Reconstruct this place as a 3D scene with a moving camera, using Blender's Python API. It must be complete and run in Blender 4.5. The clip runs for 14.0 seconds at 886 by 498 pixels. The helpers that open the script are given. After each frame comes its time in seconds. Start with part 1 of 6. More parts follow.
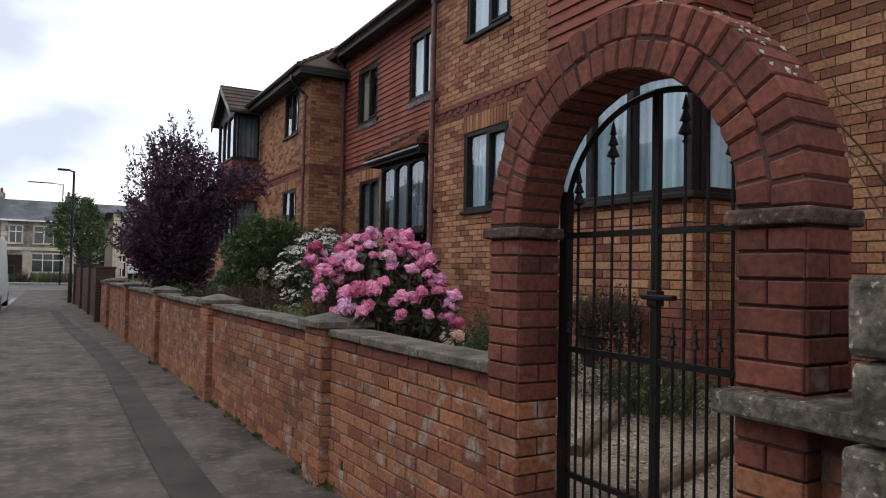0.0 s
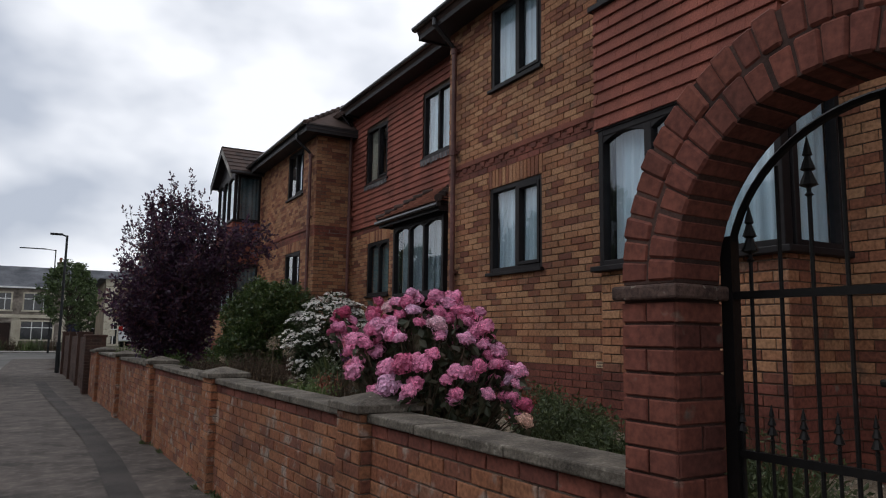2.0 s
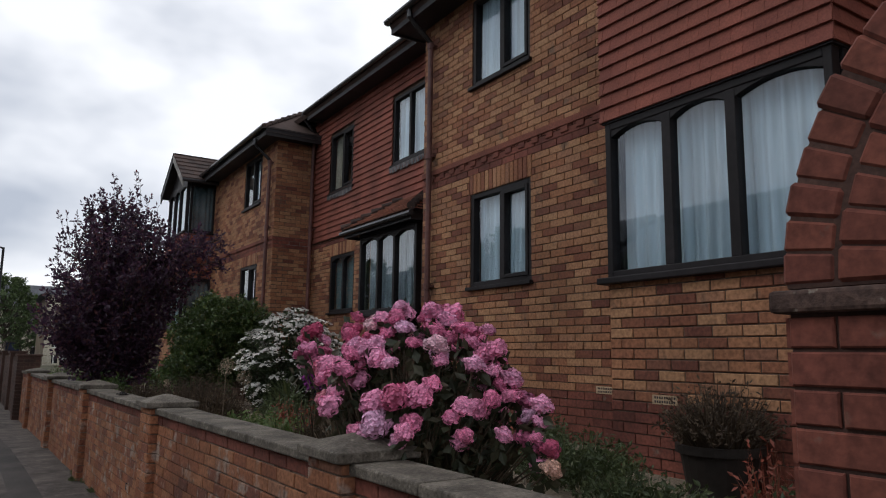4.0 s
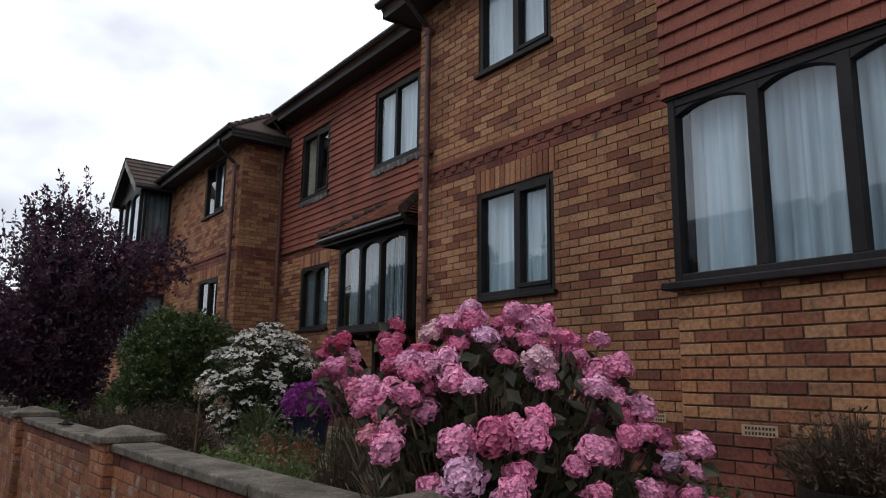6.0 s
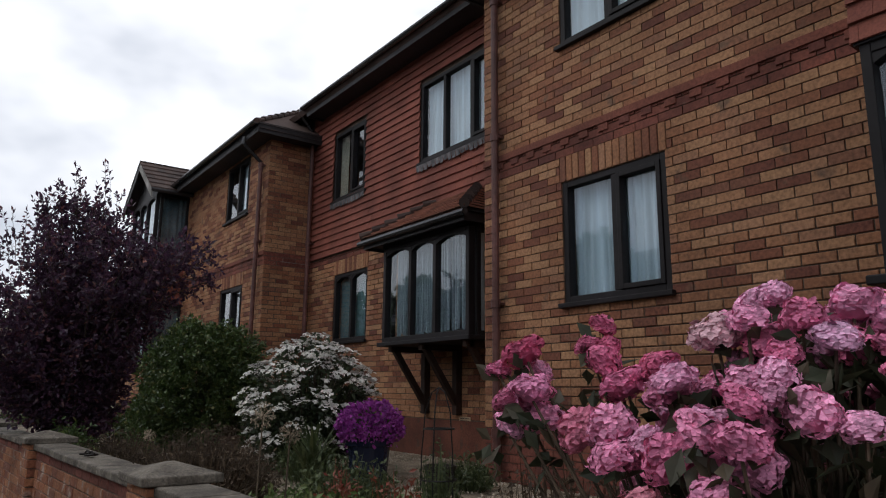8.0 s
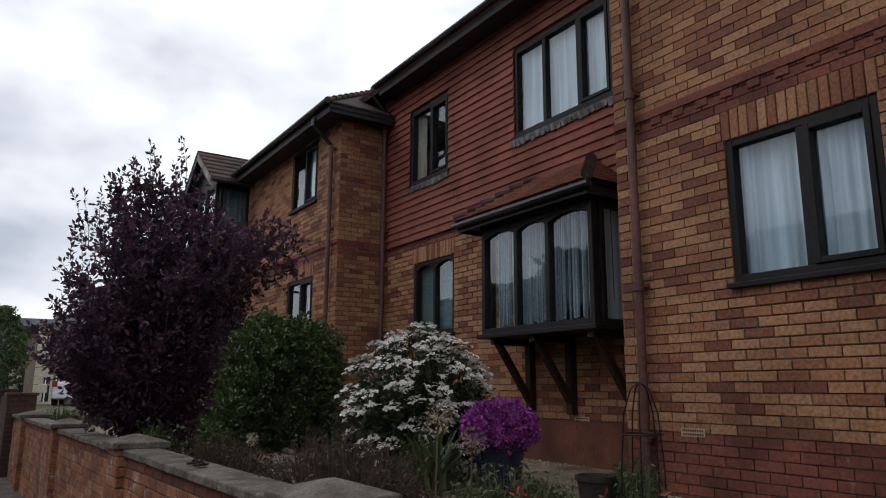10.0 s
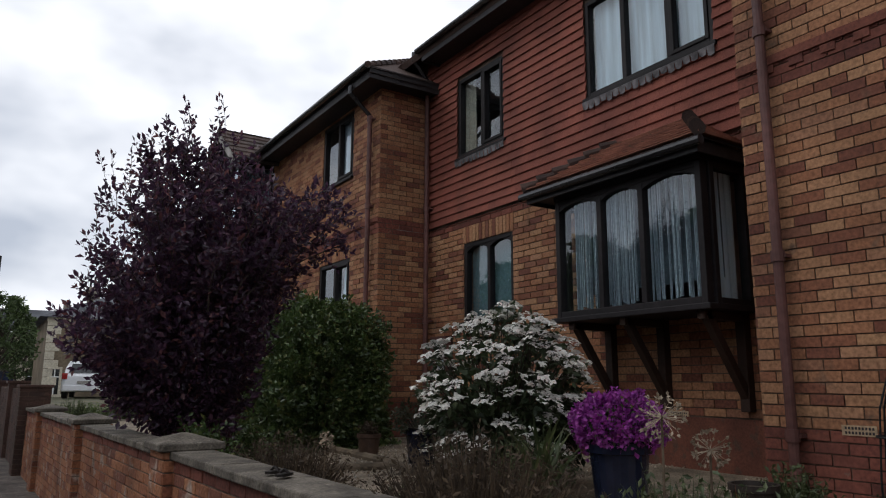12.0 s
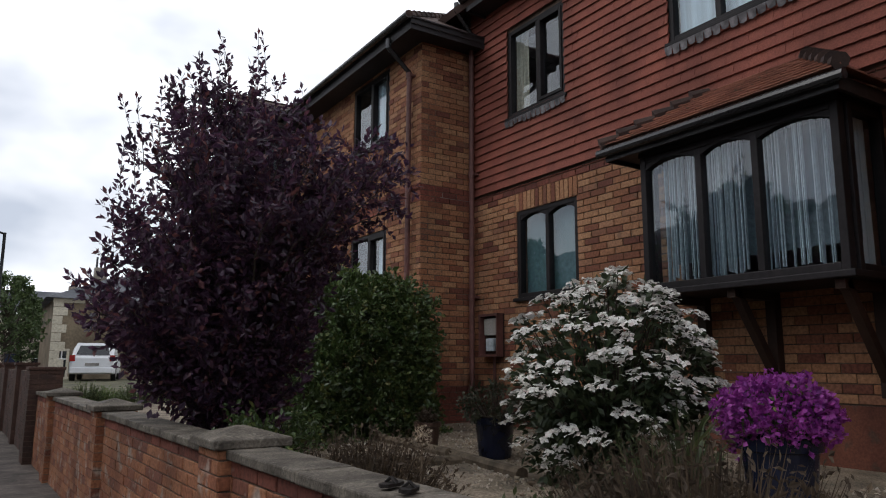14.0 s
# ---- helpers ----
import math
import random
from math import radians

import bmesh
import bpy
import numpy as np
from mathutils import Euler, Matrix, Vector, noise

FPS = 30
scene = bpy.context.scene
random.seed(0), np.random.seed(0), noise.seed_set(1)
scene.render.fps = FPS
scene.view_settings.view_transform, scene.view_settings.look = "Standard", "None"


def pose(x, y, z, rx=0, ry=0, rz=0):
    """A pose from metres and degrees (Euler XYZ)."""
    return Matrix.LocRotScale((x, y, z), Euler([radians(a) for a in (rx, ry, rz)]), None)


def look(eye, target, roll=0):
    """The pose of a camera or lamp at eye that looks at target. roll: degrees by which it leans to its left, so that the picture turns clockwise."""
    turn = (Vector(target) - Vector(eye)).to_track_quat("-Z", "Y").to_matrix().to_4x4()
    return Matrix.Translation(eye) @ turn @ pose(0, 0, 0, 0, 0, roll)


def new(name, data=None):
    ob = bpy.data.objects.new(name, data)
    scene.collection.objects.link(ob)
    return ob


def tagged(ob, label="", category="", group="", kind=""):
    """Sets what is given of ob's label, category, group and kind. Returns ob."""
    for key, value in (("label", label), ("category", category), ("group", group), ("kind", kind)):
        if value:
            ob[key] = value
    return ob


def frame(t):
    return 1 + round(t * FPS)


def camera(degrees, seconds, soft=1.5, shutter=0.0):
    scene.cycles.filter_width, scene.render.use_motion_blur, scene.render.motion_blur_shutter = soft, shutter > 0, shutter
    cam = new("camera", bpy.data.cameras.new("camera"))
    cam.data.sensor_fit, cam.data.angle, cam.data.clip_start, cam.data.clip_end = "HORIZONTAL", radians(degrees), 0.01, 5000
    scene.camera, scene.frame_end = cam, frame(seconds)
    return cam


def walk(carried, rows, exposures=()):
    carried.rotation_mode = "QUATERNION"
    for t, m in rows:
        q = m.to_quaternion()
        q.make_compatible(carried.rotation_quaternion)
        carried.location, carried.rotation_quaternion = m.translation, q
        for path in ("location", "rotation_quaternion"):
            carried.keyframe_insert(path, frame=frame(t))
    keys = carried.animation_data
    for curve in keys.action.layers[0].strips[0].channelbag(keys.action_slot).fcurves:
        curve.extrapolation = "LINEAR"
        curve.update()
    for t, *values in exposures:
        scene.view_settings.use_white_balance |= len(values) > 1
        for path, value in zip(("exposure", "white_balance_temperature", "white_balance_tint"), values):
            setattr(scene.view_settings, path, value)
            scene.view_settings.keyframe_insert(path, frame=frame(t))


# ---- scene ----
cam = camera(64.0, 14.0, soft=1.1)
METRES, EYE, TILT, LEAN, TURN = 7.75, 1.453, 0.0, 0.0, -28.5
ROWS = [
    (0.0, 0.0, 0.0, 0.0, -0.04, 1.82, -1.15),
    (0.5, -0.0226, 0.0228, 0.0042, 0.0, 2.92, -1.08),
    (1.0, -0.032, 0.0482, 0.0029, 0.01, 3.94, -1.01),
    (1.5, -0.0366, 0.077, 0.0042, -0.16, 6.12, -0.91),
    (2.0, -0.0504, 0.1044, 0.0031, -0.52, 7.04, -0.79),
    (2.5, -0.0598, 0.1297, 0.0013, -0.79, 7.56, -0.79),
    (3.0, -0.0565, 0.1603, 0.0065, -1.13, 7.61, -0.75),
    (5.5, -0.1227, 0.3169, 0.0068, -7.91, 10.19, -0.73),
    (6.0, -0.1333, 0.3552, 0.0048, -7.84, 10.32, -0.71),
    (6.5, -0.1446, 0.394, 0.007, -7.85, 10.7, -0.64),
    (7.0, -0.1704, 0.426, 0.0079, -7.86, 11.0, -0.59),
    (7.5, -0.1854, 0.4618, 0.0058, -7.83, 11.23, -0.55),
    (8.0, -0.2011, 0.4983, 0.009, -7.45, 11.38, -0.51),
    (10.5, -0.3111, 0.6567, 0.0065, -4.34, 11.11, -0.25),
    (11.0, -0.3267, 0.6919, 0.0054, -4.33, 11.09, -0.22),
    (11.5, -0.3491, 0.7269, 0.0044, -4.28, 11.06, -0.21),
    (12.0, -0.3685, 0.7539, 0.0047, -4.3, 10.59, -0.24),
    (12.5, -0.379, 0.7908, 0.0041, -4.32, 10.24, -0.18),
    (13.0, -0.399, 0.8188, 0.0033, -4.33, 10.19, -0.16),
    (13.5, -0.4247, 0.8458, 0.0046, -4.33, 10.13, -0.2),
    (14.0, -0.4376, 0.8785, 0.0036, -4.11, 9.19, -0.23),
]
walk(cam, [(t, pose(0, 0, EYE, TILT, LEAN, TURN) @ pose(METRES * x, METRES * y, METRES * z, 90 + pitch, roll, yaw)) for t, x, y, z, yaw, pitch, roll in ROWS],
     exposures=[(t, e + 0.07, 6280, 10) for t, e in ((0.0, 0.32), (1.0, 0.10), (2.0, -0.24), (3.0, -0.28), (5.5, -0.08), (6.5, -0.04), (8.0, -0.16), (10.5, -0.2), (12.5, -0.14), (14.0, 0.02))])

# ---- world and sun: a bright overcast sky ----
SUN_EL, SUN_AZ = 48.0, 60.0          # the sun stands behind the cloud, up the street and to its west
world = bpy.data.worlds.new("sky")
scene.world = world
world.use_nodes = True
wn, wl = world.node_tree.nodes, world.node_tree.links
wn.clear()
w_out = wn.new("ShaderNodeOutputWorld")
w_bg = wn.new("ShaderNodeBackground")
w_sky = wn.new("ShaderNodeTexSky")
w_sky.sky_type, w_sky.sun_disc = 'NISHITA', False
w_sky.sun_elevation, w_sky.sun_rotation = radians(SUN_EL), radians(SUN_AZ)
w_co = wn.new("ShaderNodeTexCoord")
w_map = wn.new("ShaderNodeMapping")
w_map.inputs["Scale"].default_value = (1.0, 1.0, 1.7)
w_map.inputs["Location"].default_value = (0.35, 0.1, 0.2)
w_noise = wn.new("ShaderNodeTexNoise")
w_noise.inputs["Scale"].default_value = 2.7
w_noise.inputs["Detail"].default_value = 4.5
w_noise.inputs["Roughness"].default_value = 0.5
w_ramp = wn.new("ShaderNodeValToRGB")
w_ramp.color_ramp.elements[0].position, w_ramp.color_ramp.elements[0].color = 0.37, (5.6, 6.0, 6.8, 1)
w_ramp.color_ramp.elements[1].position, w_ramp.color_ramp.elements[1].color = 0.55, (11.3, 11.3, 11.5, 1)
w_mix = wn.new("ShaderNodeMix")
w_mix.data_type = 'RGBA'
w_mix.inputs[0].default_value = 0.94
w_bg.inputs["Strength"].default_value = 0.105
wl.new(w_co.outputs["Generated"], w_map.inputs["Vector"])
wl.new(w_map.outputs["Vector"], w_noise.inputs["Vector"])
wl.new(w_noise.outputs["Fac"], w_ramp.inputs["Fac"])
wl.new(w_sky.outputs["Color"], w_mix.inputs[6])
wl.new(w_ramp.outputs["Color"], w_mix.inputs[7])
wl.new(w_mix.outputs[2], w_bg.inputs["Color"])
wl.new(w_bg.outputs["Background"], w_out.inputs["Surface"])
sun_data = bpy.data.lights.new("sun", 'SUN')
sun_data.energy, sun_data.angle, sun_data.color = 0.55, radians(25), (1.0, 0.95, 0.88)
sun = new("sun", sun_data)
SD = Vector((math.sin(radians(SUN_AZ)) * -math.cos(radians(SUN_EL)), math.cos(radians(SUN_AZ)) * math.cos(radians(SUN_EL)), math.sin(radians(SUN_EL))))
sun.matrix_world = look(SD * 50, (0, 0, 0))


# ---- materials ----
def material(name, colours, rand="", rough=0.85, metal=0.0, grain=60.0, stain=1.2, stain_amount=0.35, bump=0.25, grain_amount=0.25, dirt=None, dirt_cut=0.62, spec=0.3, vary=0.0):
    """Procedural surface: palette (by 'object', 'island' or noise), coarse stains, fine grain and relief. dirt: a second colour in patches."""
    m = bpy.data.materials.new(name)
    m.use_nodes = True
    n, l = m.node_tree.nodes, m.node_tree.links
    b = n["Principled BSDF"]
    co = n.new("ShaderNodeNewGeometry")
    big = n.new("ShaderNodeTexNoise")
    big.inputs["Scale"].default_value, big.inputs["Detail"].default_value = stain, 5
    fine = n.new("ShaderNodeTexNoise")
    fine.inputs["Scale"].default_value, fine.inputs["Detail"].default_value = grain, 4
    l.new(co.outputs["Position"], big.inputs["Vector"])
    l.new(co.outputs["Position"], fine.inputs["Vector"])
    ramp = n.new("ShaderNodeValToRGB")
    r = ramp.color_ramp
    while len(r.elements) < len(colours):
        r.elements.new(0.5)
    for e, c in zip(r.elements, colours):
        e.position, e.color = c[0], (*c[1], 1)
    if rand == "object":
        src = n.new("ShaderNodeObjectInfo").outputs["Random"]
    elif rand == "island":
        src = co.outputs["Random Per Island"]
    else:
        src = big.outputs["Fac"]
    l.new(src, ramp.inputs["Fac"])
    col = ramp.outputs["Color"]
    if dirt:
        dn = n.new("ShaderNodeTexNoise")
        dn.inputs["Scale"].default_value, dn.inputs["Detail"].default_value = stain * 4.1, 7
        l.new(co.outputs["Position"], dn.inputs["Vector"])
        dr = n.new("ShaderNodeMapRange")
        dr.inputs[1].default_value, dr.inputs[2].default_value = dirt_cut - 0.05, dirt_cut + 0.05
        l.new(dn.outputs["Fac"], dr.inputs[0])
        dm = n.new("ShaderNodeMix")
        dm.data_type = 'RGBA'
        l.new(dr.outputs[0], dm.inputs[0])
        l.new(col, dm.inputs[6])
        dm.inputs[7].default_value = (*dirt, 1)
        col = dm.outputs[2]
    for noise_node, amount in ((big, stain_amount), (fine, grain_amount)):
        mr = n.new("ShaderNodeMapRange")
        mr.inputs[1].default_value, mr.inputs[2].default_value = 0.3, 0.7
        mr.inputs[3].default_value, mr.inputs[4].default_value = 1 - amount, 1 + amount * 0.6
        l.new(noise_node.outputs["Fac"], mr.inputs[0])
        mx = n.new("ShaderNodeMix")
        mx.data_type, mx.blend_type = 'RGBA', 'MULTIPLY'
        mx.inputs[0].default_value = 1
        l.new(col, mx.inputs[6])
        l.new(mr.outputs[0], mx.inputs[7])
        col = mx.outputs[2]
    if vary:
        vr = n.new("ShaderNodeMapRange")
        vr.inputs[3].default_value, vr.inputs[4].default_value = 1 - vary, 1 + vary
        l.new(co.outputs["Random Per Island"], vr.inputs[0])
        vm = n.new("ShaderNodeMix")
        vm.data_type, vm.blend_type = 'RGBA', 'MULTIPLY'
        vm.inputs[0].default_value = 1
        l.new(col, vm.inputs[6])
        l.new(vr.outputs[0], vm.inputs[7])
        col = vm.outputs[2]
    l.new(col, b.inputs["Base Color"])
    b.inputs["Roughness"].default_value, b.inputs["Metallic"].default_value = rough, metal
    b.inputs["Specular IOR Level"].default_value = spec
    if bump:
        bp = n.new("ShaderNodeBump")
        bp.inputs["Strength"].default_value, bp.inputs["Distance"].default_value = bump, 0.006
        l.new(fine.outputs["Fac"], bp.inputs["Height"])
        l.new(bp.outputs["Normal"], b.inputs["Normal"])
    return m


def pair(name, colours, **kw):
    """The same surface for single pieces and for joined ones."""
    return material(name, colours, rand="object", **kw), material(name + "_joined", colours, rand="island", **kw)


BUFF = pair("buff_brick", [(0.0, (0.372, 0.202, 0.106)), (0.3, (0.338, 0.168, 0.088)), (0.52, (0.294, 0.132, 0.067)), (0.70, (0.218, 0.085, 0.048)), (0.86, (0.145, 0.052, 0.035)), (1.0, (0.378, 0.199, 0.110))], grain=38, stain_amount=0.28, grain_amount=0.38, dirt=(0.17, 0.10, 0.065), dirt_cut=0.68)
REDBRICK = pair("red_brick", [(0.0, (0.155, 0.050, 0.036)), (0.5, (0.195, 0.064, 0.043)), (1.0, (0.12, 0.040, 0.030))], grain=42, stain=2.4, stain_amount=0.4, grain_amount=0.35, dirt=(0.20, 0.15, 0.12), dirt_cut=0.71)
GARDEN = pair("garden_wall_brick", [(0.0, (0.320, 0.142, 0.074)), (0.35, (0.280, 0.115, 0.058)), (0.65, (0.235, 0.088, 0.047)), (0.88, (0.165, 0.064, 0.043)), (1.0, (0.310, 0.155, 0.092))], grain=45, stain=1.6, stain_amount=0.38, grain_amount=0.38, dirt=(0.33, 0.25, 0.205), dirt_cut=0.615)
GARDENMORTAR = material("pale_mortar", [(0.3, (0.125, 0.088, 0.066)), (0.7, (0.200, 0.150, 0.118))], grain=90, stain=3, dirt=(0.075, 0.050, 0.038), dirt_cut=0.60)
IMPOST = material("weathered_impost", [(0.3, (0.070, 0.042, 0.034)), (0.7, (0.120, 0.074, 0.060))], grain=55, stain=9, stain_amount=0.45, grain_amount=0.5, dirt=(0.30, 0.27, 0.22), dirt_cut=0.665, bump=0.8)
DARKMORTAR = material("sooty_mortar", [(0.3, (0.050, 0.026, 0.021)), (0.7, (0.085, 0.046, 0.036))], grain=90, stain=3)
PLINTH = material("red_render", [(0.3, (0.125, 0.045, 0.030)), (0.7, (0.165, 0.060, 0.038))], grain=60, stain=2.2, stain_amount=0.35, dirt=(0.10, 0.055, 0.04), dirt_cut=0.63)
MORTAR = material("mortar", [(0.3, (0.072, 0.049, 0.036)), (0.7, (0.125, 0.088, 0.064))], grain=90, stain=3)
TILE = pair("clay_tile", [(0.0, (0.215, 0.066, 0.046)), (0.5, (0.235, 0.073, 0.049)), (1.0, (0.20, 0.060, 0.043))], grain=70, stain=1.6, stain_amount=0.35, rough=0.8)
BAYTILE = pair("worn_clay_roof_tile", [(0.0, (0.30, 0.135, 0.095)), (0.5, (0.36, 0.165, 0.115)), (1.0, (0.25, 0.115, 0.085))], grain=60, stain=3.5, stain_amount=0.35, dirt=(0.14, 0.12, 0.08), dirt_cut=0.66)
ROOFGREY = pair("weathered_roof_tile", [(0.0, (0.060, 0.040, 0.035)), (0.5, (0.080, 0.050, 0.041)), (1.0, (0.048, 0.034, 0.031))], grain=60, stain=2.5, stain_amount=0.4)
COPING = material("concrete_coping", [(0.3, (0.095, 0.080, 0.064)), (0.7, (0.165, 0.143, 0.116))], grain=70, stain=6, stain_amount=0.4, grain_amount=0.4, dirt=(0.24, 0.215, 0.175), dirt_cut=0.66, bump=0.9)
LICHEN = material("lichened_stone", [(0.3, (0.060, 0.051, 0.038)), (0.7, (0.15, 0.130, 0.10))], grain=55, stain=9, stain_amount=0.5, grain_amount=0.5, dirt=(0.50, 0.47, 0.40), dirt_cut=0.66, bump=0.8)
FRAME = material("dark_brown_frame", [(0.3, (0.011, 0.009, 0.010)), (0.7, (0.018, 0.015, 0.016))], rough=0.55, grain=20, bump=0.05, spec=0.2)
FASCIA = material("black_fascia", [(0.3, (0.024, 0.021, 0.023)), (0.7, (0.036, 0.032, 0.034))], rough=0.6, grain=20, bump=0.1)
GUTTER = material("black_gutter", [(0.3, (0.020, 0.019, 0.020)), (0.7, (0.032, 0.030, 0.032))], rough=0.22, grain=15, bump=0.03, spec=0.6)
TIMBER = material("dark_timber", [(0.3, (0.020, 0.010, 0.007)), (0.7, (0.035, 0.017, 0.011))], rough=0.7, grain=25)
PIPE = material("brown_pipe", [(0.3, (0.105, 0.046, 0.040)), (0.7, (0.135, 0.058, 0.050))], rough=0.5, grain=15, bump=0.05)
WHITEPVC = material("white_paint", [(0.3, (0.70, 0.70, 0.68)), (0.7, (0.80, 0.80, 0.78))], rough=0.5, grain=10, stain_amount=0.1, grain_amount=0.05, bump=0.05)
LEAD = material("lead_flashing", [(0.3, (0.06, 0.055, 0.058)), (0.7, (0.19, 0.175, 0.18))], rough=0.6, grain=25, stain=9)
IRON = material("black_iron", [(0.3, (0.008, 0.008, 0.009)), (0.7, (0.016, 0.014, 0.013))], rough=0.5, grain=40, metal=0.3, dirt=(0.05, 0.022, 0.012), dirt_cut=0.72)
TARMAC = material("pavement_tarmac", [(0.3, (0.062, 0.051, 0.045)), (0.7, (0.100, 0.082, 0.071))], grain=140, stain=2.3, stain_amount=0.4, grain_amount=0.4, dirt=(0.125, 0.103, 0.089), dirt_cut=0.57, bump=0.6)
PATCH = material("tarmac_patch", [(0.3, (0.036, 0.031, 0.028)), (0.7, (0.057, 0.048, 0.043))], grain=120, stain=1.3, bump=0.6)
ROADMAT = material("road_asphalt", [(0.3, (0.10, 0.097, 0.092)), (0.7, (0.15, 0.145, 0.14))], grain=60, stain=0.25, bump=0.4)
KERBMAT = material("kerb_concrete", [(0.3, (0.24, 0.23, 0.21)), (0.7, (0.34, 0.32, 0.30))], grain=60, stain=2)
SOIL = material("soil", [(0.3, (0.05, 0.036, 0.024)), (0.7, (0.10, 0.072, 0.05))], grain=50, stain=3, bump=0.9)
OLDBRICK = pair("sooty_brick", [(0.0, (0.062, 0.036, 0.028)), (0.5, (0.085, 0.045, 0.034)), (1.0, (0.05, 0.032, 0.027))], grain=42, stain=2.0, stain_amount=0.45, grain_amount=0.35)
GRAVELBED = material("gravel_bed", [(0.3, (0.17, 0.135, 0.095)), (0.7, (0.28, 0.225, 0.165))], grain=55, stain=3, bump=1.0, grain_amount=0.6)
STONES = material("gravel_stones", [(0.0, (0.32, 0.26, 0.19)), (0.5, (0.42, 0.36, 0.29)), (0.8, (0.22, 0.16, 0.11)), (1.0, (0.50, 0.46, 0.40))], rand="island", grain=80, stain=5)
ROOM = material("room_plaster", [(0.3, (0.24, 0.22, 0.20)), (0.7, (0.30, 0.28, 0.25))], grain=10, stain=1, bump=0.0)


def net_material():
    """Net curtain: thin white cloth that lets part of the light and the view through."""
    m = bpy.data.materials.new("net_curtain")
    m.use_nodes = True
    n, l = m.node_tree.nodes, m.node_tree.links
    n.clear()
    out, mix, dif = n.new("ShaderNodeOutputMaterial"), n.new("ShaderNodeMixShader"), n.new("ShaderNodeBsdfDiffuse")
    tr, geo, no = n.new("ShaderNodeBsdfTransparent"), n.new("ShaderNodeNewGeometry"), n.new("ShaderNodeTexNoise")
    mp = n.new("ShaderNodeMapping")
    mp.inputs["Scale"].default_value = (14, 14, 0.6)
    no.inputs["Scale"].default_value = 1.0
    dif.inputs["Color"].default_value = (0.64, 0.72, 0.77, 1)
    mr = n.new("ShaderNodeMapRange")
    mr.inputs[1].default_value, mr.inputs[2].default_value, mr.inputs[3].default_value, mr.inputs[4].default_value = 0.3, 0.7, 0.6, 0.95
    l.new(geo.outputs["Position"], mp.inputs["Vector"])
    l.new(mp.outputs["Vector"], no.inputs["Vector"])
    l.new(no.outputs["Fac"], mr.inputs[0])
    l.new(mr.outputs[0], mix.inputs[0])
    l.new(tr.outputs[0], mix.inputs[1])
    l.new(dif.outputs[0], mix.inputs[2])
    l.new(mix.outputs[0], out.inputs["Surface"])
    return m


def glass_material(name="window_glass", tint=(0.84, 0.93, 0.97), gloss=0.11):
    """A pane: clear, with the mirror image that two sheets of glass give."""
    m = bpy.data.materials.new(name)
    m.use_nodes = True
    n, l = m.node_tree.nodes, m.node_tree.links
    n.clear()
    out, mix, gl = n.new("ShaderNodeOutputMaterial"), n.new("ShaderNodeMixShader"), n.new("ShaderNodeBsdfGlossy")
    tr, fr, mr = n.new("ShaderNodeBsdfTransparent"), n.new("ShaderNodeLayerWeight"), n.new("ShaderNodeMapRange")
    pw = n.new("ShaderNodeMath")
    pw.operation = 'POWER'
    pw.inputs[1].default_value = 3.6
    tr.inputs["Color"].default_value = (*tint, 1)
    gl.inputs["Roughness"].default_value = 0.01
    gl.inputs["Color"].default_value = (0.92, 0.96, 1.0, 1)
    fr.inputs["Blend"].default_value = 0.5
    mr.inputs[1].default_value, mr.inputs[2].default_value, mr.inputs[3].default_value, mr.inputs[4].default_value = 0.0, 1.0, gloss, 0.8
    l.new(fr.outputs["Facing"], pw.inputs[0])
    l.new(pw.outputs[0], mr.inputs[0])
    l.new(mr.outputs[0], mix.inputs[0])
    l.new(tr.outputs[0], mix.inputs[1])
    l.new(gl.outputs[0], mix.inputs[2])
    l.new(mix.outputs[0], out.inputs["Surface"])
    return m


NET, GLASS = net_material(), glass_material()


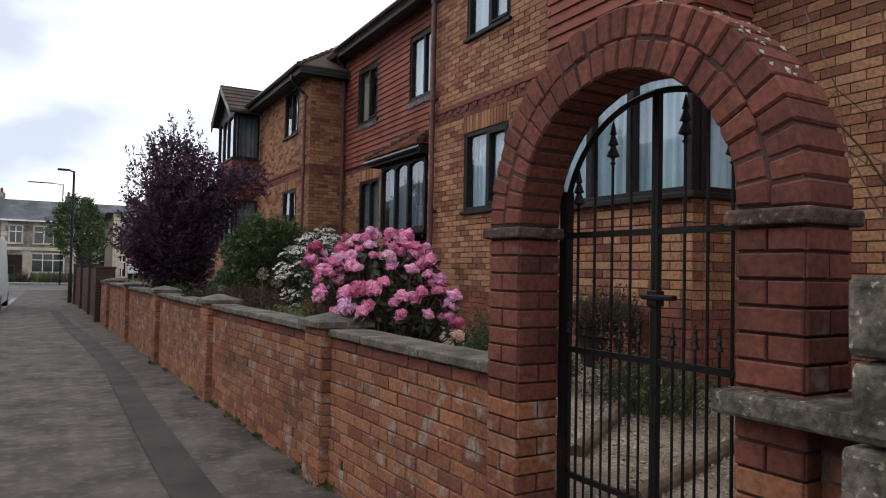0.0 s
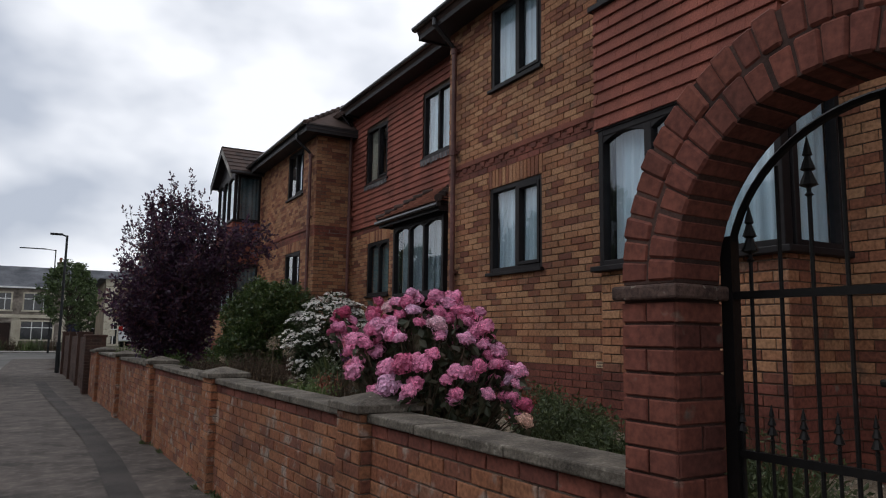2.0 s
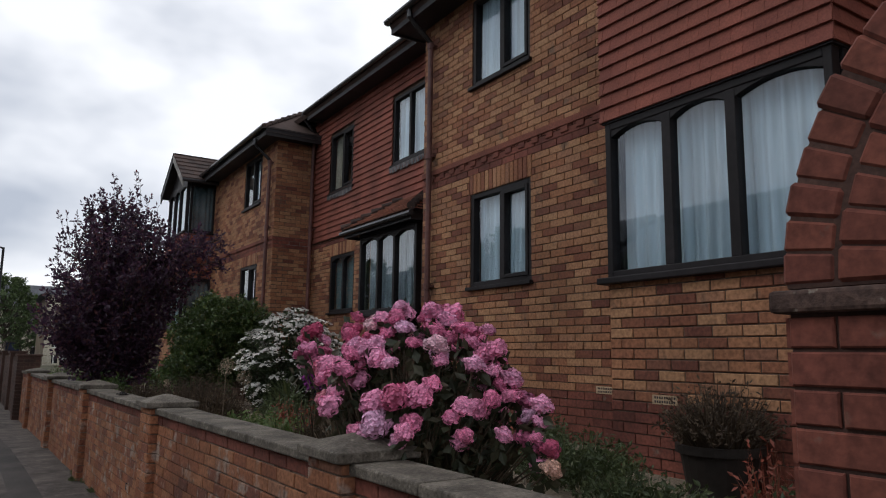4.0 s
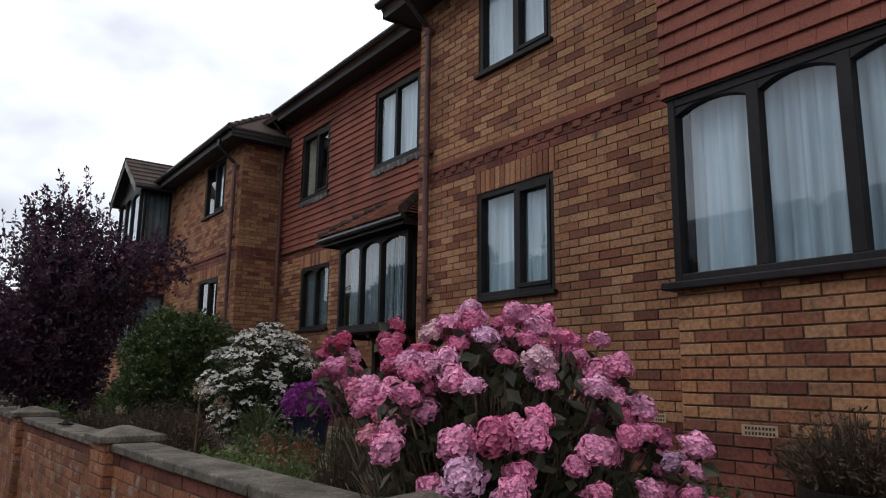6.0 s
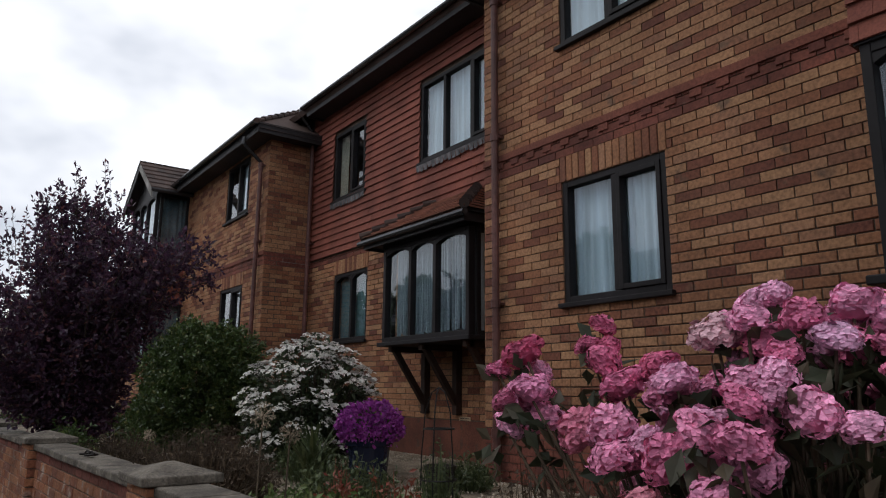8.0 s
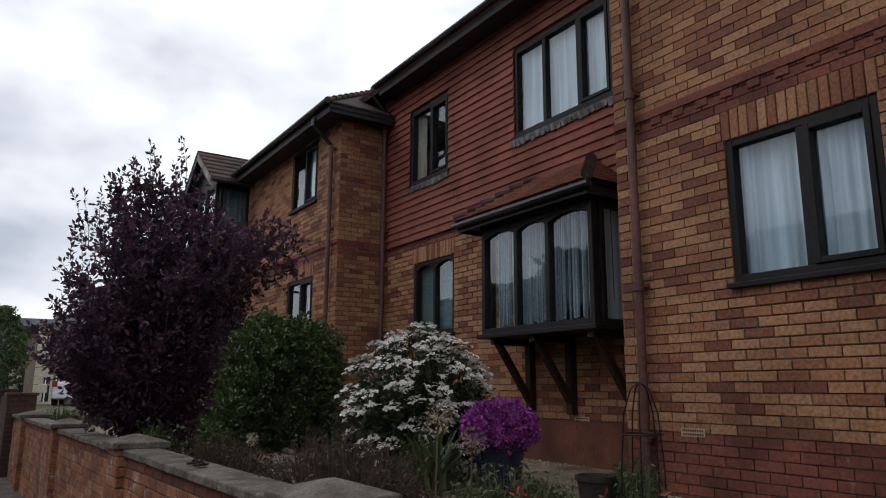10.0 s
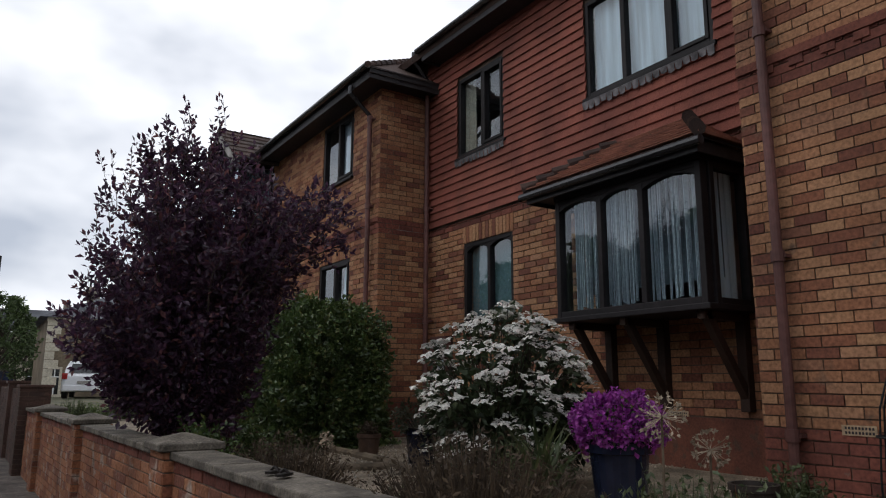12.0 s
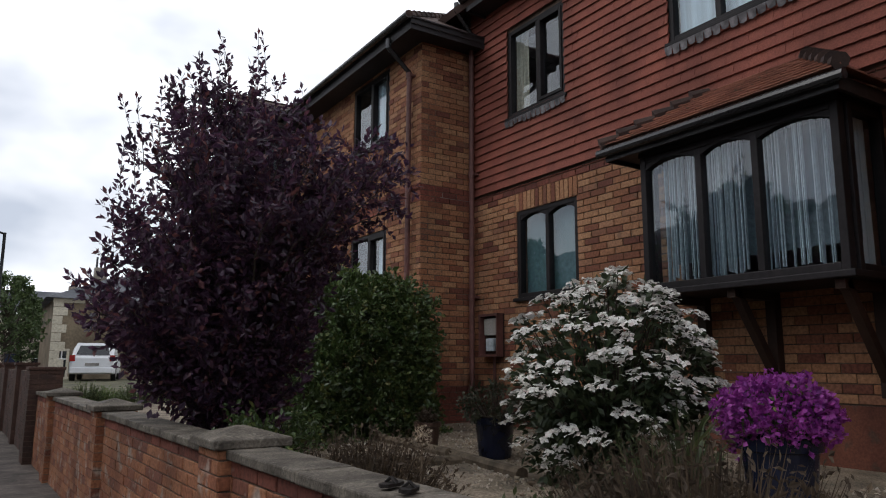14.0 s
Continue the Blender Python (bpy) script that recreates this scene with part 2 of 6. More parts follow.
# ---- mesh helpers ----
class Soup:
    """Vertices and faces gathered for one mesh."""

    def __init__(self):
        self.v, self.f = [], []

    def add(self, verts, faces):
        k = len(self.v)
        self.v += [tuple(p) for p in verts]
        self.f += [tuple(k + i for i in f) for f in faces]
        return self

    def box(self, x0, x1, y0, y1, z0, z1, m=None):
        vs = [Vector(p) for p in ((x0, y0, z0), (x1, y0, z0), (x1, y1, z0), (x0, y1, z0), (x0, y0, z1), (x1, y0, z1), (x1, y1, z1), (x0, y1, z1))]
        if m is not None:
            vs = [m @ p for p in vs]
        return self.add(vs, ((0, 3, 2, 1), (4, 5, 6, 7), (0, 1, 5, 4), (1, 2, 6, 5), (2, 3, 7, 6), (3, 0, 4, 7)))

    def tube(self, p0, p1, r0, r1=None, n=8, cap=True):
        p0, p1 = Vector(p0), Vector(p1)
        r1 = r0 if r1 is None else r1
        d = (p1 - p0).normalized()
        a = d.orthogonal().normalized()
        b = d.cross(a)
        ring = [(math.cos(2 * math.pi * i / n), math.sin(2 * math.pi * i / n)) for i in range(n)]
        vs = [p0 + (a * c + b * s) * r0 for c, s in ring] + [p1 + (a * c + b * s) * r1 for c, s in ring]
        fs = [(i, (i + 1) % n, n + (i + 1) % n, n + i) for i in range(n)]
        if cap:
            fs += [tuple(range(n - 1, -1, -1)), tuple(range(n, 2 * n))]
        return self.add(vs, fs)

    def path(self, points, r, n=6):
        """A round bar bent along the points."""
        pts = [Vector(p) for p in points]
        vs, fs = [], []
        side = None
        for i, p in enumerate(pts):
            d = (pts[min(i + 1, len(pts) - 1)] - pts[max(i - 1, 0)]).normalized()
            side = d.orthogonal().normalized() if side is None else (side - d * side.dot(d)).normalized()
            b = d.cross(side)
            vs += [p + (side * math.cos(2 * math.pi * k / n) + b * math.sin(2 * math.pi * k / n)) * r for k in range(n)]
        for i in range(len(pts) - 1):
            fs += [(i * n + k, i * n + (k + 1) % n, (i + 1) * n + (k + 1) % n, (i + 1) * n + k) for k in range(n)]
        fs += [tuple(range(n - 1, -1, -1)), tuple(range((len(pts) - 1) * n, len(pts) * n))]
        return self.add(vs, fs)

    def lathe(self, profile, c=(0, 0, 0), n=20):
        """profile: (radius, z) from the bottom to the top, turned about an upright line through c."""
        vs, fs = [], []
        for r, z in profile:
            vs += [(c[0] + r * math.cos(2 * math.pi * i / n), c[1] + r * math.sin(2 * math.pi * i / n), c[2] + z) for i in range(n)]
        for k in range(len(profile) - 1):
            fs += [(k * n + i, k * n + (i + 1) % n, (k + 1) * n + (i + 1) % n, (k + 1) * n + i) for i in range(n)]
        fs += [tuple(range(n - 1, -1, -1)), tuple(range((len(profile) - 1) * n, len(profile) * n))]
        return self.add(vs, fs)

    def prism(self, poly, axis, a, b):
        """poly: outline in the two other axes; drawn out along axis from a to b."""
        put = {"x": lambda p, k: (k, p[0], p[1]), "y": lambda p, k: (p[0], k, p[1]), "z": lambda p, k: (p[0], p[1], k)}[axis]
        n = len(poly)
        vs = [put(p, a) for p in poly] + [put(p, b) for p in poly]
        return self.add(vs, [tuple(range(n)), tuple(range(2 * n - 1, n - 1, -1))] + [(i, (i + 1) % n, n + (i + 1) % n, n + i) for i in range(n)])

    def mesh(self, name, mat, smooth=False):
        me = bpy.data.meshes.new(name)
        me.from_pydata(self.v, [], self.f)
        bm = bmesh.new()
        bm.from_mesh(me)
        if len(bm.faces) < 60000:
            bmesh.ops.recalc_face_normals(bm, faces=bm.faces)
        bm.to_mesh(me)
        bm.free()
        if smooth:
            me.shade_smooth()
        me.materials.append(mat)
        return me


def hang(ob, parent):
    if parent is not None:
        ob.parent = parent
        ob.matrix_parent_inverse = parent.matrix_basis.inverted()
    return ob


def part(name, soup, mat, parent=None, label="", smooth=False, bevel=0.0, kind="", category=""):
    ob = new(name, soup.mesh(name, mat, smooth))
    if bevel:
        md = ob.modifiers.new("bevel", 'BEVEL')
        md.width, md.segments, md.limit_method = bevel, 2, 'ANGLE'
    return tagged(hang(ob, parent), label=label, kind=kind, category=category)


def thing(name, at, label, category, group="", kind=""):
    ob = new(name)
    ob.matrix_basis = pose(*at)
    return tagged(ob, label, category, group, kind)


class Face:
    """A wall's face: origin, the way along it, and the way out of it."""

    def __init__(self, origin, along, out):
        self.o, self.u, self.n = Vector(origin), Vector(along).normalized(), Vector(out).normalized()

    def at(self, u, z, d=0.0):
        return self.o + self.u * u + self.n * d + Vector((0, 0, z))

    def matrix(self, u, z, d=0.0):
        m = Matrix((self.u, self.n, Vector((0, 0, 1)))).transposed().to_4x4()
        m.translation = self.at(u, z, d)
        return m


def cells(u0, u1, z0, z1, holes):
    """The rectangles that are left of a wall when the holes are taken out."""
    us = sorted({u0, u1, *[min(max(h[k], u0), u1) for h in holes for k in (0, 1)]})
    for a, b in zip(us, us[1:]):
        if b - a < 1e-4:
            continue
        mid = (a + b) / 2
        z = z0
        for h in sorted([h for h in holes if h[0] < mid < h[1]], key=lambda h: h[2]):
            if h[2] > z + 1e-4:
                yield a, b, z, min(h[2], z1)
            z = max(z, h[3])
        if z1 > z + 1e-4:
            yield a, b, z, z1


def backing(name, face, u0, u1, z0, z1, holes, thick, mat, label, category="wall", d=-0.006, kind="structure"):
    s = Soup()
    for a, b, c, e in cells(u0, u1, z0, z1, holes):
        vs = [face.at(u, z, dd) for dd in (d, d - thick) for u, z in ((a, c), (b, c), (b, e), (a, e))]
        s.add(vs, ((0, 1, 2, 3), (7, 6, 5, 4), (0, 4, 5, 1), (1, 5, 6, 2), (2, 6, 7, 3), (3, 7, 4, 0)))
    ob = new(name, s.mesh(name, mat))
    return tagged(ob, label, category, kind=kind)


BRICK_MESH = {}
LATER = []          # single pieces, linked at the end of the script


def piece_mesh(kind, size, mat, chamfer=0.004):
    key = (kind, tuple(round(v, 3) for v in size), mat.name)
    if key not in BRICK_MESH:
        w, t, h = size
        c = chamfer
        s = Soup()
        vs = [(x, -t, z) for x in (-w / 2, w / 2) for z in (-h / 2, h / 2)]
        vs += [(x, -c, z) for x in (-w / 2, w / 2) for z in (-h / 2, h / 2)]
        vs += [(x, 0, z) for x in (-w / 2 + c, w / 2 - c) for z in (-h / 2 + c, h / 2 - c)]
        s.add(vs, ((8, 9, 11, 10), (4, 5, 9, 8), (6, 10, 11, 7), (4, 8, 10, 6), (5, 7, 11, 9), (0, 1, 5, 4), (2, 6, 7, 3), (0, 4, 6, 2), (1, 3, 7, 5)))
        BRICK_MESH[key] = s.mesh(kind, mat)
    return BRICK_MESH[key]


def single(kind, matrix, size, mat, parent, chamfer=0.004):
    LATER.append((kind, matrix, size, mat, parent, chamfer))


RNG = random.Random(7)


def lay_bricks(face, u0, u1, z0, z1, holes, mats, parent, near=None, course=0.075, length=0.225, joint=0.0095, limit=300, gap_ends=False, phase=0.0, pick=None):
    """Stretcher bond on a face. near: (u, u, z, z) whose bricks become single pieces. pick(u, z): other bricks there."""
    s = {}
    count = 0
    k = 0
    z = z0
    while z < z1 - 0.02:
        zt = min(z + course, z1)
        off = (phase + (k % 2) * length / 2) % length
        edges = []
        u = u0 - length + off
        while u < u1:
            a, b = max(u, u0), min(u + length, u1)
            if b - a > 0.03:
                edges.append((a, b))
            u += length
        for a, b in edges:
            spans = [(a, b)]
            for h in holes:
                if h[2] < (z + zt) / 2 < h[3]:
                    spans = [q for p in spans for q in ((p[0], min(p[1], h[0])), (max(p[0], h[1]), p[1])) if q[1] - q[0] > 0.025]
            for p, q in spans:
                mid, zz = (p + q) / 2, (z + zt) / 2
                m = pick(mid, zz) if pick else mats
                if m is None:
                    continue
                d = RNG.uniform(0.001, 0.006)
                w, h = q - p - joint, zt - z - joint
                if near and near[0] < mid < near[1] and near[2] < zz < near[3] and count < limit:
                    single("brick", face.matrix(mid, zz, d), (round(w / 0.005) * 0.005, 0.03, h), m[0], parent)
                    count += 1
                else:
                    tilt = RNG.uniform(-0.001, 0.001)
                    vs = [face.at(x, y, e) for e in (-0.02, d) for x, y in ((p + joint / 2, z + joint / 2 + tilt), (q - joint / 2, z + joint / 2 - tilt), (q - joint / 2, zt - joint / 2 - tilt), (p + joint / 2, zt - joint / 2 + tilt))]
                    s.setdefault(m[1].name, (m[1], Soup()))[1].add(vs, ((4, 5, 6, 7), (0, 1, 5, 4), (1, 2, 6, 5), (2, 3, 7, 6), (3, 0, 4, 7)))
        z += course
        k += 1
    for m, soup in s.values():
        part("brickwork", soup, m, parent, kind="stuff")


def soldier(face, u0, u1, z0, z1, mats, parent):
    """A row of bricks on end over an opening."""
    n = max(1, round((u1 - u0) / 0.075))
    w = (u1 - u0) / n
    for i in range(n):
        single("brick", face.matrix(u0 + w * (i + 0.5), (z0 + z1) / 2, 0.006), (w - 0.01, 0.03, z1 - z0 - 0.01), mats[0], parent)


def hang_tiles(face, u0, u1, z0, z1, holes, mats, parent, near=None, gauge=0.112, width=0.165, limit=300):
    """Plain clay tiles hung on a wall: each leans out at its foot over the row below."""
    s = Soup()
    count = 0
    k = 0
    z = z0
    while z < z1 - 0.01:
        u = u0 - (width / 2 if k % 2 else 0)
        while u < u1:
            p, q = max(u, u0), min(u + width, u1)
            u += width
            spans = [(p, q)]
            for h in holes:
                if h[2] - 0.02 < z + gauge / 2 < h[3] + 0.01:
                    spans = [w for sp in spans for w in ((sp[0], min(sp[1], h[0])), (max(sp[0], h[1]), sp[1])) if w[1] - w[0] > 0.02]
            for p2, q2 in spans:
                if q2 - p2 < 0.02:
                    continue
                mid = (p2 + q2) / 2
                d = 0.040 + RNG.uniform(-0.0015, 0.0015)
                top = min(gauge + 0.02, z1 - z)
                if near and near[0] < mid < near[1] and near[2] < z < near[3] and count < limit and abs(top - gauge - 0.02) < 1e-3:
                    single("tile", face.matrix(mid, z + top / 2, d * 0.62) @ pose(0, 0, 0, math.degrees(0.19)), (round((q2 - p2 - 0.001) * 500) / 500, 0.012, top), mats[0], parent, 0.002)
                    count += 1
                else:
                    sag = RNG.uniform(-0.002, 0.002)
                    g = 0.0004
                    vs = [face.at(p2 + g, z + sag, d), face.at(q2 - g, z - sag, d), face.at(q2 - g, z + top, d - 0.027), face.at(p2 + g, z + top, d - 0.027),
                          face.at(p2 + g, z + sag, d - 0.013), face.at(q2 - g, z - sag, d - 0.013)]
                    s.add(vs, ((0, 1, 2, 3), (4, 5, 1, 0), (0, 3, 4), (1, 5, 2)))
        z += gauge
        k += 1
    if s.f:
        part("tile_rows", s, mats[1], parent, kind="stuff")


# ---- ground, road, pavement, kerb ----
XA, XB = 4.90, 5.74                 # faces of the forward and the set-back wall
YA, YC = 9.55, 15.40                # where the set-back stretch begins and ends
GZ = 0.70                           # the garden's level, held up by the street wall
LEAN_OUT = -0.0418                  # the street wall drifts towards the road


def wall_x(y):
    return 1.73 + LEAN_OUT * (y - 4.72)


ground = Soup()
ground.add([(-900, -900, -0.12), (900, -900, -0.12), (900, 900, -0.12), (-900, 900, -0.12)], [(0, 1, 2, 3)])
tagged(new("ground", ground.mesh("ground", ROADMAT)), "grey worn asphalt road and open ground", "ground", kind="structure")

pav = Soup()
ys = [-12 + i * 1.0 for i in range(58)]
vs, fs = [], []
for y in ys:
    for x in (-1.42, -0.7, 0.0, 0.7, wall_x(y) + 0.02):
        vs.append((x, y, 0.012 * noise.noise((x * 0.8, y * 0.5, 0))))
for i in range(len(ys) - 1):
    fs += [(5 * i + j, 5 * i + j + 1, 5 * i + 6 + j, 5 * i + 5 + j) for j in range(4)]
pav.add(vs, fs)
pavement = tagged(new("pavement", pav.mesh("pavement", TARMAC, True)), "worn brown-grey tarmac pavement beside a garden wall", "pavement", kind="structure")
strip = Soup()
line = [(0.90, 1.0), (0.86, 3.2), (0.80, 5.2), (0.77, 7.6), (0.76, 10.2), (0.70, 12.2), (0.58, 14.5), (0.43, 16.6), (0.20, 20.0), (-0.05, 25.0)]
vs = []
for x, y in line:
    w = 0.14 + 0.02 * noise.noise((y, 3, 1))
    vs += [(x - w, y, 0.016), (x + w, y, 0.016)]
strip.add(vs, [(2 * i, 2 * i + 1, 2 * i + 3, 2 * i + 2) for i in range(len(line) - 1)])
part("trench_patch", strip, PATCH, pavement, "darker strip of relaid tarmac")
kerb = thing("kerb", (-1.5, 10, -0.12), "pale concrete kerb between pavement and road", "kerb", kind="structure")
ks = Soup().box(-0.075, 0.075, -0.455, 0.455, -0.13, 0.005)
kmesh = ks.mesh("kerb_stone", KERBMAT)
for i in range(50):
    ob = new("kerb_stone", kmesh)
    ob.matrix_basis = pose(-1.495, -11.5 + i * 0.915, 0.004)
    hang(ob, kerb)

# ---- the house: walls ----
FA = Face((XA, 0, 0), (0, 1, 0), (-1, 0, 0))
FB = Face((XB, 0, 0), (0, 1, 0), (-1, 0, 0))
FRET = Face((0, YC, 0), (1, 0, 0), (0, -1, 0))
W1, UW1 = (7.36, 8.46, 2.28, 3.36), (7.36, 8.44, 4.67, 5.78)
CG, CU = (16.34, 17.50, 2.28, 3.36), (16.32, 17.50, 4.67, 5.76)
GW3, BAY2 = (13.37, 14.45, 2.28, 3.36), (10.16, 11.86, 2.16, 3.34)
UW3, UW2 = (13.49, 14.58, 4.62, 5.80), (10.30, 11.98, 4.63, 5.80)
BAYS = ((3.85, 5.65, 4.26), (20.05, 22.15, 4.20))
NORTH = 23.3                        # where the house ends


def house_bricks(u, z):
    return REDBRICK if z < GZ + 0.47 or 3.62 < z < 3.82 else BUFF


def lintel(w):
    return (w[0] - 0.02, w[1] + 0.02, w[3], w[3] + 0.24)


def forward_wall(name, u0, u1, wins, bay, near):
    holes = list(wins) + [(bay[0] + 0.05, bay[1] - 0.05, GZ + 0.3, 5.7)]
    wall = backing(name, FA, u0, u1, 0.0, 5.86, holes, 0.28, MORTAR, "buff and brown brick house wall with red band and plinth")
    low = [w for w in wins if w[3] < 4]
    lay_bricks(FA, u0, u1, GZ - 0.255, 5.85, list(wins) + [lintel(w) for w in low] + [(bay[0] + 0.02, bay[1] - 0.02, 0, 5.9)], BUFF, wall, near, pick=house_bricks)
    for w in low:
        q = lintel(w)
        soldier(FA, q[0], q[1], q[2], q[3], BUFF, wall)
    # the band stands out in two courses, the lower one toothed
    s = Soup()
    for a, b in ((u0, bay[0] + 0.02), (bay[1] - 0.02, u1)):
        s.box(XA - 0.020, XA - 0.008, a, b, 3.77, 3.835)
    part("band_course", s, REDBRICK[1], wall, "projecting red brick course")
    if near:
        u = max(near[0] - 2.2, bay[1])
        while u < u1 - 0.12:
            single("brick", FA.matrix(u + 0.055, 3.732, 0.015), (0.105, 0.03, 0.062), REDBRICK[0], wall)
            u += 0.225
    return wall


wall_a = forward_wall("wall_east", -7.0, YA, (W1, UW1), BAYS[0], (5.7, 8.6, 1.55, 2.7))
wall_c = forward_wall("wall_north", YC, NORTH, (CG, CU), BAYS[1], None)
wall_ret = backing("wall_return", FRET, XA + 0.005, XB, 0.0, 5.86, [], 0.28, MORTAR, "brick return wall beside the set-back front")
lay_bricks(FRET, XA, XB, GZ - 0.255, 5.85, [], BUFF, wall_ret, (4.8, 5.8, 1.6, 3.4), pick=house_bricks)
fr2 = Face((0, YA, 0), (1, 0, 0), (0, 1, 0))
wall_ret2 = backing("wall_return_south", fr2, XA + 0.005, XB, 0.0, 5.86, [], 0.28, MORTAR, "brick return wall at the end of the forward front")
lay_bricks(fr2, XA, XB, GZ - 0.255, 5.85, [], BUFF, wall_ret2, pick=house_bricks)
wall_b = backing("wall_middle", FB, YA - 0.3, YC + 0.3, 0.0, 6.5, [GW3, BAY2, UW3, UW2], 0.28, MORTAR, "set-back house wall, brick below and red tiles above")
lay_bricks(FB, YA, YC, GZ - 0.255, 3.70, [GW3, lintel(GW3), BAY2], BUFF, wall_b, (12.0, 15.4, 2.2, 3.7), pick=lambda u, z: None if z < GZ + 0.47 else REDBRICK if z > 3.62 else BUFF)
plinth = Soup().box(XB - 0.012, XB - 0.002, YA, YC, GZ - 0.25, GZ + 0.485)
part("plinth", plinth, PLINTH, wall_b, "red painted render plinth")
soldier(FB, GW3[0] - 0.02, GW3[1] + 0.02, GW3[3], GW3[3] + 0.24, BUFF, wall_b)
hang_tiles(FB, YA, YC, 3.72, 6.45, [UW3, UW2], TILE, wall_b, (10.4, 13.3, 3.9, 5.4))
# rooms behind the windows
s = Soup()
s.box(7.0, 7.1, -7, NORTH, 0.3, 6.0)
tagged(new("wall_inner", s.mesh("wall_inner", ROOM)), "plain inner wall of the rooms", "wall", kind="structure")
for z in (0.4, 3.66, 5.9):
    s = Soup()
    s.box(XB + 0.30 if z > 5 else XA + 0.3, 7.0, -7, YA, z, z + 0.08)
    s.box(XB + 0.30, 7.0, YA, YC, z, z + 0.08)
    s.box(XB + 0.30 if z > 5 else XA + 0.3, 7.0, YC, NORTH, z, z + 0.08)
    tagged(new("ceiling" if z > 1 else "floor", s.mesh("slab", ROOM)), "plain floor slab of the house", "floor", kind="structure")
for y in (-7.2, NORTH):
    s = Soup().box(4.9, 9.0, y, y + 0.2, 0, 6)
    tagged(new("wall_end", s.mesh("wall_end", BUFF[1])), "plain end wall of the house", "wall", kind="structure")

# ---- eaves and roof ----
EAVE_A, EAVE_B, PITCH = 5.86, 6.26, 0.69


def gutter_profile(cx, cz):
    n = 8
    prof = [(0.055 * math.cos(math.pi + math.pi * i / n), 0.055 * math.sin(math.pi + math.pi * i / n)) for i in range(n + 1)]
    prof += [(0.048 * math.cos(2 * math.pi - math.pi * i / n), 0.048 * math.sin(2 * math.pi - math.pi * i / n)) for i in range(n + 1)]
    return [(cx + a, cz + b) for a, b in prof]


def eaves(u0, u1, wall, z, name, far=None, hip=False):
    """Roof slope with soffit, fascia and gutter over one stretch of wall. far: the slope runs on so far under the next roof. hip: the near end slopes too."""
    x = wall - 0.36
    roof = thing(name, (x, (u0 + u1) / 2, z), "dark tiled roof slope with black fascia and gutter", "roof", kind="structure")
    s = Soup()
    run = 9.3 - (x - 0.05)
    if hip:
        lo, hi = z + 0.10, z + 0.10 + run * PITCH
        s.add([(x - 0.05, u0, lo), (x - 0.05, u1, lo), (9.3, u1, hi), (9.3, u0 + run, hi), (9.3, u0, lo)], ((0, 1, 2, 3), (0, 3, 4)))
        s.add([(x, u0, lo - 0.08), (x, u1, lo - 0.08), (9.3, u1, hi - 0.1), (9.3, u0 + run, hi - 0.1), (9.3, u0, lo - 0.08)], ((0, 1, 2, 3), (0, 3, 4)))
        part("slope", s, ROOFGREY[1], roof)
        for k in range(16):
            p = Vector((x - 0.05, u0, lo)) + Vector((1, 1, PITCH)) * (0.19 * k)
            q = p + Vector((1, 1, PITCH)) * 0.22
            part("hip_tile", Soup().tube(p + Vector((0, 0, 0.02)), q + Vector((0, 0, 0.005)), 0.055, 0.035, n=8), ROOFGREY[0], roof)
        part("end_fascia", Soup().box(x + 0.02, XB + 0.1, u0 + 0.02, u0 + 0.04, z - 0.05, z + 0.13), FASCIA, roof)
    else:
        s.prism([(x - 0.05, z + 0.10), (9.3, z + 0.10 + run * PITCH), (9.3, z + run * PITCH), (x, z + 0.02)], "y", u0, far or u1)
        part("slope", s, ROOFGREY[1], roof)
        cheek = Soup()
        for y in (u0, u1 - 0.03):
            cheek.prism([(x, z - 0.05), (x, z + 0.12), (wall + 0.9, z + 0.12 + (wall + 0.9 - x) * PITCH), (wall + 0.9, z - 0.05)], "y", y, y + 0.03)
        part("verge_board", cheek, FASCIA, roof)
    part("soffit", Soup().box(x + 0.02, XB + 0.1, u0 + 0.05, u1 - 0.01, z - 0.02, z), FASCIA, roof)
    part("fascia", Soup().box(x, x + 0.02, u0 + 0.02, u1, z - 0.05, z + 0.15), FASCIA, roof)
    part("gutter", Soup().prism(gutter_profile(x - 0.06, z + 0.12), "y", u0 - 0.02, u1 + 0.02), GUTTER, roof)
    return roof


eaves(-7.2, YA + 0.32, XA, EAVE_A, "roof_south")
eaves(YA + 0.32, YC - 0.34, XB, EAVE_B, "roof_middle", far=YC + 2.2)
eaves(YC - 0.34, NORTH + 0.25, XA, EAVE_A - 0.04, "roof_north", hip=True)
back = Soup().prism([(9.3, 0), (9.3, 9.2), (9.5, 9.2), (9.5, 0)], "y", -7.2, NORTH + 0.2)
tagged(new("wall_back", back.mesh("wall_back", BUFF[1])), "plain back wall of the house", "wall", kind="structure")


# ---- windows ----
def box_on(s, face, u0, u1, z0, z1, d0, d1):
    vs = [face.at(u, z, d) for d in (d1, d0) for u, z in ((u0, z0), (u1, z0), (u1, z1), (u0, z1))]
    s.add(vs, ((0, 1, 2, 3), (7, 6, 5, 4), (0, 4, 5, 1), (1, 5, 6, 2), (2, 6, 7, 3), (3, 7, 4, 0)))


